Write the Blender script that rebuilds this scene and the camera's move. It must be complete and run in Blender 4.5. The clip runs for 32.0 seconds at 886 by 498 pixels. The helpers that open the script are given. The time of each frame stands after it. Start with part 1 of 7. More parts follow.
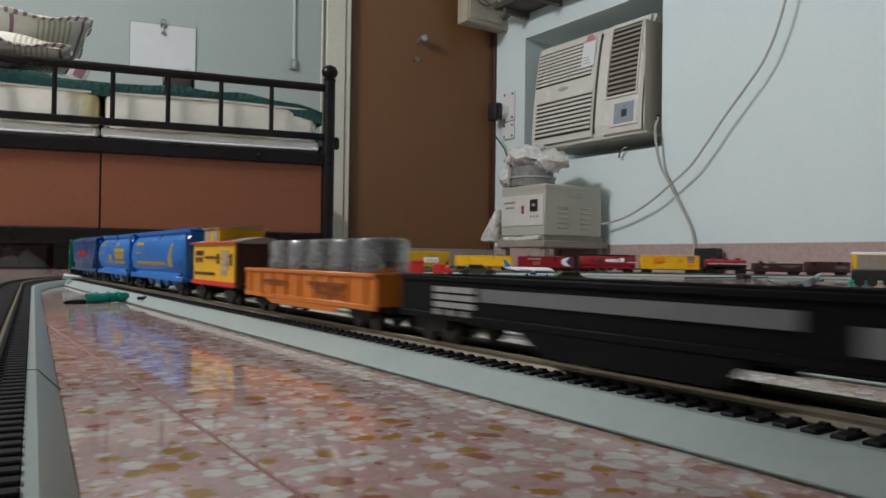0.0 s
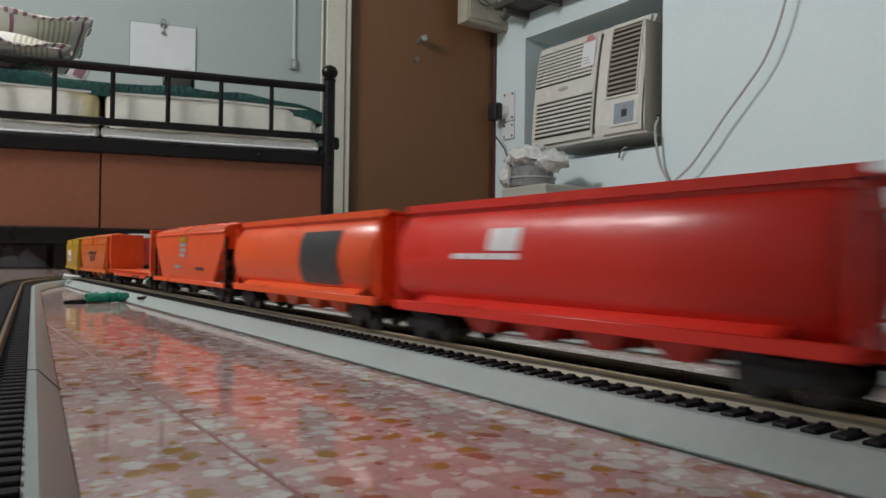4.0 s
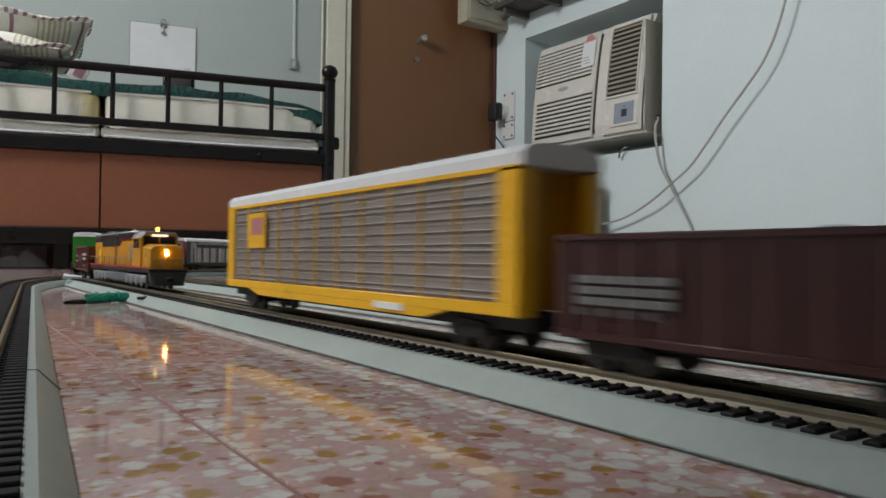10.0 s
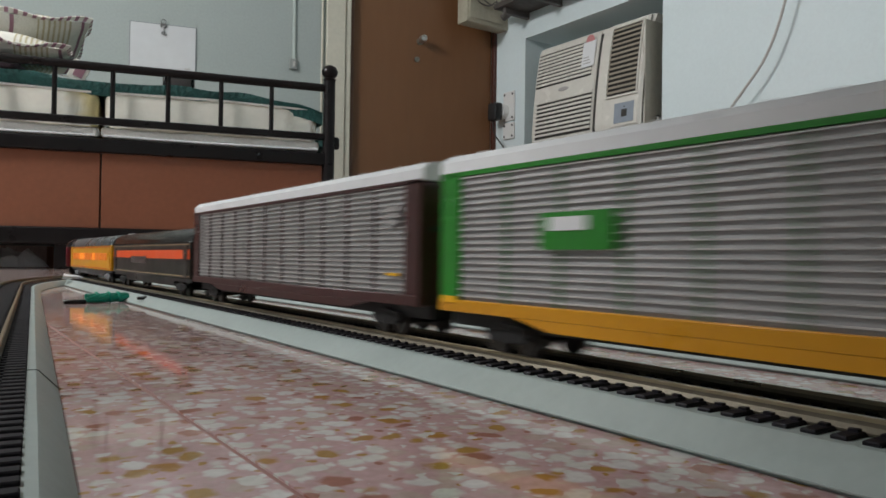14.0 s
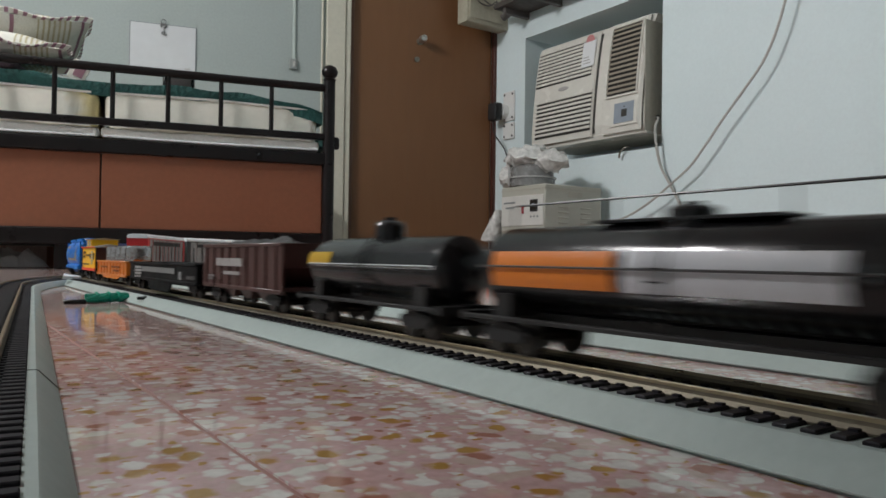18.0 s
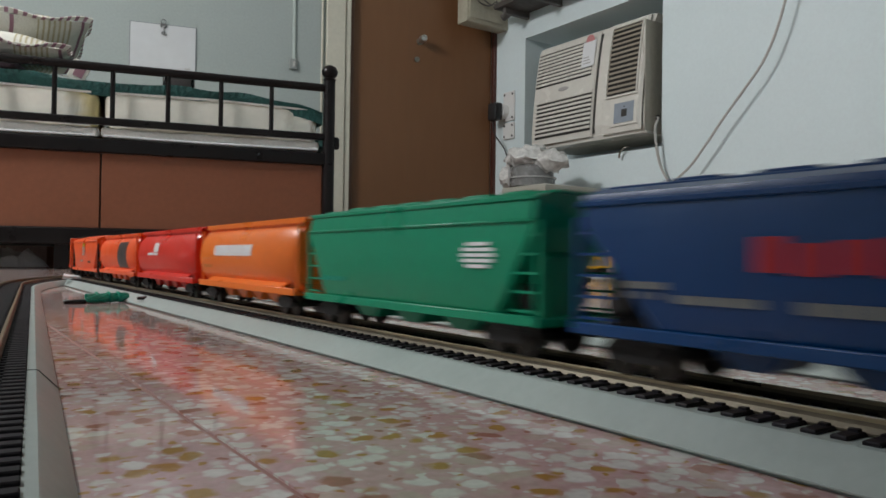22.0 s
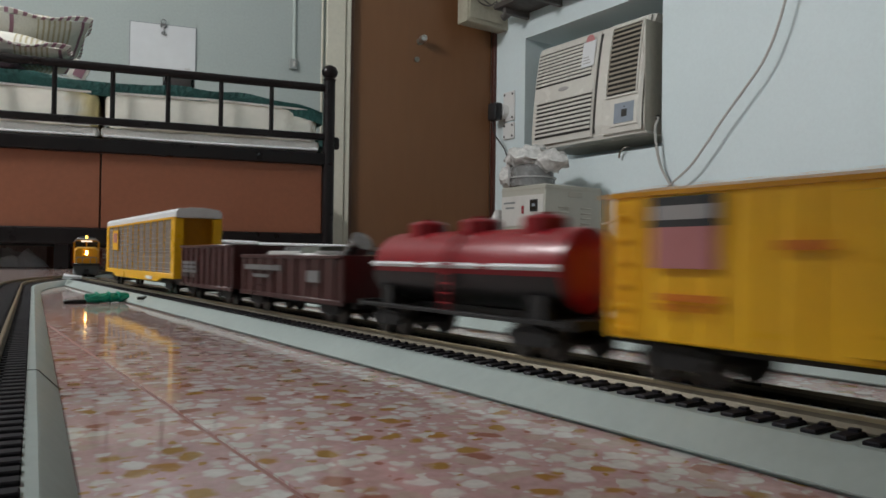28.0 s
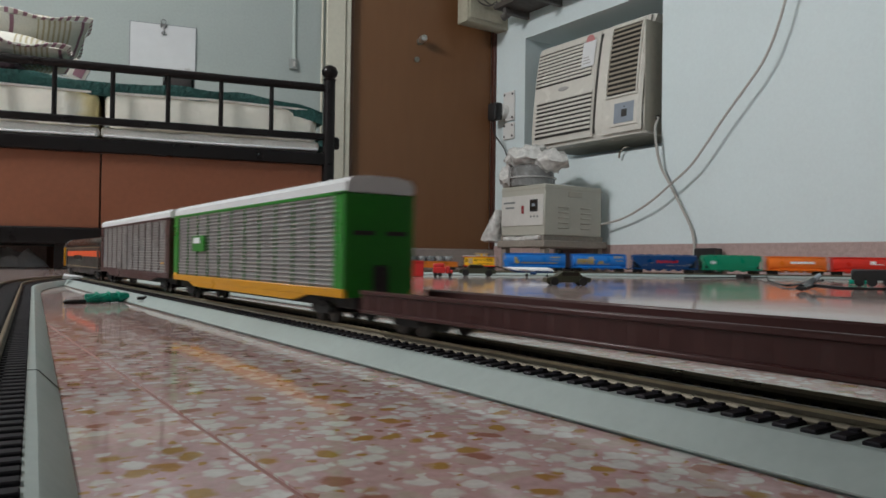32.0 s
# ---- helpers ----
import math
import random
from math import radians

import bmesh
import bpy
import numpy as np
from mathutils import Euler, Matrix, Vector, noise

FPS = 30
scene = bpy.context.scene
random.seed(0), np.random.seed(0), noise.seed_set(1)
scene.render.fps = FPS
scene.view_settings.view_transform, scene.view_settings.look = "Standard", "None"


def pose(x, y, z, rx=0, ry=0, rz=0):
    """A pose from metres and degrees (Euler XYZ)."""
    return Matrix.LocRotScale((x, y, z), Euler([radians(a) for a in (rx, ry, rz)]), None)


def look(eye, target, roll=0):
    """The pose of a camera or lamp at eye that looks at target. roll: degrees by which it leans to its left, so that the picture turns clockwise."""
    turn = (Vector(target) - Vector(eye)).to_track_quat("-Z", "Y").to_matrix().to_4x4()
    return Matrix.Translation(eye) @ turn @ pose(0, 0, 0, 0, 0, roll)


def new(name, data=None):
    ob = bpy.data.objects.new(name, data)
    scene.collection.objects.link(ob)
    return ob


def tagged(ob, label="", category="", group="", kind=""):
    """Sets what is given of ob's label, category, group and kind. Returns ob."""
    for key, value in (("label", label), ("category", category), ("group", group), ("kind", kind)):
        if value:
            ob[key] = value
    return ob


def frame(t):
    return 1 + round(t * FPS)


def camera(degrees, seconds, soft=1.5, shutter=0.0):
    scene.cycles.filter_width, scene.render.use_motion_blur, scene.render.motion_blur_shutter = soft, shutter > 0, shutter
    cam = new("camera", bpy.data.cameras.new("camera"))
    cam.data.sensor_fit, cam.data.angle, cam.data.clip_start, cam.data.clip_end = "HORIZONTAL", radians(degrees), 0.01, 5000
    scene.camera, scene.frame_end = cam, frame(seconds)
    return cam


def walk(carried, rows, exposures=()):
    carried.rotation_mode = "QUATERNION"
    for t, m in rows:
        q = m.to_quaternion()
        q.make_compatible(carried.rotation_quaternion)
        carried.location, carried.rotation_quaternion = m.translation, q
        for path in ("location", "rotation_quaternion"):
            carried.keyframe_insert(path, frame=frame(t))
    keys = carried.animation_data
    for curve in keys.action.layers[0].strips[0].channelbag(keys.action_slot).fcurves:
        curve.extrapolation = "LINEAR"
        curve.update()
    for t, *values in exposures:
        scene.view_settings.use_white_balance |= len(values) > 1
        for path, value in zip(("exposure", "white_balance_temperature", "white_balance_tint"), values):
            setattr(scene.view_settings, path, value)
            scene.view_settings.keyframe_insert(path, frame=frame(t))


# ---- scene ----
EYE = Vector((0.0, 0.0, 0.0425))
YAW, PITCH = radians(34.35), radians(0.80)
AHEAD = Vector((math.sin(YAW) * math.cos(PITCH), math.cos(YAW) * math.cos(PITCH), math.sin(PITCH)))
cam = camera(62.18, 32.0, soft=1.6, shutter=0.6)
VIEW = look(EYE, EYE + AHEAD, 0.78)
walk(cam, [(0.0, VIEW), (32.0, VIEW)], exposures=[(0.0, 0.0), (2.0, -0.05), (3.5, -0.02), (6.0, -0.25), (7.5, -0.2), (10.0, -0.05), (12.0, -0.08), (13.5, 0.0), (17.0, -0.1), (18.5, 0.05), (20.5, 0.0), (22.0, -0.1),
                                            (23.0, -0.28), (24.3, -0.28), (25.5, -0.2), (28.0, -0.1), (29.5, 0.0), (31.0, -0.08), (32.0, -0.05)])

# ---- light ----
world = bpy.data.worlds.new("world")
scene.world = world
world.use_nodes = True
world.node_tree.nodes["Background"].inputs[0].default_value = (0.55, 0.65, 0.7, 1)
world.node_tree.nodes["Background"].inputs[1].default_value = 0.004


def area_lamp(name, at, to, sx, sy, watts, colour):
    d = bpy.data.lights.new(name, "AREA")
    d.shape, d.size, d.size_y, d.energy, d.color = "RECTANGLE", sx, sy, watts, colour
    ob = new(name, d)
    ob.matrix_world = look(at, to)
    return ob


TUBE = (1.0, 0.985, 0.99)
area_lamp("tube_light_glow", (-1.46, 1.80, 2.15), (0.9, 1.20, 0.45), 1.2, 0.09, 97, TUBE)

# ---- materials ----
def material(name, colour, rough=0.45, metal=0.0, vary=0.10, scale=40.0, bump=0.0, fine=6.0, glow=None, coat=0.0, rand=0.0, spec=0.5):
    m = bpy.data.materials.new(name)
    m.use_nodes = True
    nt = m.node_tree
    bsdf = nt.nodes["Principled BSDF"]
    bsdf.inputs["Roughness"].default_value = rough
    bsdf.inputs["Metallic"].default_value = metal
    bsdf.inputs["Coat Weight"].default_value = coat
    bsdf.inputs["Specular IOR Level"].default_value = spec
    tc = nt.nodes.new("ShaderNodeTexCoord")
    n1 = nt.nodes.new("ShaderNodeTexNoise")
    n1.inputs["Scale"].default_value = scale
    n1.inputs["Detail"].default_value = 5
    n2 = nt.nodes.new("ShaderNodeTexNoise")
    n2.inputs["Scale"].default_value = scale * fine
    n2.inputs["Detail"].default_value = 3
    nt.links.new(tc.outputs["Object"], n1.inputs["Vector"])
    nt.links.new(tc.outputs["Object"], n2.inputs["Vector"])
    mix = nt.nodes.new("ShaderNodeMath")
    mix.operation = "ADD"
    nt.links.new(n1.outputs["Fac"], mix.inputs[0])
    nt.links.new(n2.outputs["Fac"], mix.inputs[1])
    ramp = nt.nodes.new("ShaderNodeMapRange")
    ramp.inputs["From Min"].default_value, ramp.inputs["From Max"].default_value = 0.6, 1.4
    ramp.inputs["To Min"].default_value, ramp.inputs["To Max"].default_value = 1 - vary, 1 + vary
    nt.links.new(mix.outputs[0], ramp.inputs["Value"])
    hsv = nt.nodes.new("ShaderNodeHueSaturation")
    hsv.inputs["Color"].default_value = (*colour, 1)
    val = ramp.outputs[0]
    if rand:
        oi = nt.nodes.new("ShaderNodeObjectInfo")
        rr = nt.nodes.new("ShaderNodeMapRange")
        rr.inputs["To Min"].default_value, rr.inputs["To Max"].default_value = 1 - rand, 1 + rand
        nt.links.new(oi.outputs["Random"], rr.inputs["Value"])
        mu = nt.nodes.new("ShaderNodeMath")
        mu.operation = "MULTIPLY"
        nt.links.new(val, mu.inputs[0])
        nt.links.new(rr.outputs[0], mu.inputs[1])
        val = mu.outputs[0]
    nt.links.new(val, hsv.inputs["Value"])
    nt.links.new(hsv.outputs[0], bsdf.inputs["Base Color"])
    rm = nt.nodes.new("ShaderNodeMapRange")
    rm.inputs["From Min"].default_value, rm.inputs["From Max"].default_value = 0.3, 0.7
    rm.inputs["To Min"].default_value, rm.inputs["To Max"].default_value = max(0.02, rough * 0.8), min(1, rough * 1.25)
    nt.links.new(n1.outputs["Fac"], rm.inputs["Value"])
    nt.links.new(rm.outputs[0], bsdf.inputs["Roughness"])
    if bump:
        bp = nt.nodes.new("ShaderNodeBump")
        bp.inputs["Strength"].default_value = bump
        bp.inputs["Distance"].default_value = 0.3 / scale
        nt.links.new(n2.outputs["Fac"], bp.inputs["Height"])
        nt.links.new(bp.outputs[0], bsdf.inputs["Normal"])
    if glow:
        bsdf.inputs["Emission Color"].default_value = (*glow[0], 1)
        bsdf.inputs["Emission Strength"].default_value = glow[1]
    return m


def terrazzo(name, big, base_scale):
    """Pink cement with white, ochre and rust marble chips of two sizes."""
    m = bpy.data.materials.new(name)
    m.use_nodes = True
    nt = m.node_tree
    L, N = nt.links.new, nt.nodes.new
    bsdf = nt.nodes["Principled BSDF"]
    geo = N("ShaderNodeNewGeometry")
    warp = N("ShaderNodeTexNoise")
    warp.inputs["Scale"].default_value = 160
    L(geo.outputs["Position"], warp.inputs["Vector"])
    mixv = N("ShaderNodeMixRGB")
    mixv.blend_type, mixv.inputs[0].default_value = "ADD", 0.006
    L(geo.outputs["Position"], mixv.inputs[1])
    L(warp.outputs["Color"], mixv.inputs[2])
    stain = N("ShaderNodeTexNoise")
    stain.inputs["Scale"].default_value = 7
    stain.inputs["Detail"].default_value = 4
    L(geo.outputs["Position"], stain.inputs["Vector"])
    cem = N("ShaderNodeValToRGB")
    cem.color_ramp.elements[0].position, cem.color_ramp.elements[1].position = 0.3, 0.7
    cem.color_ramp.elements[0].color = (0.55, 0.360, 0.350, 1)
    cem.color_ramp.elements[1].color = (0.69, 0.475, 0.465, 1)
    L(stain.outputs["Fac"], cem.inputs[0])
    col = cem.outputs[0]
    for scale, lo, hi, keep in ((base_scale * 2.0, 0.54, 0.34, 0.55), (base_scale * 0.88, 0.54, 0.36, 0.84)):
        cell = N("ShaderNodeTexVoronoi")
        cell.inputs["Scale"].default_value = scale
        cell.inputs["Randomness"].default_value = 0.75
        L(mixv.outputs[0], cell.inputs["Vector"])
        step = N("ShaderNodeMapRange")
        step.inputs["From Min"].default_value, step.inputs["From Max"].default_value = lo, hi
        L(cell.outputs["Distance"], step.inputs["Value"])
        sep = N("ShaderNodeSeparateColor")
        L(cell.outputs["Color"], sep.inputs[0])
        has = N("ShaderNodeMath")
        has.operation, has.inputs[1].default_value = "LESS_THAN", keep
        L(sep.outputs[0], has.inputs[0])
        fac = N("ShaderNodeMath")
        fac.operation = "MULTIPLY"
        L(step.outputs[0], fac.inputs[0])
        L(has.outputs[0], fac.inputs[1])
        ramp = N("ShaderNodeValToRGB")
        ramp.color_ramp.interpolation = "CONSTANT"
        els = ramp.color_ramp.elements
        els[0].position, els[0].color = 0.0, (0.74, 0.72, 0.67, 1)
        els[1].position, els[1].color = 0.32, (0.80, 0.78, 0.75, 1)
        for p, c in ((0.52, (0.60, 0.47, 0.41, 1)), (0.64, (0.46, 0.27, 0.075, 1)), (0.75, (0.63, 0.50, 0.44, 1)), (0.86, (0.42, 0.19, 0.14, 1)), (0.94, (0.47, 0.25, 0.07, 1))):
            e = els.new(p)
            e.color = c
        L(sep.outputs[1], ramp.inputs[0])
        mx = N("ShaderNodeMixRGB")
        L(fac.outputs[0], mx.inputs[0])
        L(col, mx.inputs[1])
        L(ramp.outputs[0], mx.inputs[2])
        col = mx.outputs[0]
    tint = N("ShaderNodeMixRGB")
    tint.blend_type, tint.inputs[0].default_value = "MULTIPLY", 0.35
    L(col, tint.inputs[1])
    cloud = N("ShaderNodeTexNoise")
    cloud.inputs["Scale"].default_value = 420
    L(geo.outputs["Position"], cloud.inputs["Vector"])
    L(cloud.outputs["Fac"], tint.inputs[2])
    L(tint.outputs[0], bsdf.inputs["Base Color"])
    rough = N("ShaderNodeMapRange")
    rough.inputs["From Min"].default_value, rough.inputs["From Max"].default_value = 0.3, 0.7
    rough.inputs["To Min"].default_value, rough.inputs["To Max"].default_value = big[0], big[1]
    L(stain.outputs["Fac"], rough.inputs["Value"])
    L(rough.outputs[0], bsdf.inputs["Roughness"])
    bp = N("ShaderNodeBump")
    bp.inputs["Strength"].default_value, bp.inputs["Distance"].default_value = 0.05, 0.0004
    L(stain.outputs["Fac"], bp.inputs["Height"])
    L(bp.outputs[0], bsdf.inputs["Normal"])
    return m


def wood(name, dark, light, rough=0.4):
    m = bpy.data.materials.new(name)
    m.use_nodes = True
    nt = m.node_tree
    L, N = nt.links.new, nt.nodes.new
    bsdf = nt.nodes["Principled BSDF"]
    tc = N("ShaderNodeTexCoord")
    mp = N("ShaderNodeMapping")
    mp.inputs["Scale"].default_value = (9, 9, 1.6)
    n = N("ShaderNodeTexNoise")
    n.inputs["Scale"].default_value, n.inputs["Detail"].default_value = 3.0, 8
    L(tc.outputs["Object"], mp.inputs[0])
    L(mp.outputs[0], n.inputs["Vector"])
    r = N("ShaderNodeValToRGB")
    r.color_ramp.elements[0].position, r.color_ramp.elements[0].color = 0.3, (*dark, 1)
    r.color_ramp.elements[1].position, r.color_ramp.elements[1].color = 0.7, (*light, 1)
    L(n.outputs["Fac"], r.inputs[0])
    L(r.outputs[0], bsdf.inputs["Base Color"])
    bsdf.inputs["Roughness"].default_value = rough
    return m


FLOOR = terrazzo("polished_terrazzo", (0.045, 0.095), 172)
SKIRT = material("mauve_terrazzo_skirting", (0.42, 0.315, 0.295), 0.35, vary=0.22, scale=60, fine=4)
# about half as bright a base colour as WALL
NORTHWALL = material("darker_grey_green_wall", (0.34, 0.385, 0.372), 0.6, vary=0.07, scale=3, bump=0.02, fine=30)
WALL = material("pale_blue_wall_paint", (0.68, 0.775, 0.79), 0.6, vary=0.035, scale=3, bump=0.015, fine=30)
CEIL = material("white_ceiling_paint", (0.78, 0.80, 0.79), 0.8, vary=0.02, scale=2)
DOORW = wood("brown_door_veneer", (0.158, 0.070, 0.027), (0.168, 0.076, 0.030), 0.5)
CREAM = material("cream_frame_paint", (0.56, 0.54, 0.45), 0.5, vary=0.08, scale=8)
# grey-brown wood, with the shade under the stabiliser put into its colour
STANDWOOD = material("shade_darkened_grey_stand_wood", (0.27, 0.24, 0.205), 0.6, vary=0.18, scale=12, bump=0.1)
SILL = material("grey_cement_sill", (0.26, 0.225, 0.205), 0.6, vary=0.2, scale=18, bump=0.1)
BLACKMETAL = material("black_painted_steel", (0.008, 0.006, 0.006), 0.32, vary=0.15, scale=20, spec=0.22)
PANEL = material("red_brown_laminate", (0.222, 0.080, 0.041), 0.5, vary=0.09, scale=5, fine=14, spec=0.35)
MATTRESS = material("cream_mattress_in_plastic", (0.93, 0.90, 0.79), 0.16, vary=0.05, scale=9, bump=0.10, fine=4, coat=0.6)
SHEET = material("white_under_sheet", (0.93, 0.91, 0.86), 0.7, vary=0.06, scale=14, bump=0.3)
GREENCLOTH = material("dark_green_cloth", (0.028, 0.105, 0.095), 0.85, vary=0.40, scale=14, bump=0.5)
PAPER = material("white_paper", (0.74, 0.75, 0.76), 0.6, vary=0.02, scale=5)
STEEL = material("brushed_steel", (0.60, 0.60, 0.58), 0.3, metal=1.0, vary=0.08, scale=60)
ACPL = material("ivory_plastic", (0.68, 0.66, 0.60), 0.24, vary=0.05, scale=10)
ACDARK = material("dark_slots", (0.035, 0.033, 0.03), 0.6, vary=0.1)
ACSIDE = material("grey_beige_steel", (0.42, 0.39, 0.325), 0.5, vary=0.10, scale=8)
GREYPAINT = material("grey_enamel", (0.44, 0.43, 0.37), 0.42, vary=0.05, scale=9)
WHITEPL = material("white_plastic", (0.72, 0.72, 0.70), 0.35, vary=0.03)
BLACKPL = material("black_plastic", (0.015, 0.015, 0.016), 0.4, vary=0.15)
CLEARBAG = material("milky_plastic_bag", (0.62, 0.61, 0.585), 0.18, vary=0.3, scale=20, bump=0.6, fine=2)
DISPLAY = material("display_blue_grey", (0.28, 0.32, 0.37), 0.2, vary=0.1)
ROADBED = material("pale_green_grey_roadbed", (0.39, 0.46, 0.44), 0.36, vary=0.07, scale=45)
TIE = material("black_violet_tie_plastic", (0.010, 0.0085, 0.012), 0.55, vary=0.3, scale=90, rand=0.25, spec=0.25)
RAIL = material("brassy_rail_foot", (0.105, 0.092, 0.065), 0.45, metal=0.6, vary=0.12, scale=30)
RAILHEAD = material("worn_rail_head", (0.40, 0.34, 0.23), 0.34, metal=1.0, vary=0.15, scale=30)
RAILSIDE = material("dull_rail_web", (0.17, 0.145, 0.105), 0.5, metal=0.35, vary=0.2, scale=40)
TRUCKM = material("black_truck_plastic", (0.008, 0.0075, 0.0075), 0.6, vary=0.25, scale=80)
WHEELM = material("blackened_wheel", (0.06, 0.055, 0.05), 0.35, metal=0.7, vary=0.2)


def paint(name, c, rough=0.38):
    return material(name, c, rough * 0.85, vary=0.07, scale=28, fine=9, bump=0.03)


P = {n: paint(n + "_model_paint", c) for n, c in {
    "orange": (0.92, 0.20, 0.018), "deep_orange": (0.70, 0.135, 0.008), "red_orange": (0.92, 0.110, 0.020), "red": (0.74, 0.030, 0.016),
    "maroon": (0.29, 0.009, 0.016), "dark_maroon": (0.056, 0.0165, 0.0150), "oxide": (0.135, 0.034, 0.026), "brown": (0.070, 0.028, 0.024), "blue": (0.006, 0.165, 0.56),
    "navy": (0.0, 0.050, 0.185), "green": (0.0, 0.29, 0.150), "bright_green": (0.020, 0.24, 0.018), "yellow": (0.96, 0.53, 0.014),
    "worn_gold": (0.46, 0.33, 0.07), "ochre": (0.52, 0.32, 0.008), "amber": (0.66, 0.30, 0.006), "black": (0.005, 0.005, 0.006), "grey": (0.21, 0.22, 0.22),
    "dark_grey": (0.045, 0.047, 0.048), "white": (0.90, 0.93, 0.94), "silver": (0.42, 0.41, 0.40), "tan": (0.45, 0.33, 0.18),
    "pink": (0.55, 0.22, 0.22), "light_orange": (0.70, 0.20, 0.02), "olive": (0.055, 0.06, 0.035), "toy_red": (0.62, 0.03, 0.03), "teal": (0.0, 0.33, 0.22)}.items()}
SILVERLOAD = material("silver_foil", (0.40, 0.39, 0.39), 0.17, metal=0.92, vary=0.35, scale=50, bump=0.2)
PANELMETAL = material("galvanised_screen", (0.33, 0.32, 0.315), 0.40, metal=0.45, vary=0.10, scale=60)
COAL = material("black_coal_load", (0.02, 0.02, 0.021), 0.6, vary=0.4, scale=150, bump=1.0, fine=3)
GREYLOAD = material("grey_gravel_load", (0.085, 0.088, 0.092), 0.7, vary=0.4, scale=150, bump=1.0, fine=3)
# pale strip colour for the highlights on the screen ridges
RIDGEGLINT = material("pale_glint_strip", (0.66, 0.64, 0.62), 0.28, metal=0.5, vary=0.25, scale=25)
WINDOWLIT = material("lit_coach_window", (0.20, 0.060, 0.008), 0.3, glow=((1.0, 0.22, 0.012), 0.50), vary=0.5, scale=60)
WINDOWBRIGHT = material("bright_coach_window", (0.30, 0.10, 0.012), 0.3, glow=((1.0, 0.24, 0.012), 1.0), vary=0.4, scale=60)
WINDOWDARK = material("dark_coach_window", (0.03, 0.025, 0.02), 0.12, vary=0.2)
HEADLIGHT = material("burning_headlight", (1, 0.8, 0.7), 0.3, glow=((1.0, 0.56, 0.20), 20.0))
BOARD = material("lit_number_board", (1, 0.9, 0.75), 0.3, glow=((1.0, 0.86, 0.66), 1.2))
BEACON = material("amber_beacon", (1, 0.6, 0.1), 0.3, glow=((1.0, 0.62, 0.12), 3.0))
# emission that imitates a red reflection on the coach side
REDGLINT = material("red_window_glint", (0.8, 0.03, 0.02), 0.3, glow=((1.0, 0.05, 0.03), 6.0))

SOOTBLACK = material("soot_black_model_paint", (0.004, 0.004, 0.0045), 0.55, vary=0.12, scale=28, spec=0.14)
FADED = paint("faded_brown_lettering", (0.24, 0.068, 0.016), 0.5)
SOOTED = paint("sooted_amber_paint", (0.30, 0.115, 0.006), 0.5)
TRUCKGREY = paint("silver_grey_truck_paint", (0.23, 0.235, 0.245), 0.45)
TANKGREY = paint("blue_grey_tank_paint", (0.12, 0.13, 0.145), 0.45)
SILLRED = paint("sill_red_model_paint", (0.46, 0.018, 0.030))

# ---- building helpers ----
def part(name, bm, mat, parent=None, label="", angle=38):
    me = bpy.data.meshes.new(name)
    bmesh.ops.recalc_face_normals(bm, faces=bm.faces)
    bm.to_mesh(me)
    bm.free()
    me.materials.append(mat)
    me.shade_smooth()
    me.set_sharp_from_angle(angle=radians(angle))
    ob = new(name, me)
    if parent:
        ob.parent = parent
    if label:
        ob["label"] = label
    return ob


def islands(name, bm, mat, parent, label=""):
    """Each loose piece of bm becomes a part of its own."""
    bm.verts.ensure_lookup_table()
    seen = set()
    for v in bm.verts:
        if v in seen:
            continue
        todo, own = [v], []
        seen.add(v)
        while todo:
            w = todo.pop()
            own.append(w)
            for e in w.link_edges:
                o = e.other_vert(w)
                if o not in seen:
                    seen.add(o)
                    todo.append(o)
        one = B()
        twin = {w: one.verts.new(w.co) for w in own}
        for f in {f for w in own for f in w.link_faces}:
            one.faces.new([twin[w] for w in f.verts])
        part(name, one, mat, parent, label)
    bm.free()


def thing(name, m, label, category, group="", kind=""):
    ob = new(name)
    ob.empty_display_size = 0.02
    ob.matrix_world = m
    return tagged(ob, label, category, group, kind)


def B():
    return bmesh.new()


def bx(bm, x0, x1, y0, y1, z0, z1, bev=0.0, seg=1):
    vs = [bm.verts.new((x, y, z)) for x in (x0, x1) for y in (y0, y1) for z in (z0, z1)]
    fs = [bm.faces.new([vs[i] for i in q]) for q in ((0, 1, 3, 2), (4, 6, 7, 5), (0, 4, 5, 1), (2, 3, 7, 6), (0, 2, 6, 4), (1, 5, 7, 3))]
    if bev > 0:
        es = list({e for f in fs for e in f.edges})
        bmesh.ops.bevel(bm, geom=es, offset=bev, segments=seg, affect="EDGES", profile=0.5)
    return bm


def loft(bm, rings, cap=True, closed=True):
    """Skins rings of 3D points of equal count."""
    rows = [[bm.verts.new(p) for p in ring] for ring in rings]
    n = len(rows[0])
    for a, b in zip(rows, rows[1:]):
        for i in range(n if closed else n - 1):
            j = (i + 1) % n
            bm.faces.new((a[i], a[j], b[j], b[i]))
    if cap and closed:
        bm.faces.new(list(reversed(rows[0])))
        bm.faces.new(rows[-1])
    return bm


def along(bm, profile, stations):
    """A car body: the (y, z) profile at each (x, scale_y, shift_z, scale_z) station."""
    return loft(bm, [[(x, y * sy, z * sz + dz) for y, z in profile] for x, sy, dz, sz in stations])


def cyl(bm, a, b, r, seg=14, r2=None):
    a, b = Vector(a), Vector(b)
    ax = (b - a).normalized()
    s = ax.orthogonal().normalized()
    t = ax.cross(s)
    r2 = r if r2 is None else r2
    ring = lambda c, q: [c + q * (math.cos(k * math.tau / seg) * s + math.sin(k * math.tau / seg) * t) for k in range(seg)]
    return loft(bm, [ring(a, r), ring(b, r2)])


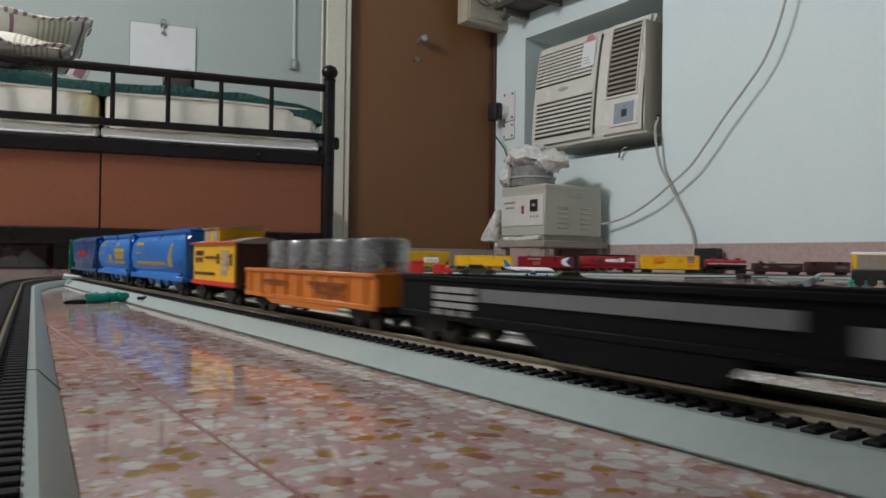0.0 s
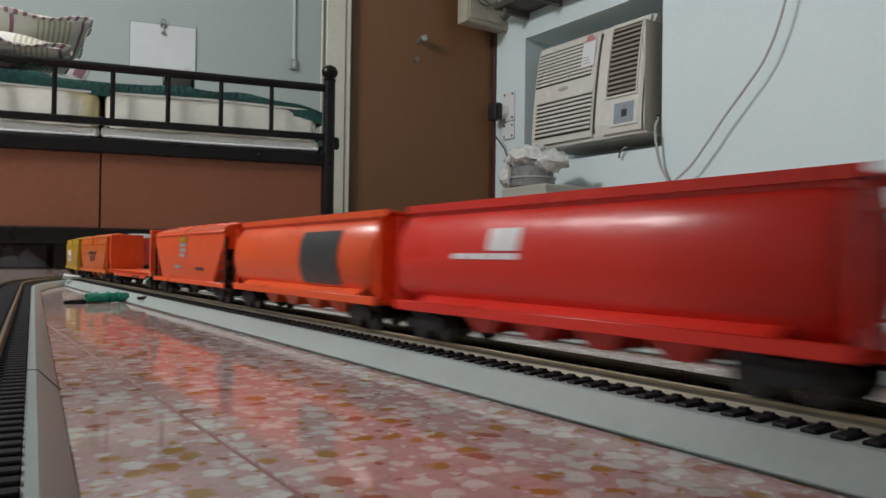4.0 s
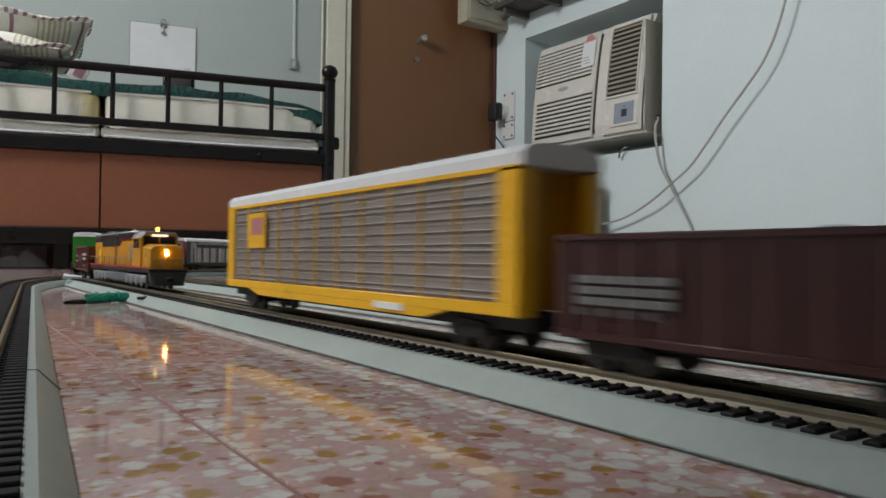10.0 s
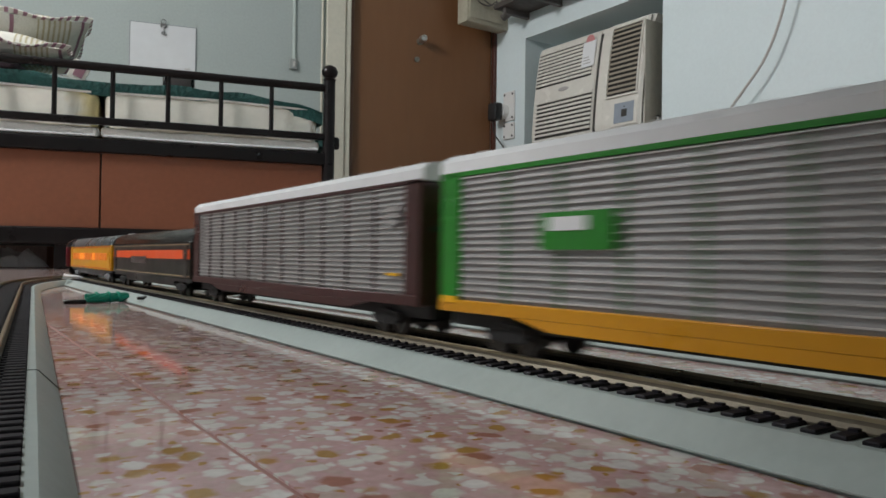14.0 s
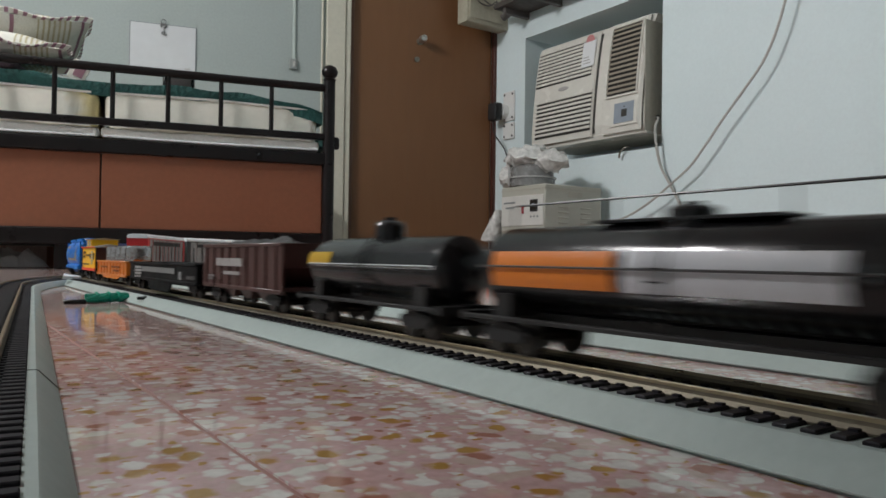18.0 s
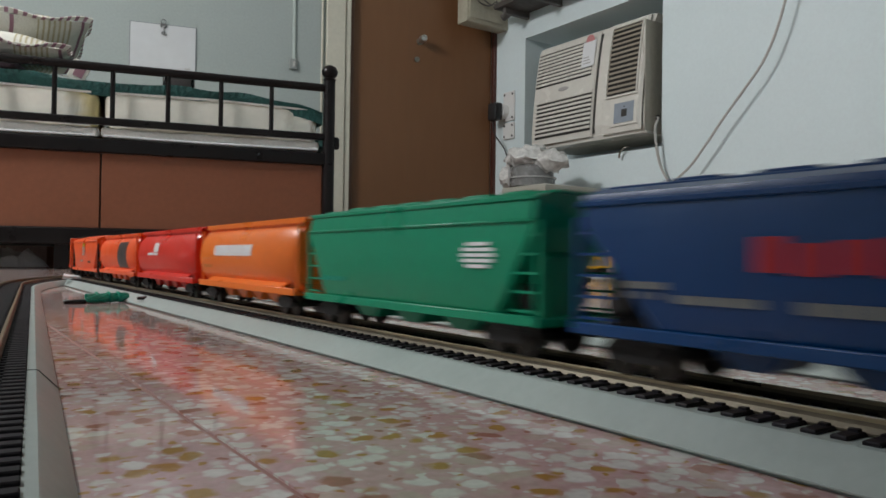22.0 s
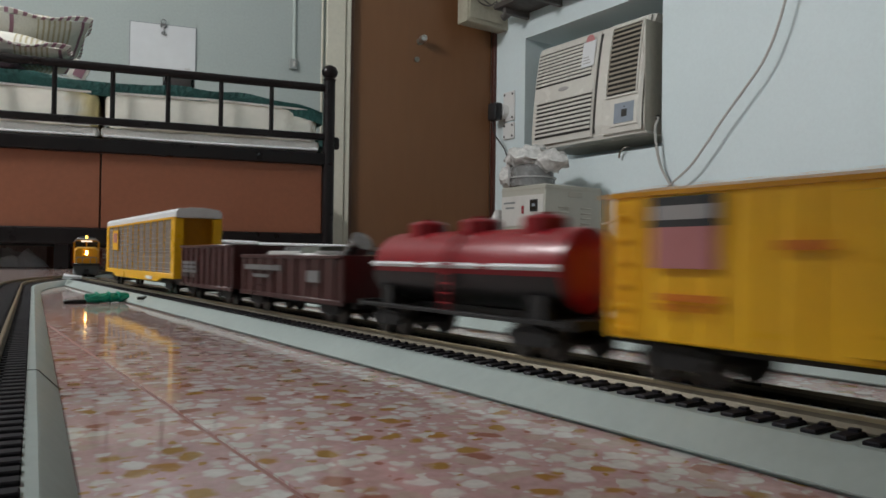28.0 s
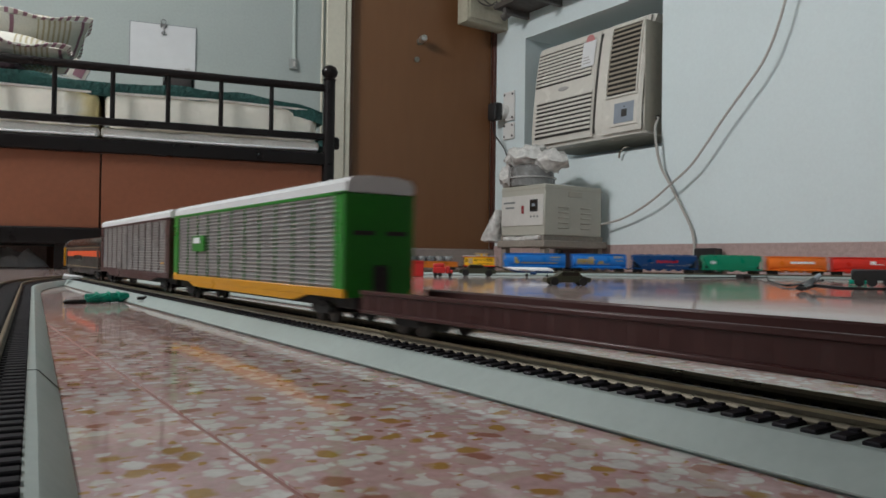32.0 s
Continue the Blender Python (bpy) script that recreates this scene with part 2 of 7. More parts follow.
def tube(bm, pts, r, seg=8):
    pts = [Vector(p) for p in pts]
    rings, s = [], None
    for i, p in enumerate(pts):
        d = (pts[min(i + 1, len(pts) - 1)] - pts[max(i - 1, 0)]).normalized()
        s = d.orthogonal().normalized() if s is None else (s - d * s.dot(d)).normalized()
        t = d.cross(s)
        rings.append([p + r * (math.cos(k * math.tau / seg) * s + math.sin(k * math.tau / seg) * t) for k in range(seg)])
    return loft(bm, rings)


def dome(bm, c, r, h, seg=14, rings=4):
    """A rounded cap on a vertical axis."""
    c = Vector(c)
    rr = [[c + Vector((r * math.cos(a) * math.cos(k * math.tau / seg), r * math.cos(a) * math.sin(k * math.tau / seg), h * math.sin(a))) for k in range(seg)]
          for a in [i * (math.pi / 2 - 0.15) / rings for i in range(rings + 1)]]
    return loft(bm, rr)


def spline(pts, n=8):
    """Catmull-Rom through the points."""
    P_ = [Vector(p) for p in pts]
    P_ = [P_[0] * 2 - P_[1]] + P_ + [P_[-1] * 2 - P_[-2]]
    out = []
    for i in range(1, len(P_) - 2):
        a, b, c, d = P_[i - 1:i + 3]
        for k in range(n):
            t = k / n
            out.append(0.5 * (2 * b + (c - a) * t + (2 * a - 5 * b + 4 * c - d) * t * t + (3 * b - a - 3 * c + d) * t ** 3))
    return out + [P_[-2]]


def lumpy(bm, amount, scale, seed=0.0):
    for v in bm.verts:
        q = v.co * scale + Vector((seed, seed * 1.7, 0))
        v.co += amount * Vector((noise.noise(q), noise.noise(q + Vector((9, 0, 0))), noise.noise(q + Vector((0, 9, 0)))))
    return bm

# ---- structure: room ----
EAST = 2.45                                  # inner face of the wall with the cooler
CORNER = Vector((EAST, 3.10, 0))
SKEW = radians(14)
NORTH = Matrix.Translation(CORNER) @ Matrix.Rotation(math.pi - SKEW, 4, "Z")   # local x runs along the north wall away from the corner, local y into the room
FLOOR_TOP = 0.0
TILE = 0.60

floor = tagged(new("floor"), "polished pink terrazzo floor with white and ochre chips", "floor", kind="structure")
ceiling = part("ceiling", bx(B(), -1.75, 2.75, -1.75, 4.6, 2.75, 2.85), CEIL)
tagged(ceiling, "plain white painted ceiling", "ceiling", kind="structure")
part("screed", bx(B(), -1.75, 2.75, -1.75, 4.6, -0.06, -0.0005), material("pink_joint_filler", (0.30, 0.16, 0.14), 0.6), floor)

wall = B()
RY0, RY1, RZ0, RZ1 = 1.995, 2.862, 0.522, 1.178   # recess of the cooler
bx(wall, EAST, EAST + 0.25, -1.75, RY0, 0, 2.75)
bx(wall, EAST, EAST + 0.25, RY1, 3.30, 0, 2.75)
bx(wall, EAST, EAST + 0.25, RY0, RY1, 0, RZ0)
bx(wall, EAST, EAST + 0.25, RY0, RY1, RZ1, 2.75)
bx(wall, EAST + 0.26, EAST + 0.30, RY0 - 0.1, RY1 + 0.1, RZ0 - 0.1, RZ1 + 0.1)
tagged(part("wall_east", wall, WALL), "pale blue painted plaster wall with a cooler recess", "wall", kind="structure")
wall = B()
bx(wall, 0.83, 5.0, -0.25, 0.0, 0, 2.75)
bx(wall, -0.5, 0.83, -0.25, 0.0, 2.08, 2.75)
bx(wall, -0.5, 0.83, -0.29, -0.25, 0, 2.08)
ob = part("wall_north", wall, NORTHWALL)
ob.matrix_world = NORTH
tagged(ob, "grey-green plaster wall behind the bed, darker than the other walls", "wall", kind="structure")
tagged(part("wall_west", bx(B(), -1.75, -1.55, -1.75, 4.6, 0, 2.75), WALL), "plain pale blue painted wall", "wall", kind="structure")
tagged(part("wall_south", bx(B(), -1.55, 2.45, -1.75, -1.55, 0, 2.75), WALL), "plain pale blue painted wall", "wall", kind="structure")

# added slab, out of view, only to keep the tube light off the near floor
shade_slab = part("shade_slab", bx(B(), -0.75, 1.30, -1.55, 0.414, 0.40, 0.46, 0.004), WALL)
tagged(shade_slab, "unseen pale blue slab added to shade the near floor", "ledge", kind="structure")

base = B()
bx(base, EAST - 0.012, EAST - 0.0005, -1.55, 3.09, 0.0, 0.117, 0.002)
tagged(part("baseboard", base, SKIRT), "pink terrazzo skirting along the wall foot", "baseboard", kind="structure")
base = B()
bx(base, 0.93, 4.2, 0.0005, 0.012, 0.0, 0.10, 0.002)
ob = part("baseboard", base, SKIRT)
ob.matrix_world = NORTH
tagged(ob, "pink terrazzo skirting along the wall foot", "baseboard", kind="structure")

# door in the north wall
door = tagged(new("door_1"), "closed brown veneered flush door with steel knob", "door", kind="structure")
door.matrix_world = NORTH
part("leaf", bx(B(), 0.015, 0.795, -0.075, -0.035, 0.095, 2.04, 0.002), DOORW, door)
part("threshold", bx(B(), -0.02, 0.83, -0.24, 0.02, 0.0, 0.098, 0.006), SILL, door, "grimy grey cement door sill")
part("hinge_jamb", bx(B(), -0.004, 0.014, -0.034, 0.004, 0.099, 2.04, 0.002), wood("dark_hinge_jamb_wood", (0.050, 0.014, 0.009), (0.085, 0.026, 0.016), 0.5), door, "dark red-brown hinge-side jamb")
part("jamb", bx(B(), 0.800, 0.828, -0.24, 0.012, 0.085, 2.075, 0.003), CREAM, door, "cream painted door jamb")
part("architrave", bx(B(), 0.829, 0.925, -0.01, 0.022, 0.0, 2.15, 0.004), CREAM, door, "cream painted door frame board")
part("head", bx(B(), -0.02, 0.80, -0.24, 0.012, 2.045, 2.078, 0.003), CREAM, door)
part("stop_strip", bx(B(), 0.778, 0.799, -0.034, -0.020, 0.095, 2.04, 0.002), wood("dark_door_bead", (0.10, 0.045, 0.02), (0.13, 0.06, 0.03)), door)
DULLMETAL = material("worn_door_metal", (0.30, 0.28, 0.24), 0.35, metal=1.0, vary=0.2, scale=80)
rose = B()
cyl(rose, (0.425, -0.036, 1.178), (0.425, -0.030, 1.178), 0.017, 20)
part("knob_plate", rose, DULLMETAL, door, "round steel knob rose")
rings = [[Vector((0.425 + q * math.cos(a * math.tau / 20), yy, 1.178 + q * math.sin(a * math.tau / 20))) for a in range(20)] for q, yy in ((0.009, -0.031), (0.009, -0.004), (0.015, 0.000), (0.019, 0.006), (0.020, 0.030), (0.0185, 0.040), (0.014, 0.045), (0.004, 0.046))]
part("knob", loft(B(), rings), STEEL, door, "drum-shaped steel door knob")
lk = cyl(B(), (0.440, -0.036, 1.083), (0.440, -0.026, 1.083), 0.014, 18)
part("lock_cylinder", lk, DULLMETAL, door, "dull brass lock cylinder")
part("key_slot", bx(B(), 0.4388, 0.4412, -0.0262, -0.0255, 1.076, 1.090), ACDARK, door)
seam = B()
bx(seam, 0.480, 0.4812, -0.0365, -0.0347, 0.10, 2.03)
part("veneer_joint", seam, wood("veneer_joint_shadow", (0.12, 0.06, 0.026), (0.15, 0.078, 0.035)), door)

# ---- tracks ----
XN, XM = 0.1673, 0.2965


def pieces(start, heading, segs, step):
    """Points (x, y, heading, s) along lines ('l', length) and right-hand arcs ('a', radius, angle)."""
    x, y, hd, s, out = start[0], start[1], heading, 0.0, []
    for g in segs:
        n_len = g[1] if g[0] == "l" else abs(g[1] * g[2])
        n = max(1, round(n_len / step))
        for k in range(n):
            q = n_len * k / n
            if g[0] == "l":
                out.append((x + q * math.sin(hd), y + q * math.cos(hd), hd, s + q))
            else:
                h2 = hd + q / g[1]
                out.append((x + g[1] * (math.cos(hd) - math.cos(h2)), y + g[1] * (math.sin(h2) - math.sin(hd)), h2, s + q))
        if g[0] == "l":
            x, y = x + n_len * math.sin(hd), y + n_len * math.cos(hd)
        else:
            h2 = hd + n_len / g[1]
            x, y, hd = x + g[1] * (math.cos(hd) - math.cos(h2)), y + g[1] * (math.sin(h2) - math.sin(hd)), h2
        s += n_len
    out.append((x, y, hd, s))
    return out


LOOP_START = 0.02
LOOP = [("l", 1.1200 - 0.02), ("a", 0.8405, radians(30)), ("a", 0.6979, radians(96.5513)), ("l", 1.078), ("a", 0.42, radians(240.4687 - 126.5513)), ("l", 1.527), ("a", 0.42, radians(360 - 240.4687))]
TRACK_LEN = sum(g[1] if g[0] == "l" else g[1] * g[2] for g in LOOP)
CURVE_END, CURVE_GAIN = 2.7297, 0.0136     # the cars close up by this much in the far curve
LOOP_LEN = TRACK_LEN + CURVE_GAIN


def on_loop(s):
    """Place and heading on the loop at s metres; s is y on the near straight."""
    s = (s - LOOP_START) % LOOP_LEN
    s -= CURVE_GAIN * min(1.0, max(0.0, (s - 1.10) / (CURVE_END - 1.10)))
    x, y, hd = XN, LOOP_START, 0.0
    for g in LOOP:
        n_len = g[1] if g[0] == "l" else g[1] * g[2]
        q = min(s, n_len)
        if g[0] == "l":
            x, y = x + q * math.sin(hd), y + q * math.cos(hd)
        else:
            h2 = hd + q / g[1]
            x, y, hd = x + g[1] * (math.cos(hd) - math.cos(h2)), y + g[1] * (math.sin(h2) - math.sin(hd)), h2
        s -= q
        if s <= 1e-9:
            break
    return x, y, hd


CAR_BASE = 0.0125     # datum of the car bodies; the wheels reach down to the rails
GAUGE = 0.0100
BEDPROFILE = ((-0.0290, 0.0), (-0.0290, 0.0008), (-0.0306, 0.0010), (-0.0306, 0.0014), (-0.0220, 0.0073), (-0.0214, 0.0076), (0.0214, 0.0076), (0.0220, 0.0073), (0.0306, 0.0014), (0.0306, 0.0010), (0.0290, 0.0008), (0.0290, 0.0))
TIE_MESH = None
JOINT = material("grey_joint_shadow", (0.10, 0.115, 0.11), 0.6)


def swept(bm, pts, profile, dz=0.0):
    rings = []
    for x, y, hd, s in pts:
        c, n = math.cos(hd), math.sin(hd)
        rings.append([(x + a * c, y - a * n, z + dz) for a, z in profile])
    return loft(bm, rings)


def tie_mesh():
    bm = B()
    bx(bm, -0.0190, 0.0190, -0.0018, 0.0018, 0.0, 0.0019, 0.0003)
    for sx in (-GAUGE, GAUGE):
        for o in (-0.0024, 0.0024):
            bx(bm, sx + o - 0.0008, sx + o + 0.0008, -0.001, 0.001, 0.0019, 0.0025)
    me = bpy.data.meshes.new("tie")
    bm.to_mesh(me)
    bm.free()
    me.materials.append(TIE)
    return me


TIE_MESH = tie_mesh()


def lay_track(name, start, heading, segs, label, near, sink=0.0, bed_sections=(), narrow=0.0):
    """Roadbed, two rails, ties; near(x, y) tells which ties are pieces of their own."""
    root = tagged(new(name), label, "track", "model railway tracks", "")
    pts = pieces(start, heading, segs, 0.03)
    shape = [(a - math.copysign(narrow, a) * (abs(a) > 0.025), z) for a, z in BEDPROFILE]
    part("roadbed", swept(B(), pts, shape, -sink), ROADBED, root, "pale grey-green moulded plastic roadbed", 20)
    for off in (-GAUGE, GAUGE):
        rp = [(off - 0.0005, 0.0093), (off - 0.0005, 0.0106), (off + 0.0005, 0.0106), (off + 0.0005, 0.0093)]
        rail = part("rail", swept(B(), pts, rp, -sink), RAILSIDE, root)
        fp = [(off - 0.0014, 0.0078), (off - 0.0014, 0.0084), (off - 0.0005, 0.0095), (off + 0.0005, 0.0095), (off + 0.0014, 0.0084), (off + 0.0014, 0.0078)]
        part("rail_foot", swept(B(), pts, fp, -sink), RAIL, rail, "bright sloping rail foot")
        hp = [(off - 0.0007, 0.0105), (off - 0.0007, 0.0113), (off - 0.0005, 0.0115), (off + 0.0005, 0.0115), (off + 0.0007, 0.0113), (off + 0.0007, 0.0105)]
        part("rail_head", swept(B(), pts, hp, -sink), RAILHEAD, rail, "worn rail head")
    fine = pieces(start, heading, segs, 0.0063)
    rest = B()
    for x, y, hd, s in fine:
        m = Matrix.Translation((x, y, 0.0066 - sink)) @ Matrix.Rotation(-hd, 4, "Z")
        if near(x, y):
            t = new("tie", TIE_MESH)
            t.parent = root
            t.matrix_world = m
        else:
            vs = [rest.verts.new(m @ Vector(p)) for p in ((-0.0190, -0.0018, 0.0019), (0.0190, -0.0018, 0.0019), (0.0190, 0.0018, 0.0019), (-0.0190, 0.0018, 0.0019), (-0.0190, -0.0015, 0), (0.0190, -0.0015, 0), (0.0190, 0.0015, 0), (-0.0190, 0.0015, 0))]
            for q in ((0, 1, 2, 3), (4, 5, 1, 0), (5, 6, 2, 1), (6, 7, 3, 2), (7, 4, 0, 3)):
                rest.faces.new([vs[i] for i in q])
    if rest.verts:
        tagged(part("far_ties", rest, TIE, root), kind="stuff")
    else:
        rest.free()
    # thin joints between the roadbed pieces
    for q in bed_sections:
        x, y, hd, s = min(fine, key=lambda f: abs(f[3] - q))
        jm = B()
        loft(jm, [[(a * 1.012, w, z * 1.01 + 0.0001) for a, z in shape] for w in (-0.00025, 0.00025)])
        j = part("section_joint", jm, JOINT, root)
        j.matrix_world = Matrix.Translation((x, y, -sink)) @ Matrix.Rotation(-hd, 4, "Z")
    return root


lay_track("main_track", (XN, LOOP_START), 0.0, LOOP, "loop of model railway track on pale grey-green roadbed", lambda x, y: x < 0.35 and 0.02 < y < 1.35, 0.0, ())
lay_track("inner_track", (0.3081, -0.25), radians(-1.2), [("l", 1.47), ("a", 0.52, radians(110)), ("l", 0.6)], "inner model railway track parallel to the loop on roadbed", lambda x, y: x < 0.31 and 0.1 < y < 0.9, 0.0, ())
lay_track("branch_track", (-0.0292, -0.10), radians(5.2), [("l", 0.99), ("a", 0.80, radians(25))], "branch of model railway track leaving the loop", lambda x, y: 0.06 < y < 1.0, 0.0006, (0.36,), 0.0030)

# ---- the train ----
TRAIN = []          # (object, front, rear) in metres behind the reference point


def truck(parent, x, r=0.0058, base=0.0115, mat=None):
    tr = B()
    for s in (-1, 1):
        y = s * 0.0132
        loft(tr, [[(x - base, y + o, 0.0062), (x - base * 0.9, y + o, 0.0078), (x - 0.004, y + o, 0.0090), (x + 0.004, y + o, 0.0090), (x + base * 0.9, y + o, 0.0078), (x + base, y + o, 0.0062), (x + base * 0.75, y + o, 0.0040), (x + 0.004, y + o, 0.0030), (x - 0.004, y + o, 0.0030), (x - base * 0.75, y + o, 0.0040)] for o in (-0.0010, 0.0010)])
        for k in (-1, 1):
            bx(tr, x + k * base * 0.66 - 0.0018, x + k * base * 0.66 + 0.0018, y + s * 0.0008 - 0.0006, y + s * 0.0008 + 0.0006, 0.0036, 0.0070)
        bx(tr, x - 0.0022, x + 0.0022, y + s * 0.0008 - 0.0006, y + s * 0.0008 + 0.0006, 0.0030, 0.0075)
    bx(tr, x - 0.003, x + 0.003, -0.0132, 0.0132, 0.0040, 0.0092)
    ob = part("truck", tr, mat or TRUCKM, parent)
    for k in (-1, 1):
        wb = B()
        for s in (-1, 1):
            cyl(wb, (x + k * base * 0.66, s * 0.0094, r - 0.001), (x + k * base * 0.66, s * 0.0112, r - 0.001), r, 16)
            cyl(wb, (x + k * base * 0.66, s * 0.0086, r - 0.001), (x + k * base * 0.66, s * 0.0094, r - 0.001), r + 0.0006, 16)
        cyl(wb, (x + k * base * 0.66, -0.0086, r - 0.001), (x + k * base * 0.66, 0.0086, r - 0.001), 0.0012, 8)
        part("wheelset", wb, WHEELM, ob)
    return ob


def coupler(parent, x):
    s = 1 if x > 0 else -1
    bm = bx(B(), min(x - s * 0.004, x + s * 0.0055), max(x - s * 0.004, x + s * 0.0055), -0.0014, 0.0014, 0.0075, 0.0100)
    bx(bm, x + s * 0.0035 - 0.001, x + s * 0.0035 + 0.002, -0.003, 0.003, 0.0068, 0.0107, 0.0004)
    part("coupler", bm, TRUCKM, parent)


def marks(car, x, z, w, h, y, mat, rows=2, cols=1, label="", sides=(-1, 1)):
    """Unreadable lettering as plain bars on both sides."""
    for s in sides:
        bm = B()
        for r_ in range(rows):
            for c_ in range(cols):
                a = x + w * (c_ + 0.08) / cols
                b = x + w * (c_ + 0.92) / cols - (w * 0.15 if r_ == rows - 1 and rows > 1 else 0)
                za = z + h * (rows - 1 - r_) / rows
                bx(bm, a, max(b, a + 0.001), s * y - 0.00025, s * y + 0.00025, za, za + h / rows * 0.7)
        part("marking", bm, mat, car, label)


def wrap(car, x0, x1, z0, z1, mat, cols=1, label="", sides=(-1, 1)):
    """Lettering that follows the bulging side of a round hopper."""
    def side_y(z):
        return 0.0172 * max(0.05, 1 - min(0.98, abs((z - 0.0300) / 0.0195)) ** 2) ** 0.375 + 0.0003
    for s in sides:
        bm = B()
        for c in range(cols):
            a, b = x0 + (x1 - x0) * (c + 0.06) / cols, x0 + (x1 - x0) * (c + 0.94) / cols
            zs = [z0 + (z1 - z0) * k / 6 for k in range(7)]
            loft(bm, [[(x, s * side_y(z), z) for z in zs] for x in (a, b)], closed=False, cap=False)
        part("marking", bm, mat, car, label)


def begin(name, label, category, front, rear, group="cars of the model train"):
    car = thing(name, Matrix(), label, category, group)
    TRAIN.append((car, front, rear))
    return car, (rear - front) - 0.011


def ladder(car, x, z0, z1, y, mat, n=5):
    for s in (-1, 1):
        bm = B()
        for k in (-0.0028, 0.0028):
            bx(bm, x + k - 0.0003, x + k + 0.0003, s * y - 0.0003, s * y + 0.0003, z0, z1)
        for i in range(n):
            z = z0 + (z1 - z0) * (i + 0.5) / n
            bx(bm, x - 0.0028, x + 0.0028, s * y - 0.0003, s * y + 0.0003, z - 0.0003, z + 0.0003)
        part("ladder", bm, mat, car)


def running_gear(car, ln, inset=0.022, **kw):
    truck(car, ln / 2 - inset, **kw)
    truck(car, -ln / 2 + inset, **kw)
    coupler(car, ln / 2)
    coupler(car, -ln / 2)


def bays(car, ln, n, mat, half=0.0118, z_top=0.013, drop=0.0085):
    span = ln * 0.60
    for i in range(n):
        c = -span / 2 + span * (i + 0.5) / n
        q = span / n * 0.46
        bm = loft(B(), [[(c + a * q, b * half, z_top) for a, b in ((-1, -1), (1, -1), (1, 1), (-1, 1))], [(c + a * q * 0.35, b * half * 0.8, z_top - drop) for a, b in ((-1, -1), (1, -1), (1, 1), (-1, 1))]])
        part("discharge_bay", bm, mat, car)


def round_hopper(label, front, rear, mat, end_mat=None, n_bays=4, top=0.0515, roof=None, bay_mat=None):
    """A covered grain hopper with bulging cylindrical sides and sloped ends."""
    car, ln = begin("covered_hopper", label, "hopper car", front, rear)
    end_mat = end_mat or mat
    prof, n = [], 12
    for i in range(n + 1):                               # right side, bottom to top
        a = radians(-62 + 124 * i / n)
        prof.append((-0.0172 * math.cos(a) ** 0.75, 0.0300 + 0.0195 * math.sin(a)))
    prof = prof + [(-y, z) for y, z in reversed(prof)]
    body = along(B(), prof, [(-ln / 2 + 0.002, 0.86, 0.0055, 0.86), (-ln / 2 + 0.005, 1, 0, 1), (-ln / 6, 1, 0, 1), (ln / 6, 1, 0, 1), (ln / 2 - 0.012, 1, 0, 1), (ln / 2 - 0.008, 0.86, 0.0055, 0.86)])
    bd = part("body", body, mat, car)
    sill = B()
    for s in (-1, 1):
        bx(sill, -ln / 2 + 0.003, ln / 2 - 0.003, s * 0.0165 - 0.0008, s * 0.0165 + 0.0008, 0.0100, 0.0138, 0.0003)
        loft(sill, [[(x, s * 0.0173, 0.0138), (x, s * 0.0130, 0.0138), (x, s * 0.0128, 0.0165)] for x in (-ln / 2 + 0.02, ln / 2 - 0.02)])
    bx(sill, -ln / 2 + 0.001, ln / 2 - 0.001, -0.004, 0.004, 0.0092, 0.0120)
    islands("side_sill", sill, mat, car)
    for s in (-1, 1):
        e = B()
        x0 = s * (ln / 2 - 0.014)
        for yy in (-0.0145, 0.0145):
            bx(e, s * ln / 2 - s * 0.0035 - 0.0008, s * ln / 2 - s * 0.0035 + 0.0008, yy - 0.0008, yy + 0.0008, 0.0110, 0.047)
        bx(e, min(s * (ln / 2 - 0.0035), x0), max(s * (ln / 2 - 0.0035), x0), -0.0165, 0.0165, 0.0102, 0.0115)
        for k in range(4):
            z = 0.018 + 0.008 * k
            bx(e, s * (ln / 2 - 0.0035) - 0.0004, s * (ln / 2 - 0.0035) + 0.0004, -0.0145, 0.0145, z - 0.0004, z + 0.0004)
        loft(e, [[(s * (ln / 2 - 0.017), y, 0.030) for y in (-0.012, 0.012)] + [(s * (ln / 2 - 0.017), y, 0.029) for y in (0.012, -0.012)], [(s * (ln / 2 - 0.006), y, 0.0125) for y in (-0.010, 0.010)] + [(s * (ln / 2 - 0.006), y, 0.0115) for y in (0.010, -0.010)]])
        part("end_frame", e, end_mat, car)
    part("roof_centre", bx(B(), -ln / 2 + 0.004, ln / 2 - 0.008, -0.0104, 0.0104, 0.0458, top - 0.0024, 0.0006), roof or mat, car)
    rw = B()
    bx(rw, -ln / 2 + 0.006, ln / 2 - 0.006, -0.0095, 0.0095, top - 0.0022, top - 0.0010, 0.0003)
    for s in (-1, 1):
        bx(rw, -ln / 2 + 0.003, ln / 2 - 0.003, s * 0.0112 - 0.0006, s * 0.0112 + 0.0006, top - 0.0034, top - 0.0004)
    part("roof_walk", rw, roof or mat, car)
    h = B()
    for i in range(10):
        c = -ln * 0.4 + ln * 0.8 * (i + 0.5) / 10
        bx(h, c - 0.006, c + 0.006, -0.0035, 0.0035, top - 0.0012, top + 0.0006, 0.0004)
    islands("roof_hatch", h, roof or mat, car)
    bays(car, ln, n_bays, bay_mat or mat)
    running_gear(car, ln)
    return car, ln


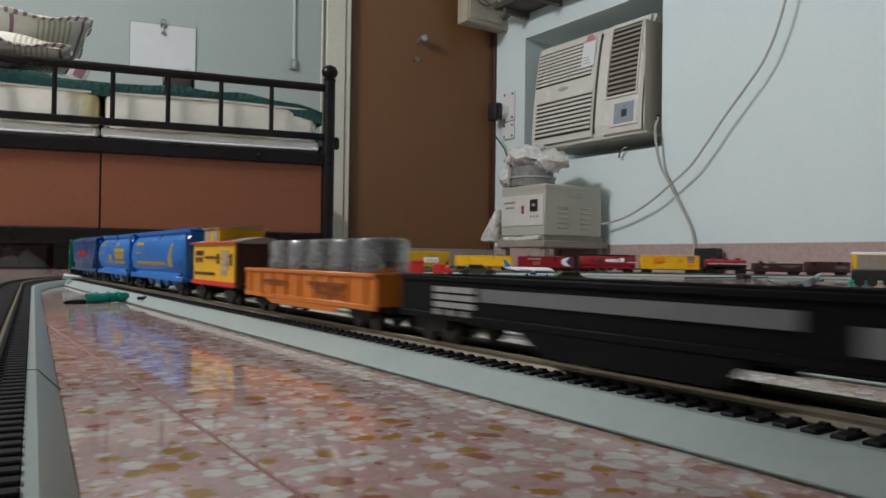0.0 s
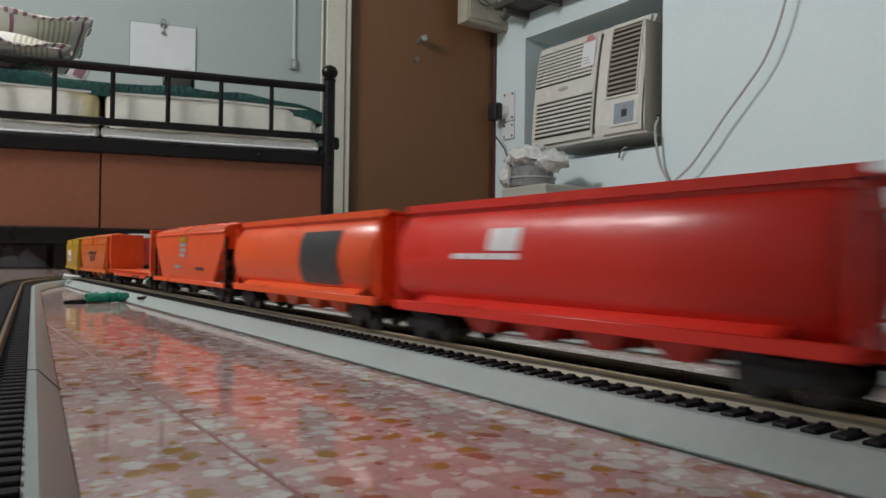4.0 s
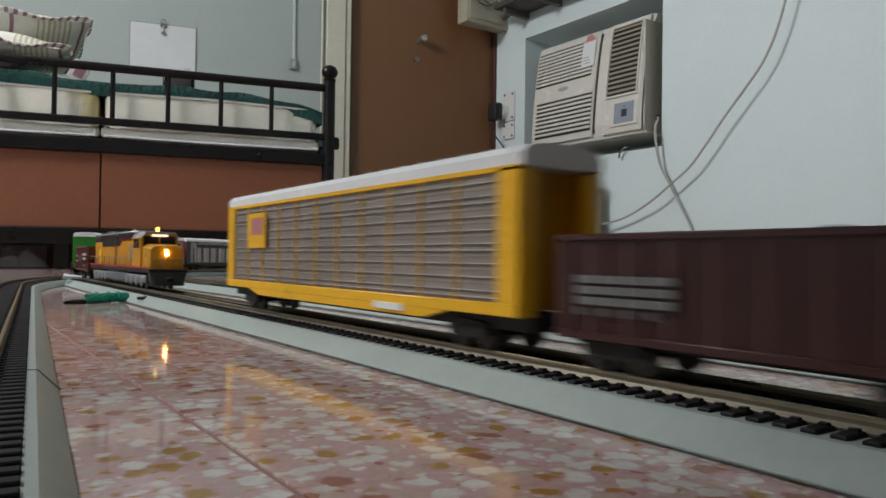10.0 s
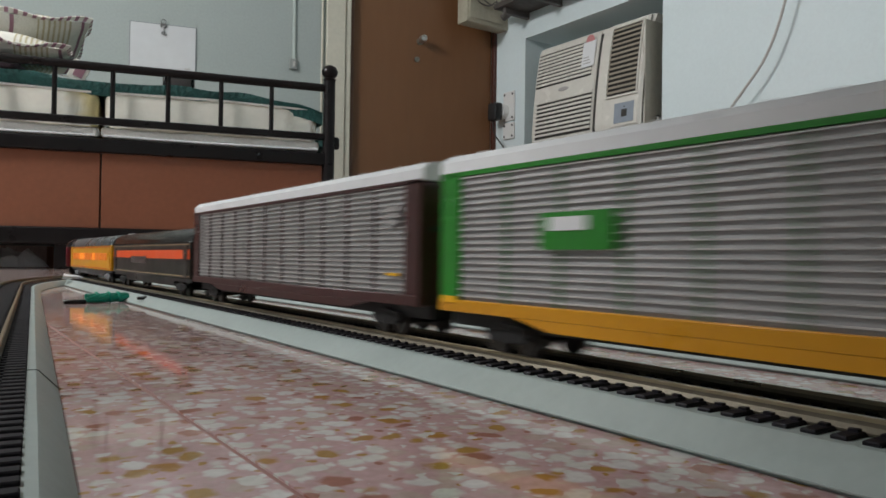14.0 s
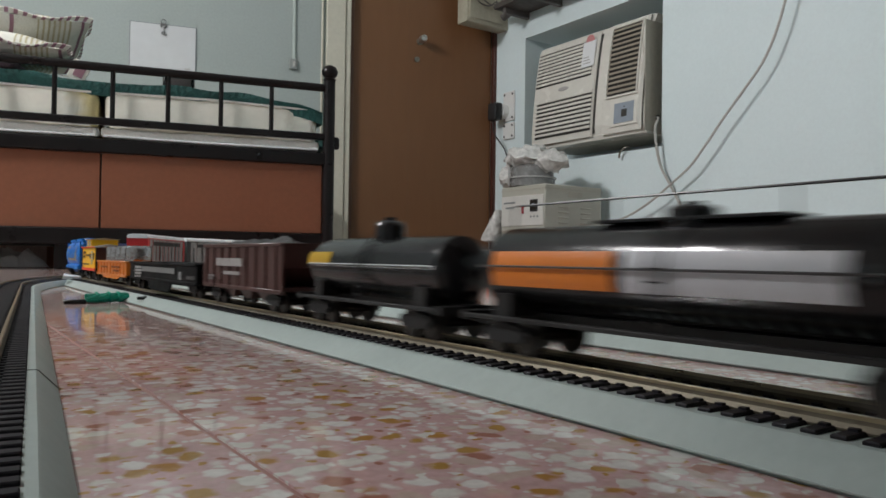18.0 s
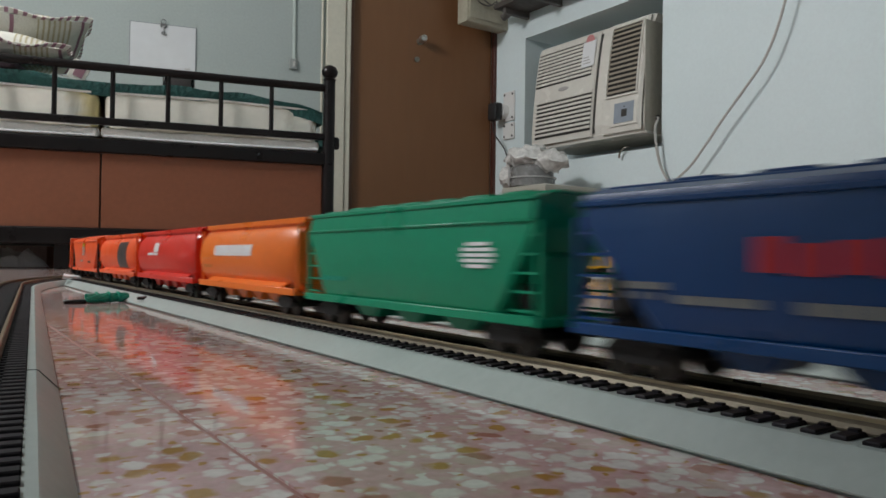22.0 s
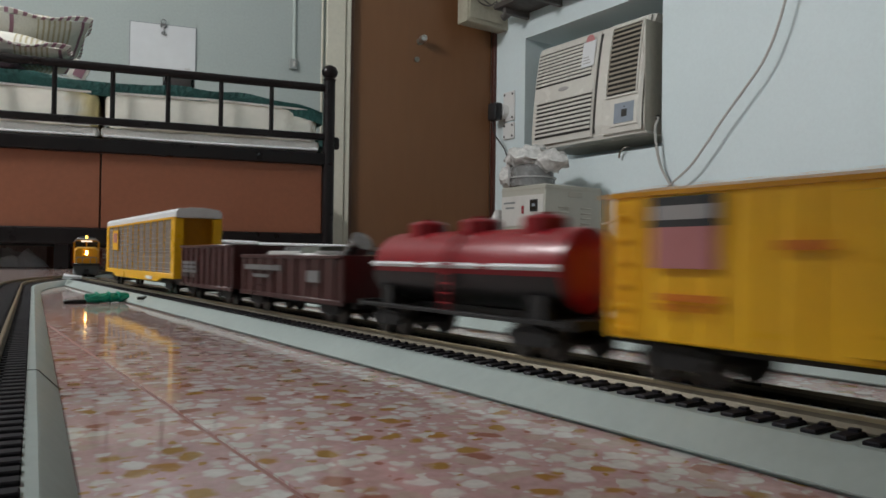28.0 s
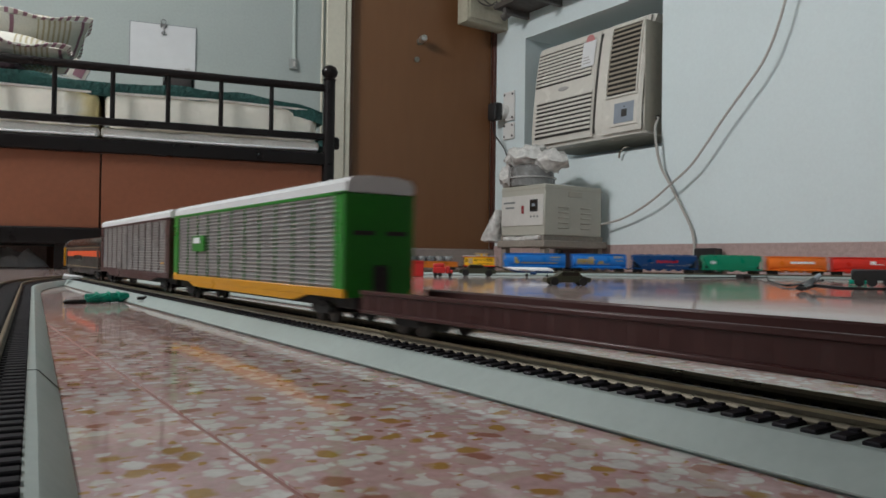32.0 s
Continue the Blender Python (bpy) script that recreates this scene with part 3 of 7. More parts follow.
def flat_hopper(label, front, rear, mat, ribs=0, n_bays=3, top=0.0525, dark_gear=False, slope=0.022, end_mat=None, ledge=True):
    """A covered hopper with upright sides, sloped roof shoulders and sloped end sheets."""
    car, ln = begin("covered_hopper", label, "hopper car", front, rear)
    w = 0.0170
    if ledge:
        prof = [(-w * 0.86, 0.0105), (-w, 0.0140), (-w, 0.0428), (-w * 0.93, 0.0494), (-w * 0.62, top - 0.001), (w * 0.62, top - 0.001), (w * 0.93, 0.0494), (w, 0.0428), (w, 0.0140), (w * 0.86, 0.0105)]
    else:
        prof = [(-w * 0.86, 0.0105), (-w, 0.0140), (-w, 0.0468), (-w * 0.96, 0.0486), (-w * 0.62, top - 0.001), (w * 0.62, top - 0.001), (w * 0.96, 0.0486), (w, 0.0468), (w, 0.0140), (w * 0.86, 0.0105)]

    def ring(x, low):
        return [(x, y, max(z, low + 0.0001 * k)) for k, (y, z) in enumerate(prof[:5])] + [(x, y, max(z, low + 0.0001 * (4 - k))) for k, (y, z) in enumerate(prof[5:])]
    # the side sheets are cut off aslant towards both ends
    part("body", loft(B(), [ring(-ln / 2 + 0.005, 0.0400), ring(-ln / 2 + slope, 0.0), ring(-ln / 6, 0.0), ring(ln / 6, 0.0), ring(ln / 2 - slope, 0.0), ring(ln / 2 - 0.005, 0.0400)]), mat, car)
    for s in (-1, 1):
        a, b = s * (ln / 2 - slope - 0.002), s * (ln / 2 - 0.009)
        part("slope_sheet", loft(B(), [[(a, -w * 0.80, 0.0100), (a, w * 0.80, 0.0100), (a, w * 0.80, 0.0140), (a, -w * 0.80, 0.0140)], [(b, -w * 0.80, 0.0340), (b, w * 0.80, 0.0340), (b, w * 0.80, 0.0380), (b, -w * 0.80, 0.0380)]]), end_mat or mat, car)
        gear = bx(B(), *sorted((s * (ln / 2 - slope - 0.004), s * (ln / 2 - 0.0075))), -0.0095, 0.0095, 0.0100, 0.0330, 0.002)
        part("end_bulkhead", gear, (end_mat or mat) if ledge else TRUCKM, car, "recessed end structure")
        part("brake_reservoir", cyl(B(), (s * (ln / 2 - 0.014), -0.0128, 0.0185), (s * (ln / 2 - 0.014), 0.0128, 0.0185), 0.0042, 12), TRUCKM, car, "black brake reservoir")
    if ledge:
        for s in (-1, 1):
            part("roof_rim", bx(B(), -ln / 2 + 0.004, ln / 2 - 0.004, s * w * 0.93 - 0.0008, s * w * 0.93 + 0.0008, 0.0490, 0.0508, 0.0003), mat, car)
    sill = B()
    for s in (-1, 1):
        bx(sill, -ln / 2 + 0.002, ln / 2 - 0.002, s * (w + 0.0003) - 0.0008, s * (w + 0.0003) + 0.0008, 0.0095, 0.0128, 0.0003)
        bx(sill, -ln / 2 + 0.004, ln / 2 - 0.004, s * (w + 0.0001) - 0.0007, s * (w + 0.0001) + 0.0007, 0.0420 if ledge else 0.0452, 0.0430 if ledge else 0.0468, 0.0003)
    bx(sill, -ln / 2 + 0.001, ln / 2 - 0.001, -0.004, 0.004, 0.0092, 0.0120)
    islands("side_sill", sill, mat, car)
    if ribs:
        for i in range(ribs):
            x = -ln / 2 + slope + (ln - 2 * slope) * (i + 0.5) / ribs
            rb = B()
            for s in (-1, 1):
                bx(rb, x - 0.0006, x + 0.0006, s * w - 0.0009, s * w + 0.0009, 0.0128, 0.0432, 0.0002)
            part("rib", rb, mat, car)
    for s in (-1, 1):
        e = B()
        xx = s * (ln / 2 - 0.003)
        for yy in (-w + 0.001, w - 0.001):
            bx(e, xx - 0.0008, xx + 0.0008, yy - 0.0008, yy + 0.0008, 0.0105, 0.0425)
        for k in range(5):
            z = 0.014 + 0.006 * k
            for yy in (-1, 1):
                bx(e, xx - s * 0.012 - 0.0003 if s > 0 else xx - 0.0003, xx + 0.0003 if s > 0 else xx + 0.012 + 0.0003, yy * (w - 0.001) - 0.0004, yy * (w - 0.001) + 0.0004, z - 0.0004, z + 0.0004)
        bx(e, xx - 0.0012, xx + 0.0012, -w, w, 0.0095, 0.0120)
        part("end_frame", e, end_mat or mat, car)
    rw = B()
    bx(rw, -ln / 2 + 0.004, ln / 2 - 0.004, -0.0080, 0.0080, top - 0.0012, top, 0.0003)
    for i in range(6):
        c = -ln * 0.4 + ln * 0.8 * (i + 0.5) / 6
        bx(rw, c - 0.008, c + 0.008, -0.0035, 0.0035, top, top + 0.0014, 0.0004)
    part("roof_walk", rw, mat, car)
    bays(car, ln, n_bays, TRUCKM if dark_gear else mat)
    running_gear(car, ln)
    return car, ln


def heap(bm, x0, x1, w, z0, h, seed):
    nx, ny = max(6, int((x1 - x0) / 0.005)), 7
    grid = [[bm.verts.new((x0 + (x1 - x0) * i / nx, -w + 2 * w * j / ny, z0 + h * (0.25 + 0.75 * math.sin(math.pi * j / ny)) * min(1, 5 * min(i, nx - i) / nx + 0.15) * (0.75 + 0.5 * noise.noise(Vector((i * 0.45 + seed, j * 0.8, seed)))))) for j in range(ny + 1)] for i in range(nx + 1)]
    for i in range(nx):
        for j in range(ny):
            bm.faces.new((grid[i][j], grid[i + 1][j], grid[i + 1][j + 1], grid[i][j + 1]))
    return bm


def open_car(name, label, category, front, rear, mat, top, low=0.0095, ribs=9, hopper=False, load=None, load_h=0.006):
    """A gondola or an open hopper: floor, four thin walls, ribs, and perhaps a load."""
    car, ln = begin(name, label, category, front, rear)
    w, t = 0.0165, 0.0009
    L2 = ln / 2 - 0.003
    side = B()
    for s in (-1, 1):
        bx(side, -L2, L2, s * w - t / 2, s * w + t / 2, low, top, 0.0002)
        bx(side, -L2, L2, s * (w + 0.0006) - 0.0009, s * (w + 0.0006) + 0.0009, top - 0.0018, top + 0.0002, 0.0004)
        bx(side, -L2, L2, s * (w + 0.0004) - 0.0008, s * (w + 0.0004) + 0.0008, low - 0.0008, low + 0.0016, 0.0003)
    for s in (-1, 1):
        bx(side, s * L2 - t / 2, s * L2 + t / 2, -w, w, max(low, 0.0095 if not hopper else 0.024), top, 0.0002)
    islands("side_plate", side, mat, car)
    part("deck", bx(B(), -L2, L2, -w + t, w - t, low + 0.001, low + 0.003), mat, car)
    for i in range(ribs):
        x = -L2 + 2 * L2 * (i + 0.5) / ribs
        for s in (-1, 1):
            part("rib", bx(B(), x - 0.0007, x + 0.0007, s * (w + 0.0006) - 0.0008, s * (w + 0.0006) + 0.0008, low, top - 0.001, 0.0002), mat, car)
    if hopper:
        bays(car, ln, 3, mat, half=0.0128, z_top=0.0125, drop=0.0080)
        for s in (-1, 1):
            es = B()
            loft(es, [[(s * (L2 - 0.001), y, 0.026) for y in (-w, w)] + [(s * (L2 - 0.001), y, 0.025) for y in (w, -w)], [(s * (L2 - 0.022), y, 0.0115) for y in (-w, w)] + [(s * (L2 - 0.022), y, 0.0105) for y in (w, -w)]])
            for yy in (-w, w):
                bx(es, s * L2 - 0.0008, s * L2 + 0.0008, yy - 0.0008, yy + 0.0008, 0.0095, 0.026)
            part("slope_sheet", es, mat, car)
    if load:
        part("load", heap(B(), -L2 + 0.003, L2 - 0.003, w - t, top - 0.006, load_h + 0.006, front), load, car, "heaped load")
    if not hopper:
        part("centre_beam", bx(B(), -L2, L2, -0.010, 0.010, 0.0062, low + 0.001, 0.0006), TRUCKM, car)
    running_gear(car, ln)
    return car, ln


def boxcar(label, front, rear, mat, roof_mat, top=0.0475, door=True, roof_h=0.0035):
    car, ln = begin("boxcar", label, "boxcar", front, rear)
    w = 0.0172
    part("body", bx(B(), -ln / 2 + 0.002, ln / 2 - 0.002, -w, w, 0.0098, top, 0.0006), mat, car)
    prof = [(-w - 0.0006, top - 0.0006), (-w - 0.0006, top + 0.0006), (0, top + roof_h), (w + 0.0006, top + 0.0006), (w + 0.0006, top - 0.0006)]
    part("roof", along(B(), prof, [(-ln / 2 + 0.001, 1, 0, 1), (ln / 2 - 0.001, 1, 0, 1)]), roof_mat, car)
    rr = B()
    for i in range(12):
        x = -ln / 2 + ln * (i + 0.5) / 12
        loft(rr, [[(x - 0.0006, y * 0.98, z + 0.0007), (x + 0.0006, y * 0.98, z + 0.0007)] for y, z in prof[1:4]], closed=False, cap=False)
    islands("roof_seam", rr, roof_mat, car)
    for s in (-1, 1):
        rb = B()
        for i in range(16):
            x = -ln / 2 + 0.004 + (ln - 0.008) * i / 15
            bx(rb, x - 0.0004, x + 0.0004, s * w - 0.0006, s * w + 0.0006, 0.0110, top - 0.001)
        islands("side_post", rb, mat, car)
        if door:
            d = bx(B(), -0.018, 0.018, s * (w + 0.0008) - 0.0007, s * (w + 0.0008) + 0.0007, 0.0115, top - 0.0025, 0.0003)
            for k in range(4):
                z = 0.016 + 0.0075 * k
                part("door_rib", bx(B(), -0.016, 0.016, s * (w + 0.0015) - 0.0002, s * (w + 0.0015) + 0.0002, z, z + 0.0012), mat, car)
            part("sliding_door", d, mat, car)
        for k in range(5):
            part("end_rib", bx(B(), s * (ln / 2 - 0.0018) - 0.0007, s * (ln / 2 - 0.0018) + 0.0007, -w + 0.002, w - 0.002, 0.014 + 0.007 * k, 0.0165 + 0.007 * k, 0.0005), mat, car)
    ladder(car, ln / 2 - 0.008, 0.0098, top - 0.002, w + 0.0012, mat, 6)
    ladder(car, -ln / 2 + 0.008, 0.0098, top - 0.002, w + 0.0012, mat, 6)
    bx_ = bx(B(), -ln / 2 + 0.004, ln / 2 - 0.004, -0.012, 0.012, 0.0080, 0.0100)
    part("underframe", bx_, TRUCKM, car)
    running_gear(car, ln)
    return car, ln


def tank_car(label, front, rear, mat, domes=1, z_axis=0.0265, r=0.0138, low_mat=None, dome_h=0.0075):
    car, ln = begin("tank_car", label, "tank car", front, rear)
    seg, e = 24, ln / 2 - 0.010
    def ring(x, q):
        return [(x, q * math.cos(k * math.tau / seg), z_axis + q * math.sin(k * math.tau / seg)) for k in range(seg)]
    part("tank", loft(B(), [ring(-e - 0.004, r * 0.35), ring(-e - 0.003, r * 0.72), ring(-e, r * 0.97), ring(-e + 0.003, r), ring(e - 0.003, r), ring(e, r * 0.97), ring(e + 0.003, r * 0.72), ring(e + 0.004, r * 0.35)]), mat, car)
    if low_mat:
        lo = B()
        rows = []
        for x in (-e - 0.001, e + 0.001):
            rows.append([(x, (r + 0.0003) * math.cos(a), z_axis + (r + 0.0003) * math.sin(a)) for a in [radians(180 + 8 + 164 * k / 14) for k in range(15)]])
        loft(lo, rows, closed=False, cap=False)
        part("lower_half", lo, low_mat, car, "black lower half of the tank")
    for i in range(domes):
        x = (i - (domes - 1) / 2) * ln * 0.27
        d = B()
        cyl(d, (x, 0, z_axis + r * 0.7), (x, 0, z_axis + r + dome_h * 0.6), 0.0078 if domes > 1 else 0.0070, 18)
        dome(d, (x, 0, z_axis + r + dome_h * 0.6), 0.0078 if domes > 1 else 0.0070, dome_h * 0.35, 18)
        cyl(d, (x, 0, z_axis + r + dome_h * 0.8), (x, 0, z_axis + r + dome_h * 1.05), 0.0028, 10)
        part("dome", d, mat, car)
    fr = B()
    bx(fr, -ln / 2 + 0.001, ln / 2 - 0.001, -0.0035, 0.0035, 0.0092, 0.0128)
    for s in (-1, 1):
        bx(fr, -ln / 2 + 0.002, ln / 2 - 0.002, s * 0.0150 - 0.0018, s * 0.0150 + 0.0018, 0.0102, 0.0116, 0.0002)
    for k in (-1, 1):
        bx(fr, k * (ln / 2 - 0.003) - 0.002, k * (ln / 2 - 0.003) + 0.002, -0.0165, 0.0165, 0.0095, 0.0125)
        bx(fr, k * (e - 0.010) - 0.004, k * (e - 0.010) + 0.004, -0.0135, 0.0135, 0.0116, 0.0190)
    part("frame", fr, TRUCKM, car)
    hr = B()
    for s in (-1, 1):
        tube(hr, [(-e, s * (r + 0.0012), z_axis + 0.001), (e, s * (r + 0.0012), z_axis + 0.001)], 0.0004, 6)
        for k in range(6):
            x = -e + 0.004 + (2 * e - 0.008) * k / 5
            bx(hr, x - 0.0003, x + 0.0003, s * (r + 0.0006) - 0.0008, s * (r + 0.0006) + 0.0008, z_axis + 0.0004, z_axis + 0.0014)
    part("handrail", hr, P["dark_grey"] if low_mat is None else P["white"], car)
    for s in (-1, 1):
        lad = B()
        for k in (-0.003, 0.003):
            tube(lad, [(k, s * 0.0165, 0.0116), (k, s * 0.0155, z_axis + 0.004), (k, s * 0.008, z_axis + r)], 0.0004, 5)
        for i in range(5):
            z = 0.014 + 0.0035 * i
            bx(lad, -0.003, 0.003, s * 0.0162 - 0.0003, s * 0.0162 + 0.0003, z, z + 0.0006)
        part("ladder", lad, mat, car)
    running_gear(car, ln)
    return car, ln


def autorack(label, front, rear, frame_mat, screen_mat, roof_mat, sill_mat, open_ends=False):
    car, ln = begin("autorack", label, "autorack car", front, rear)
    w, z0, z1 = 0.0175, 0.0160, 0.0600
    part("inner_shell", bx(B(), -ln / 2 + 0.004, ln / 2 - (0.004 if not open_ends else 0.012), -w + 0.0016, w - 0.0016, 0.0130, z1), P["amber"] if open_ends else frame_mat, car)
    for s in (-1, 1):
        n = 11
        for i in range(n):
            a = -ln / 2 + 0.013 + (ln - 0.026) * i / n
            b = -ln / 2 + 0.013 + (ln - 0.026) * (i + 1) / n
            sc = B()
            rows = 19
            ring_a, ring_b = [], []
            for k in range(rows * 4 + 1):
                z = z0 + (z1 - z0 - 0.001) * (k // 4 + (0.0, 0.55, 0.60, 0.66)[k % 4]) / rows
                y = s * (w - 0.0002 + ((0.00012 if open_ends else 0.00035) if k % 4 in (2, 3) else 0.0))
                ring_a.append((a + 0.0004, y, z))
                ring_b.append((b - 0.0004, y, z))
            loft(sc, [ring_a, ring_b], closed=False, cap=False)
            part("screen_panel", sc, screen_mat, car, "corrugated perforated metal screen")
        # highlights along the corrugation, laid on as thin bright strips
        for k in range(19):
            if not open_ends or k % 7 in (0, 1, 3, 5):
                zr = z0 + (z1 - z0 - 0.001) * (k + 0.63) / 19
                part("screen_ridge", bx(B(), -ln / 2 + 0.0135, ln / 2 - 0.0135, s * (w + 0.0003) - 0.0003, s * (w + 0.0003) + 0.0003, zr - (0.00016 if open_ends else 0.00020), zr + (0.00016 if open_ends else 0.00020)), RIDGEGLINT, car)
        fr = B()
        for i in range(n + 1):
            x = -ln / 2 + 0.013 + (ln - 0.026) * i / n
            bx(fr, x - 0.0003, x + 0.0003, s * w - 0.0006, s * w + 0.0006, z0, z1)
        for k in (-1, 1):
            xa, xb = sorted((k * (ln / 2 - 0.013), k * (ln / 2 - 0.002)))
            bx(fr, xa, xb, s * w - 0.0009, s * w + 0.0009, z0 - 0.002, z1, 0.0003)
        bx(fr, -ln / 2 + 0.002, ln / 2 - 0.002, s * w - 0.0009, s * w + 0.0009, z1 - 0.0012, z1 + 0.0004)
        part("side_frame", fr, frame_mat, car)
        sl = B()
        bx(sl, -ln / 2 + 0.002, ln / 2 - 0.002, s * w - 0.0012, s * w + 0.0012, 0.0118, z0, 0.0003)
        loft(sl, [[(x, s * w - 0.001, 0.0122), (x, s * w + 0.001, 0.0122), (x, s * w + 0.001, zz), (x, s * w - 0.001, zz)] for x, zz in ((-ln * 0.36, 0.0120), (-ln * 0.30, 0.0085), (ln * 0.30, 0.0085), (ln * 0.36, 0.0120))])
        part("side_sill", sl, sill_mat, car)
    prof = [(-w - 0.0008, z1), (-w - 0.0008, z1 + 0.0042), (-w * 0.90, z1 + 0.0066), (-w * 0.4, z1 + 0.0078), (w * 0.4, z1 + 0.0078), (w * 0.90, z1 + 0.0066), (w + 0.0008, z1 + 0.0042), (w + 0.0008, z1)]
    part("roof", along(B(), prof, [(-ln / 2 + 0.001, 0.97, 0, 1), (-ln / 2 + 0.004, 1, 0, 1), (ln / 2 - 0.004, 1, 0, 1), (ln / 2 - 0.001, 0.97, 0, 1)]), roof_mat, car)
    rr = B()
    for i in range(20):
        x = -ln / 2 + ln * (i + 0.5) / 20
        loft(rr, [[(x - 0.0007, y, z + 0.0005), (x + 0.0007, y, z + 0.0005)] for y, z in prof[1:7]], closed=False, cap=False)
    islands("roof_rib", rr, roof_mat, car)
    for k in (-1, 1):
        e = B()
        x = k * (ln / 2 - 0.0028)
        if open_ends and k > 0:
            for yy in (-w + 0.003, w - 0.003):
                bx(e, x - 0.001, x + 0.001, yy - 0.003, yy + 0.003, 0.012, z1 - 0.001)
        else:
            bx(e, x - 0.001, x + 0.001, -w + 0.0005, w - 0.0005, 0.012, z1 - 0.0005, 0.0004)
        part("end_door", e, frame_mat, car)
        d = B()
        for yy in (-0.0085, 0.0085):
            bx(d, x + k * 0.0009 - 0.0005, x + k * 0.0009 + 0.0005, yy - 0.0055, yy + 0.0055, 0.0405, 0.0425)
        bx(d, x + k * 0.0009 - 0.0005, x + k * 0.0009 + 0.0005, -0.0035, 0.0045, 0.0135, 0.0270, 0.001)
        if not open_ends:
            islands("end_opening", d, ACDARK, car)
        else:
            d.free()
    part("underframe", bx(B(), -ln / 2 + 0.002, ln / 2 - 0.002, -0.012, 0.012, 0.0068, 0.0120), TRUCKM, car)
    running_gear(car, ln, inset=0.034)
    return car, ln


def coach(label, front, rear, side_mat, roof_mat, lower_mat, stripe_mat=None, lit=False, stripe=(0.021, 0.033), window_mat=None, has_windows=True):
    car, ln = begin("passenger_coach", label, "passenger car", front, rear)
    w, z0, z1 = 0.0168, 0.0125, 0.0405
    part("body", bx(B(), -ln / 2 + 0.002, ln / 2 - 0.002, -w, w, z0, z1, 0.0008), side_mat, car)
    prof = [(-w - 0.0004, z1 - 0.0004), (-w - 0.0004, z1 + 0.0006)] + [(-w * math.cos(radians(a)), z1 + 0.0006 + 0.0108 * math.sin(radians(a)) ** 0.85) for a in range(12, 180, 14)] + [(w + 0.0004, z1 + 0.0006), (w + 0.0004, z1 - 0.0004)]
    part("roof", along(B(), prof, [(-ln / 2 + 0.001, 0.9, 0.004, 0.9), (-ln / 2 + 0.008, 1, 0, 1), (ln / 2 - 0.008, 1, 0, 1), (ln / 2 - 0.001, 0.9, 0.004, 0.9)]), roof_mat, car)
    for s in (-1, 1):
        if stripe_mat:
            part("stripe", bx(B(), -ln / 2 + 0.003, ln / 2 - 0.003, s * w - 0.0003, s * w + 0.0003, stripe[0], stripe[1]), stripe_mat, car)
        tr = B()
        for z in (z0 + 0.0022, z1 - 0.002):
            bx(tr, -ln / 2 + 0.003, ln / 2 - 0.003, s * (w + 0.0002) - 0.0003, s * (w + 0.0002) + 0.0003, z - 0.0003, z + 0.0003)
        islands("trim_line", tr, P["tan"] if not lit else P["red"], car)
        if has_windows:
            for i in range(13):
                x = -ln / 2 + 0.034 + (ln - 0.068) * i / 12
                part("window", bx(B(), x - 0.0070, x + 0.0070, s * (w + 0.0003) - 0.0003, s * (w + 0.0003) + 0.0003, 0.0236, 0.0318, 0.0002), WINDOWBRIGHT if lit and i in (3, 4, 8) else window_mat, car)
        dr = B()
        for k in (-1, 1):
            bx(dr, k * (ln / 2 - 0.013) - 0.0055, k * (ln / 2 - 0.013) + 0.0055, s * (w + 0.0003) - 0.0004, s * (w + 0.0003) + 0.0004, z0 + 0.001, 0.0375, 0.0002)
        islands("vestibule_door", dr, side_mat, car)
    part("skirt", bx(B(), -ln / 2 + 0.055, ln / 2 - 0.055, -w * 0.85, w * 0.85, 0.0060, z0), lower_mat, car)
    part("underframe", bx(B(), -ln / 2 + 0.002, ln / 2 - 0.002, -w * 0.9, w * 0.9, 0.0100, z0), lower_mat, car)
    for k in (-1, 1):
        di = B()
        x = k * (ln / 2 - 0.0005)
        bx(di, x - 0.002, x + 0.002, -0.006, 0.006, 0.0125, 0.0385, 0.0008)
        part("diaphragm", di, P["dark_grey"], car)
    running_gear(car, ln, inset=0.036, base=0.015, mat=TRUCKGREY if lit else None)
    return car, ln

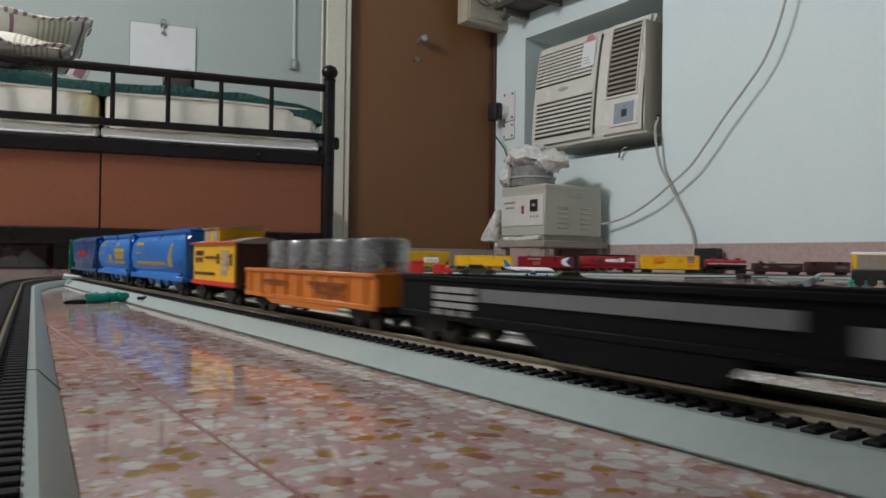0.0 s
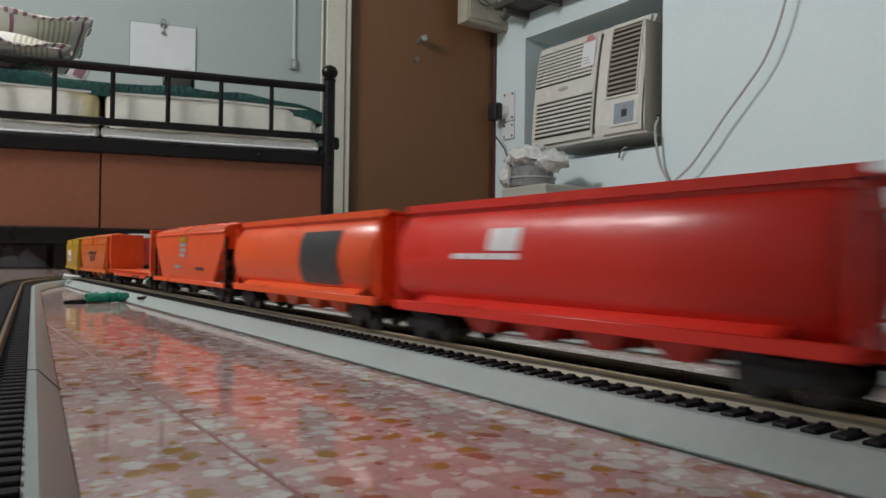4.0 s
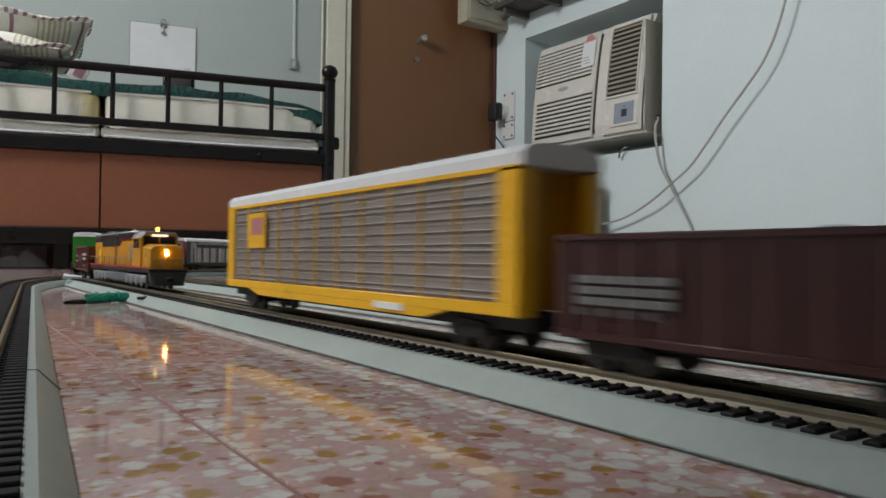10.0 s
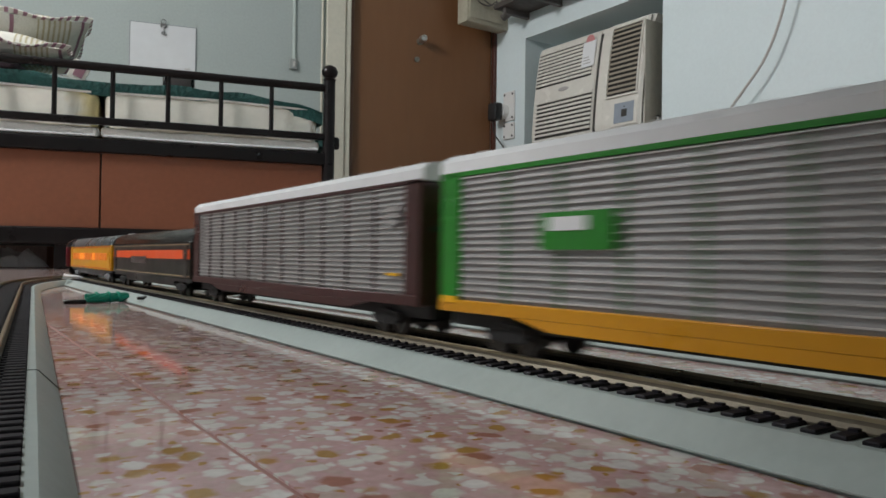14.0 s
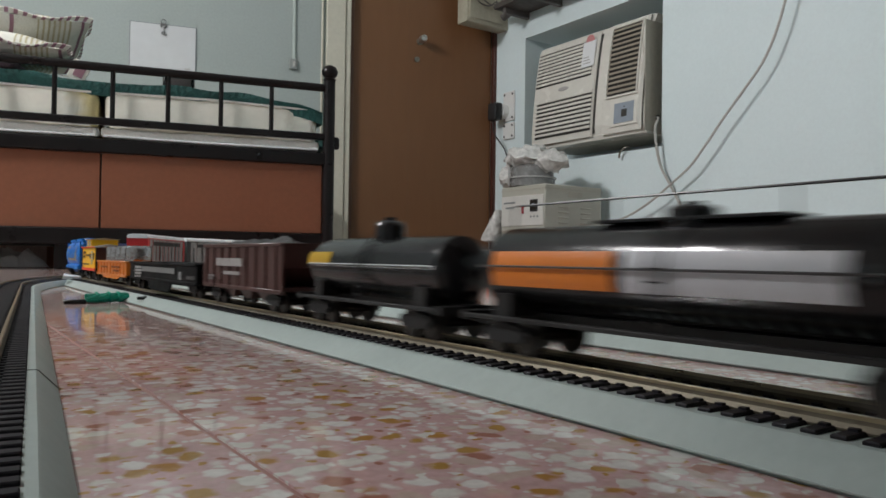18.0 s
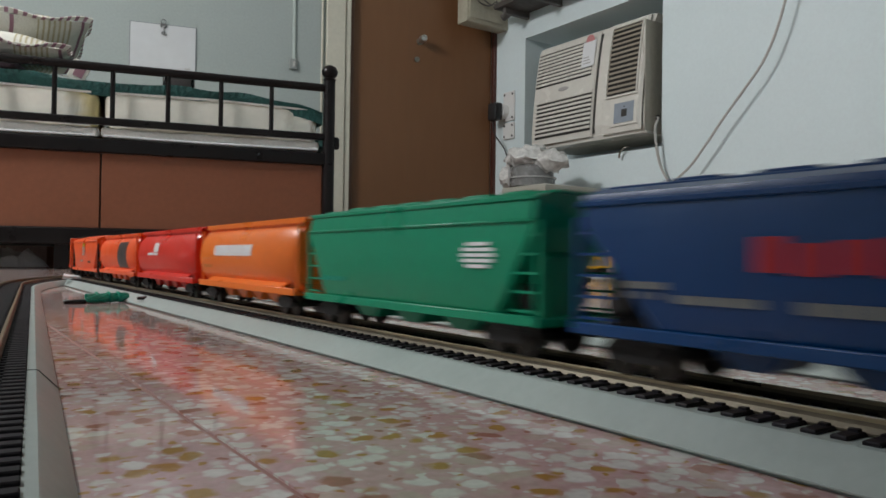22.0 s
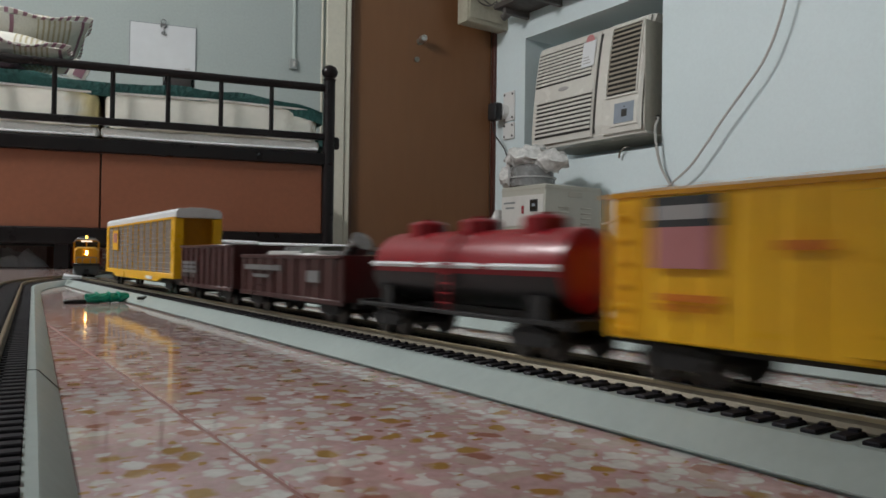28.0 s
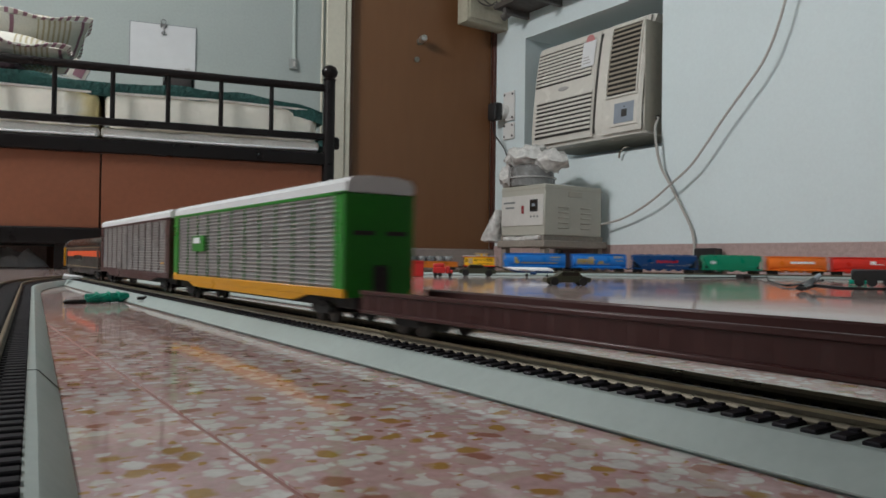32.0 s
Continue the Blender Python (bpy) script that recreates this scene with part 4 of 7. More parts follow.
def locomotive(front, rear):
    car, ln = begin("diesel_locomotive", "yellow and grey twin-engine diesel model locomotive, headlight burning", "locomotive", front, rear)
    h = ln / 2
    yel, gry, red = P["amber"], P["grey"], P["red"]
    part("frame", bx(B(), -h + 0.002, h - 0.002, -0.0165, 0.0165, 0.0142, 0.0178, 0.0004), P["black"], car)
    st = B()
    for s in (-1, 1):
        bx(st, -h + 0.002, h - 0.002, s * 0.0166 - 0.0004, s * 0.0166 + 0.0004, 0.0178, 0.0192)
    islands("sill_stripe", st, SILLRED, car, "dark red sill stripe")
    part("long_hood", bx(B(), -h + 0.010, h - 0.070, -0.0125, 0.0125, 0.0178, 0.0400, 0.0008), yel, car)
    part("hood_top", bx(B(), -h + 0.010, h - 0.070, -0.0127, 0.0127, 0.0402, 0.0468, 0.0012), P["grey"], car, "blue-grey upper hood")
    ht = B()
    for s in (-1, 1):
        loft(ht, [[(x, s * 0.0131 - 0.0004, z0), (x, s * 0.0131 + 0.0004, z0), (x, s * 0.0131 + 0.0004, 0.0452), (x, s * 0.0131 - 0.0004, 0.0452)] for x, z0 in ((-h + 0.058, 0.0400), (-h + 0.062, 0.0350), (0.004, 0.0350), (0.010, 0.0400), (h - 0.071, 0.0410))])
    islands("hood_shoulder", ht, P["black"], car, "black stepped hood side")
    rl = B()
    for s in (-1, 1):
        bx(rl, 0.010, h - 0.040, s * 0.0134 - 0.0002, s * 0.0134 + 0.0002, 0.0401, 0.0404)
    islands("roof_stripe", rl, red, car, "thin red line under the roof")
    for s in (-1, 1):
        for x in (-h + 0.018, -h + 0.036):
            part("hood_intake", bx(B(), x, x + 0.012, s * 0.0131 - 0.0004, s * 0.0131 + 0.0004, 0.0415, 0.0450), ACDARK, car, "dark air intake")
    fl = B()
    for x in (-0.13, -0.105, -0.02, 0.005, 0.055):
        cyl(fl, (x, 0, 0.046), (x, 0, 0.0482), 0.0085, 20)
    bx(fl, -0.085, -0.05, -0.010, 0.010, 0.046, 0.0485, 0.001)
    bx(fl, 0.025, 0.045, -0.006, 0.006, 0.046, 0.049, 0.0008)
    islands("roof_fan", fl, P["dark_grey"], car)
    grille = B()
    for s in (-1, 1):
        for a, b in ((-0.145, -0.09), (-0.03, 0.03)):
            for k in range(14):
                x = a + (b - a) * k / 14
                bx(grille, x, x + (b - a) / 28, s * 0.0128 - 0.0003, s * 0.0128 + 0.0003, 0.0395, 0.0450)
    islands("grille_slat", grille, ACDARK, car)
    doors = B()
    for s in (-1, 1):
        for k in range(16):
            x = -h + 0.018 + k * 0.0140
            if x < h - 0.09:
                bx(doors, x, x + 0.0118, s * 0.0126 - 0.0003, s * 0.0126 + 0.0003, 0.0195, 0.0365, 0.0003)
    islands("hood_door", doors, yel, car)
    cab = B()
    prof = [(-0.0165, 0.0178), (-0.0165, 0.0405), (-0.0125, 0.0446), (0.0125, 0.0446), (0.0165, 0.0405), (0.0165, 0.0178)]
    along(cab, prof, [(h - 0.071, 1, 0, 1), (h - 0.036, 1, 0, 1)])
    part("cab", cab, yel, car)
    cr = B()
    prof = [(-0.0168, 0.0407), (-0.0127, 0.0452), (0.0127, 0.0452), (0.0168, 0.0407), (0.0122, 0.0435), (-0.0122, 0.0435)]
    along(cr, prof, [(h - 0.073, 1, 0, 1), (h - 0.031, 1, 0, 1)])
    part("cab_roof", cr, P["silver"], car, "pale grey cab roof")
    wn = B()
    for s in (-1, 1):
        bx(wn, h - 0.064, h - 0.054, s * 0.0166 - 0.0003, s * 0.0166 + 0.0003, 0.0330, 0.0400)
        bx(wn, h - 0.051, h - 0.042, s * 0.0166 - 0.0003, s * 0.0166 + 0.0003, 0.0330, 0.0400)
        bx(wn, h - 0.0362, h - 0.0352, s * 0.0074 - 0.0066, s * 0.0074 + 0.0066, 0.0345, 0.0420)
    islands("cab_window", wn, WINDOWDARK, car)
    ns = B()
    prof = [(-0.0150, 0.0178), (-0.0150, 0.0335), (-0.0110, 0.0362), (0.0110, 0.0362), (0.0150, 0.0335), (0.0150, 0.0178)]
    along(ns, prof, [(h - 0.036, 1, 0, 1), (h - 0.012, 1, 0, 0.97), (h - 0.009, 0.9, 0, 0.95)])
    part("nose", ns, yel, car)
    nl = B()
    for zz in (0.0282, 0.0306):
        cyl(nl, (h - 0.0092, 0.0, zz), (h - 0.0075, 0.0, zz), 0.0013, 14)
    islands("headlight", nl, HEADLIGHT, car, "pair of burning white headlamps")
    nb = B()
    bx(nb, h - 0.0355, h - 0.0325, -0.007, 0.007, 0.0416, 0.0431, 0.0003)
    part("number_board", nb, BOARD, car, "lit number board above the windscreen")
    be = B()
    cyl(be, (h - 0.044, 0, 0.0448), (h - 0.044, 0, 0.0488), 0.0016, 12)
    part("beacon", be, BEACON, car, "amber roof beacon")
    pl = B()
    loft(pl, [[(h - 0.006, -0.0160, 0.0150), (h - 0.006, 0.0160, 0.0150), (h - 0.006, 0.0150, 0.0030), (h - 0.006, -0.0150, 0.0030)], [(h - 0.001, -0.0160, 0.0150), (h - 0.001, 0.0160, 0.0150), (h + 0.001, 0.0120, 0.0030), (h + 0.001, -0.0120, 0.0030)]])
    part("pilot", pl, P["dark_grey"], car)
    hr = B()
    for s in (-1, 1):
        tube(hr, [(-h + 0.006, s * 0.0163, 0.0259), (h - 0.074, s * 0.0163, 0.0259)], 0.0003, 5)
        for k in range(9):
            x = -h + 0.006 + (ln - 0.080) * k / 8
            tube(hr, [(x, s * 0.0163, 0.0178), (x, s * 0.0163, 0.0259)], 0.0003, 5)
    for yy in (-0.012, -0.005, 0.005, 0.012):
        tube(hr, [(h - 0.004, yy, 0.0178), (h - 0.004, yy, 0.0245)], 0.0004, 5)
    tube(hr, [(h - 0.004, -0.012, 0.0245), (h - 0.004, 0.012, 0.0245)], 0.0004, 5)
    part("handrail", hr, P["grey"], car)
    part("fuel_tank", bx(B(), -0.056, 0.050, -0.0155, 0.0155, 0.0030, 0.0138, 0.0025), TANKGREY, car, "blue-grey fuel tank under the frame")
    for x in (-h + 0.062, h - 0.066):
        tr = B()
        for s in (-1, 1):
            bx(tr, x - 0.045, x + 0.045, s * 0.0140 - 0.0014, s * 0.0140 + 0.0014, 0.0050, 0.0118, 0.0008)
            for k in range(4):
                c = x - 0.033 + 0.022 * k
                bx(tr, c - 0.0048, c + 0.0048, s * 0.0152 - 0.0010, s * 0.0152 + 0.0010, 0.0026, 0.0098, 0.0006)
                if k < 3:
                    cyl(tr, (c + 0.011, s * 0.0140, 0.0045), (c + 0.011, s * 0.0140, 0.0100), 0.0026, 10)
        t_ = part("truck", tr, TRUCKGREY, car, "grey eight-wheel power truck")
        for k in range(4):
            c = x - 0.033 + 0.022 * k
            wb = B()
            for s in (-1, 1):
                cyl(wb, (c, s * 0.0090, 0.0054), (c, s * 0.0112, 0.0054), 0.0064, 16)
            part("wheelset", wb, WHEELM, t_)
    for s in (-1, 1):
        part("equipment_box", bx(B(), -0.109, -0.093, s * 0.0134 - 0.0010, s * 0.0134 + 0.0010, 0.0180, 0.0325, 0.0005), P["yellow"], car, "bright yellow equipment box")
        part("door_recess", bx(B(), -0.021, -0.012, s * 0.0129 - 0.0003, s * 0.0129 + 0.0003, 0.0190, 0.0345), SOOTED, car, "grimy brown door recess")
        part("soot_panel", bx(B(), -0.142, -0.112, s * 0.0129 - 0.0003, s * 0.0129 + 0.0003, 0.0195, 0.0245), SOOTED, car, "grimy louvre panel")
    lo = B()
    for s in (-1, 1):
        bx(lo, h - 0.096, h - 0.082, s * 0.0130 - 0.0005, s * 0.0130 + 0.0005, 0.0235, 0.0365)
    islands("emblem", lo, P["grey"], car, "plain grey emblem patch")
    for ob in car.children:                  # full height of the hood over the frame
        if ob.name.split(".")[0] not in ("truck", "fuel_tank", "pilot", "frame"):
            for v in ob.data.vertices:
                if v.co.z > 0.0178:
                    v.co.z = 0.0178 + (v.co.z - 0.0178) * 1.24
    coupler(car, h)
    coupler(car, -h)
    return car


def caboose(front, rear):
    car, ln = begin("caboose", "yellow caboose with cupola and red sill stripe", "caboose", front, rear)
    h, w = ln / 2, 0.0165
    yel = P["yellow"]
    part("body", bx(B(), -h + 0.013, h - 0.0095, -w, w, 0.0115, 0.0385, 0.0005), yel, car)
    st = B()
    for s in (-1, 1):
        bx(st, -h + 0.012, h - 0.007, s * (w + 0.0002) - 0.0005, s * (w + 0.0002) + 0.0005, 0.0105, 0.0135)
    islands("sill_stripe", st, P["red"], car, "red sill stripe")
    prof = [(-w - 0.001, 0.0382), (-w - 0.001, 0.0392), (0, 0.0425), (w + 0.001, 0.0392), (w + 0.001, 0.0382)]
    part("roof", along(B(), prof, [(-h + 0.009, 1, 0, 1), (h - 0.003, 1, 0, 1)]), P["silver"], car, "pale grey roof with red edge")
    rd = B()
    for s in (-1, 1):
        bx(rd, -h + 0.009, h - 0.003, s * (w + 0.0012) - 0.0003, s * (w + 0.0012) + 0.0003, 0.0381, 0.0393)
    islands("roof_edge", rd, P["red"], car)
    part("cupola", bx(B(), -0.020, 0.012, -0.0155, 0.0155, 0.0392, 0.0485, 0.0006), yel, car)
    part("cupola_roof", along(B(), [(-0.0168, 0.0483), (-0.0168, 0.0490), (0, 0.0504), (0.0168, 0.0490), (0.0168, 0.0483)], [(-0.023, 1, 0, 1), (0.015, 1, 0, 1)]), P["tan"], car)
    win, clear = B(), B()
    for s in (-1, 1):
        bx(win, 0.0372, 0.0420, s * (w + 0.0001) - 0.0003, s * (w + 0.0001) + 0.0003, 0.0240, 0.0315)
        bx(win, 0.0115, 0.0165, s * (w + 0.0001) - 0.0003, s * (w + 0.0001) + 0.0003, 0.0250, 0.0315)
        bx(clear, -0.0165, -0.0085, s * 0.0157 - 0.0003, s * 0.0157 + 0.0003, 0.0405, 0.0468)
        bx(clear, -0.0002, 0.0088, s * 0.0157 - 0.0003, s * 0.0157 + 0.0003, 0.0405, 0.0468)
    islands("window", win, WINDOWDARK, car)
    # bright wall reflected in and seen through the panes, put in as pale colour
    islands("cupola_window", clear, material("cupola_pane_reflection", (0.50, 0.50, 0.47), 0.12, vary=0.2, scale=60), car, "glossy cupola pane coloured pale for the reflected wall")
    part("chimney", cyl(B(), (-0.026, 0.006, 0.040), (-0.026, 0.006, 0.0480), 0.0016, 10), TRUCKM, car)
    for k in (-1, 1):
        e = B()
        bx(e, min(k * (h - 0.012), k * (h - 0.002)), max(k * (h - 0.012), k * (h - 0.002)), -w, w, 0.0105, 0.0125)
        for yy in (-0.0155, -0.006, 0.006, 0.0155):
            tube(e, [(k * (h - 0.003), yy, 0.0125), (k * (h - 0.003), yy, 0.0240 if abs(yy) < 0.01 else 0.0382)], 0.0005, 5)
        tube(e, [(k * (h - 0.003), -0.0155, 0.024), (k * (h - 0.003), 0.0155, 0.024)], 0.0005, 5)
        part("end_platform", e, P["black"], car, "black end platform with railing")
    # brown sheet over the yellow end, its colour standing for the shaded side
    part("shaded_end_sheet", bx(B(), h - 0.0094, h - 0.0086, -w + 0.001, w - 0.001, 0.0125, 0.0382), P["brown"], car, "end wall coloured dark brown for its shaded side")
    marks(car, 0.0215, 0.0180, 0.0135, 0.0168, w + 0.0004, P["silver"], 5, 1)
    marks(car, -0.036, 0.0256, 0.018, 0.0096, w + 0.0004, P["brown"], 2, 2)
    marks(car, -0.0148, 0.0283, 0.0235, 0.0023, w + 0.0004, P["brown"], 1, 5)
    marks(car, -0.038, 0.0172, 0.046, 0.0026, w + 0.0004, P["brown"], 1, 7)
    part("underframe", bx(B(), -h + 0.006, h - 0.006, -0.010, 0.010, 0.0085, 0.0110), TRUCKM, car)
    running_gear(car, ln, inset=0.024)
    return car


def build_train():
    # orange gondola with wrapped drums
    c, ln = open_car("gondola", "orange gondola carrying silver wrapped drums", "gondola car", 0.258, 0.433, P["light_orange"], 0.0235, low=0.0085, ribs=9)
    for s in (-1, 1):
        part("belly_plate", loft(B(), [[(x, s * 0.0162, z0), (x, s * 0.0172, z0), (x, s * 0.0172, 0.0080), (x, s * 0.0162, 0.0080)] for x, z0 in ((-0.048, 0.0078), (-0.038, 0.0050), (0.038, 0.0050), (0.048, 0.0078))]), P["light_orange"], c)
    for i in range(5):
        x = -ln * 0.40 + ln * 0.80 * (i + 0.5) / 5
        d = B()
        rr = 0.0128
        loft(d, [[(x + q * math.cos(a * math.tau / 20), q * math.sin(a * math.tau / 20), z) for a in range(20)] for q, z in ((rr * 0.96, 0.0115), (rr, 0.0125), (rr, 0.0370), (rr * 0.94, 0.0388), (rr * 0.80, 0.0394))])
        part("drum", lumpy(d, 0.0006, 260, i), SILVERLOAD, c, "silver foil-wrapped drum")
    marks(c, -0.050, 0.0160, 0.036, 0.0024, 0.0181, FADED, 1, 7)
    marks(c, 0.012, 0.0165, 0.042, 0.0028, 0.0181, FADED, 1, 8)
    marks(c, 0.020, 0.0128, 0.030, 0.0026, 0.0181, FADED, 1, 5)
    caboose(0.433, 0.555)
    gold = P["worn_gold"]
    c, ln = round_hopper("blue cylindrical grain hopper with a yellow sheaf emblem", 0.555, 0.753, P["blue"])
    for k in range(5):
        wrap(c, 0.0430 + 0.0022 * k, 0.0590, 0.0212 + 0.0038 * k, 0.0246 + 0.0038 * k, gold)
    wrap(c, -0.066, 0.038, 0.0218, 0.0248, gold, 12)
    wrap(c, -0.075, -0.045, 0.0385, 0.0420, gold, 6)
    wrap(c, -0.072, -0.046, 0.0315, 0.0330, gold, 7)
    c, ln = round_hopper("blue cylindrical grain hopper with broad yellow lettering", 0.753, 0.930, P["blue"])
    wrap(c, 0.0080, 0.066, 0.0325, 0.0365, gold, 1)
    wrap(c, 0.0110, 0.066, 0.0212, 0.0240, gold, 2)
    wrap(c, 0.0150, 0.064, 0.0255, 0.0318, gold, 9)
    wrap(c, 0.0150, 0.030, 0.0380, 0.0425, gold, 3)
    wrap(c, -0.0300, 0.005, 0.0215, 0.0236, gold, 7)
    wrap(c, -0.0130, 0.001, 0.0240, 0.0310, gold, 2)
    wrap(c, -0.071, -0.042, 0.0398, 0.0418, gold, 6)
    wrap(c, -0.068, -0.044, 0.0430, 0.0450, gold, 5)
    wrap(c, -0.071, -0.046, 0.0312, 0.0330, gold, 6)
    c, ln = flat_hopper("navy blue covered hopper with red lettering", 0.930, 1.134, P["navy"], n_bays=4, top=0.0515, ledge=False, slope=0.030)
    for k in range(7):
        marks(c, -0.0385 + 0.0092 * k, 0.0280 - 0.0006 * (k % 2), 0.0084, 0.0100 + 0.0014 * (k % 3 == 0), 0.0173, SILLRED, 1, 1)
    marks(c, -0.076, 0.0205, 0.014, 0.0052, 0.0173, P["grey"], 2, 3)
    marks(c, -0.060, 0.0198, 0.024, 0.0030, 0.0173, P["grey"], 1, 5)
    marks(c, -0.028, 0.0192, 0.022, 0.0038, 0.0173, P["grey"], 1, 4)
    marks(c, 0.032, 0.0250, 0.011, 0.0050, 0.0173, P["grey"], 3, 2)
    marks(c, 0.050, 0.0196, 0.012, 0.0034, 0.0173, P["grey"], 2, 3)
    c, ln = flat_hopper("green covered hopper with a round white emblem", 1.134, 1.320, P["green"], n_bays=3, top=0.0525)
    for k in range(5):
        half = (0.0070, 0.0100, 0.0108, 0.0100, 0.0070)[k]
        marks(c, 0.0545 - half, 0.0272 + 0.0019 * k, 2 * half, 0.0017, 0.0173, P["white"], 1, 1, "round white striped emblem" if k == 2 else "")
    marks(c, -0.070, 0.0195, 0.026, 0.0030, 0.0173, P["teal"], 1, 5)
    c, ln = round_hopper("orange cylindrical grain hopper with white lettering", 1.320, 1.504, P["orange"])
    wrap(c, -0.050, 0.020, 0.0305, 0.0372, P["white"], 9)
    wrap(c, -0.074, -0.056, 0.0225, 0.0245, P["light_orange"], 4)
    c, ln = round_hopper("red cylindrical grain hopper with white emblem", 1.504, 1.700, P["red"])
    wrap(c, -0.030, -0.014, 0.0330, 0.0405, P["white"], 2)
    wrap(c, -0.050, -0.014, 0.0302, 0.0322, P["white"], 6)
    c, ln = round_hopper("orange cylindrical grain hopper with a dark panel", 1.700, 1.897, P["red_orange"])
    for s in (-1, 1):
        rows = []
        for x in (0.012, 0.055):
            rows.append([(x, -s * -1 * 0.0176 * math.cos(a) ** 0.75, 0.0300 + 0.0198 * math.sin(a)) for a in [radians(-40 + 80 * k / 8) for k in range(9)]])
        part("panel", loft(B(), rows, closed=False, cap=False), P["dark_grey"], c, "dark painted side panel")
    c, ln = flat_hopper("red-orange covered hopper with a crest", 1.897, 2.099, P["red_orange"], n_bays=3, top=0.0520, dark_gear=True, end_mat=P["black"], ledge=False, slope=0.028)
    marks(c, -0.015, 0.0400, 0.019, 0.0055, 0.0173, P["ochre"], 1, 1, "sandy crest top")
    marks(c, -0.015, 0.0290, 0.019, 0.0115, 0.0173, P["silver"], 3, 1, "pale grey crest")
    marks(c, -0.028, 0.0205, 0.016, 0.0036, 0.0173, P["silver"], 1, 3)
    marks(c, 0.028, 0.0200, 0.018, 0.0028, 0.0173, P["brown"], 1, 4)
    # bulkhead flat
    c, ln = begin("bulkhead_flatcar", "empty orange bulkhead flatcar with tall end walls", "flatcar", 2.099, 2.305)
    w = 0.0168
    dk = bx(B(), -ln / 2 + 0.002, ln / 2 - 0.002, -w, w, 0.0118, 0.0150, 0.0003)
    for s in (-1, 1):
        bx(dk, -ln * 0.36, ln * 0.36, s * 0.0158 - 0.0007, s * 0.0158 + 0.0007, 0.0088, 0.0120, 0.0002)
    islands("deck", dk, P["red_orange"], c)
    pk = B()
    for i in range(18):
        for s in (-1, 1):
            x = -ln / 2 + 0.016 + (ln - 0.032) * i / 17
            bx(pk, x - 0.001, x + 0.001, s * (w + 0.0006) - 0.0006, s * (w + 0.0006) + 0.0006, 0.0120, 0.0146)
    islands("stake_pocket", pk, P["red_orange"], c)
    for s in (-1, 1):
        bh_ = bx(B(), s * (ln / 2 - 0.006) - 0.0022, s * (ln / 2 - 0.006) + 0.0022, -w, w, 0.0150, 0.0520, 0.0005)
        for yy in (-0.010, 0.0, 0.010):
            bx(bh_, s * (ln / 2 - 0.003) - 0.0012, s * (ln / 2 - 0.003) + 0.0012, yy - 0.001, yy + 0.001, 0.0150, 0.0500)
        islands("bulkhead", bh_, P["red_orange"], c)
    marks(c, 0.020, 0.0094, 0.030, 0.002, 0.0167, P["brown"], 1, 6)
    running_gear(c, ln)
    c, ln = flat_hopper("orange covered hopper with ladders and a dark emblem", 2.305, 2.500, P["deep_orange"], n_bays=3, top=0.0530)
    marks(c, -0.026, 0.0300, 0.049, 0.0055, 0.0173, P["brown"], 1, 6)
    marks(c, -0.018, 0.0222, 0.034, 0.0070, 0.0173, P["brown"], 3, 2)
    marks(c, -0.062, 0.0305, 0.014, 0.0030, 0.0173, P["red_orange"], 1, 3)
    c, ln = flat_hopper("mustard yellow covered hopper with a white placard", 2.500, 2.690, P["ochre"], n_bays=3, top=0.0530)
    for s in (-1, 1):
        part("placard", bx(B(), -0.050, -0.006, s * 0.0172 - 0.0003, s * 0.0172 + 0.0003, 0.0205, 0.0355), P["white"], c, "white side placard")
        part("placard_edge", bx(B(), -0.006, 0.007, s * 0.0172 - 0.0003, s * 0.0172 + 0.0003, 0.0205, 0.0355), P["light_orange"], c, "orange placard edge")
    marks(c, -0.046, 0.0225, 0.034, 0.007, 0.0176, P["silver"], 3, 3)
    c, ln = open_car("open_hopper", "yellow open hopper with a grey heaped load", "hopper car", 2.690, 2.876, P["yellow"], 0.0425, low=0.0135, ribs=0, hopper=True, load=GREYLOAD, load_h=0.006)
    marks(c, 0.034, 0.0150, 0.014, 0.002, 0.0170, P["brown"], 1, 4)
    ladder(c, 0.083, 0.0140, 0.0410, 0.0172, P["amber"], 5)
    ladder(c, -0.083, 0.0140, 0.0410, 0.0172, P["amber"], 5)
    c, ln = open_car("gondola", "dark red high-sided gondola with a white half-round emblem and grey load", "gondola car", 2.876, 3.053, P["maroon"], 0.0420, low=0.0105, ribs=0, load=GREYLOAD, load_h=0.0035)
    part("underframe", bx(B(), -ln / 2 + 0.012, ln / 2 - 0.012, -0.0150, 0.0150, 0.0052, 0.0104, 0.0006), TRUCKM, c, "black underframe")
    for s in (-1, 1):
        zs = [0.0148 + 0.0254 * k / 12 for k in range(13)]
        inner = [-0.0715 + 0.0125 * (1 - abs(z - 0.0275) / 0.0128) for z in zs]
        outer = [-0.0650 + 0.0190 * math.sqrt(max(0.0, 1 - ((z - 0.0275) / 0.0128) ** 2)) for z in zs]
        y0, y1 = s * 0.0166, s * 0.0172
        part("emblem", loft(B(), [[(a, y0, z), (b, y0, z), (b, y1, z), (a, y1, z)] for z, a, b in zip(zs, inner, outer)]), P["white"], c, "white half-round shape")
        part("emblem_wedge", loft(B(), [[(-0.0740, y0, z), (a, y0, z), (a, y1, z), (-0.0740, y1, z)] for z, a in zip(zs, inner)]), P["navy"], c, "dark blue wedge")
    marks(c, 0.0135, 0.0325, 0.038, 0.0062, 0.0168, P["silver"], 1, 7)
    marks(c, 0.0150, 0.0165, 0.022, 0.0110, 0.0168, P["pink"], 4, 3)
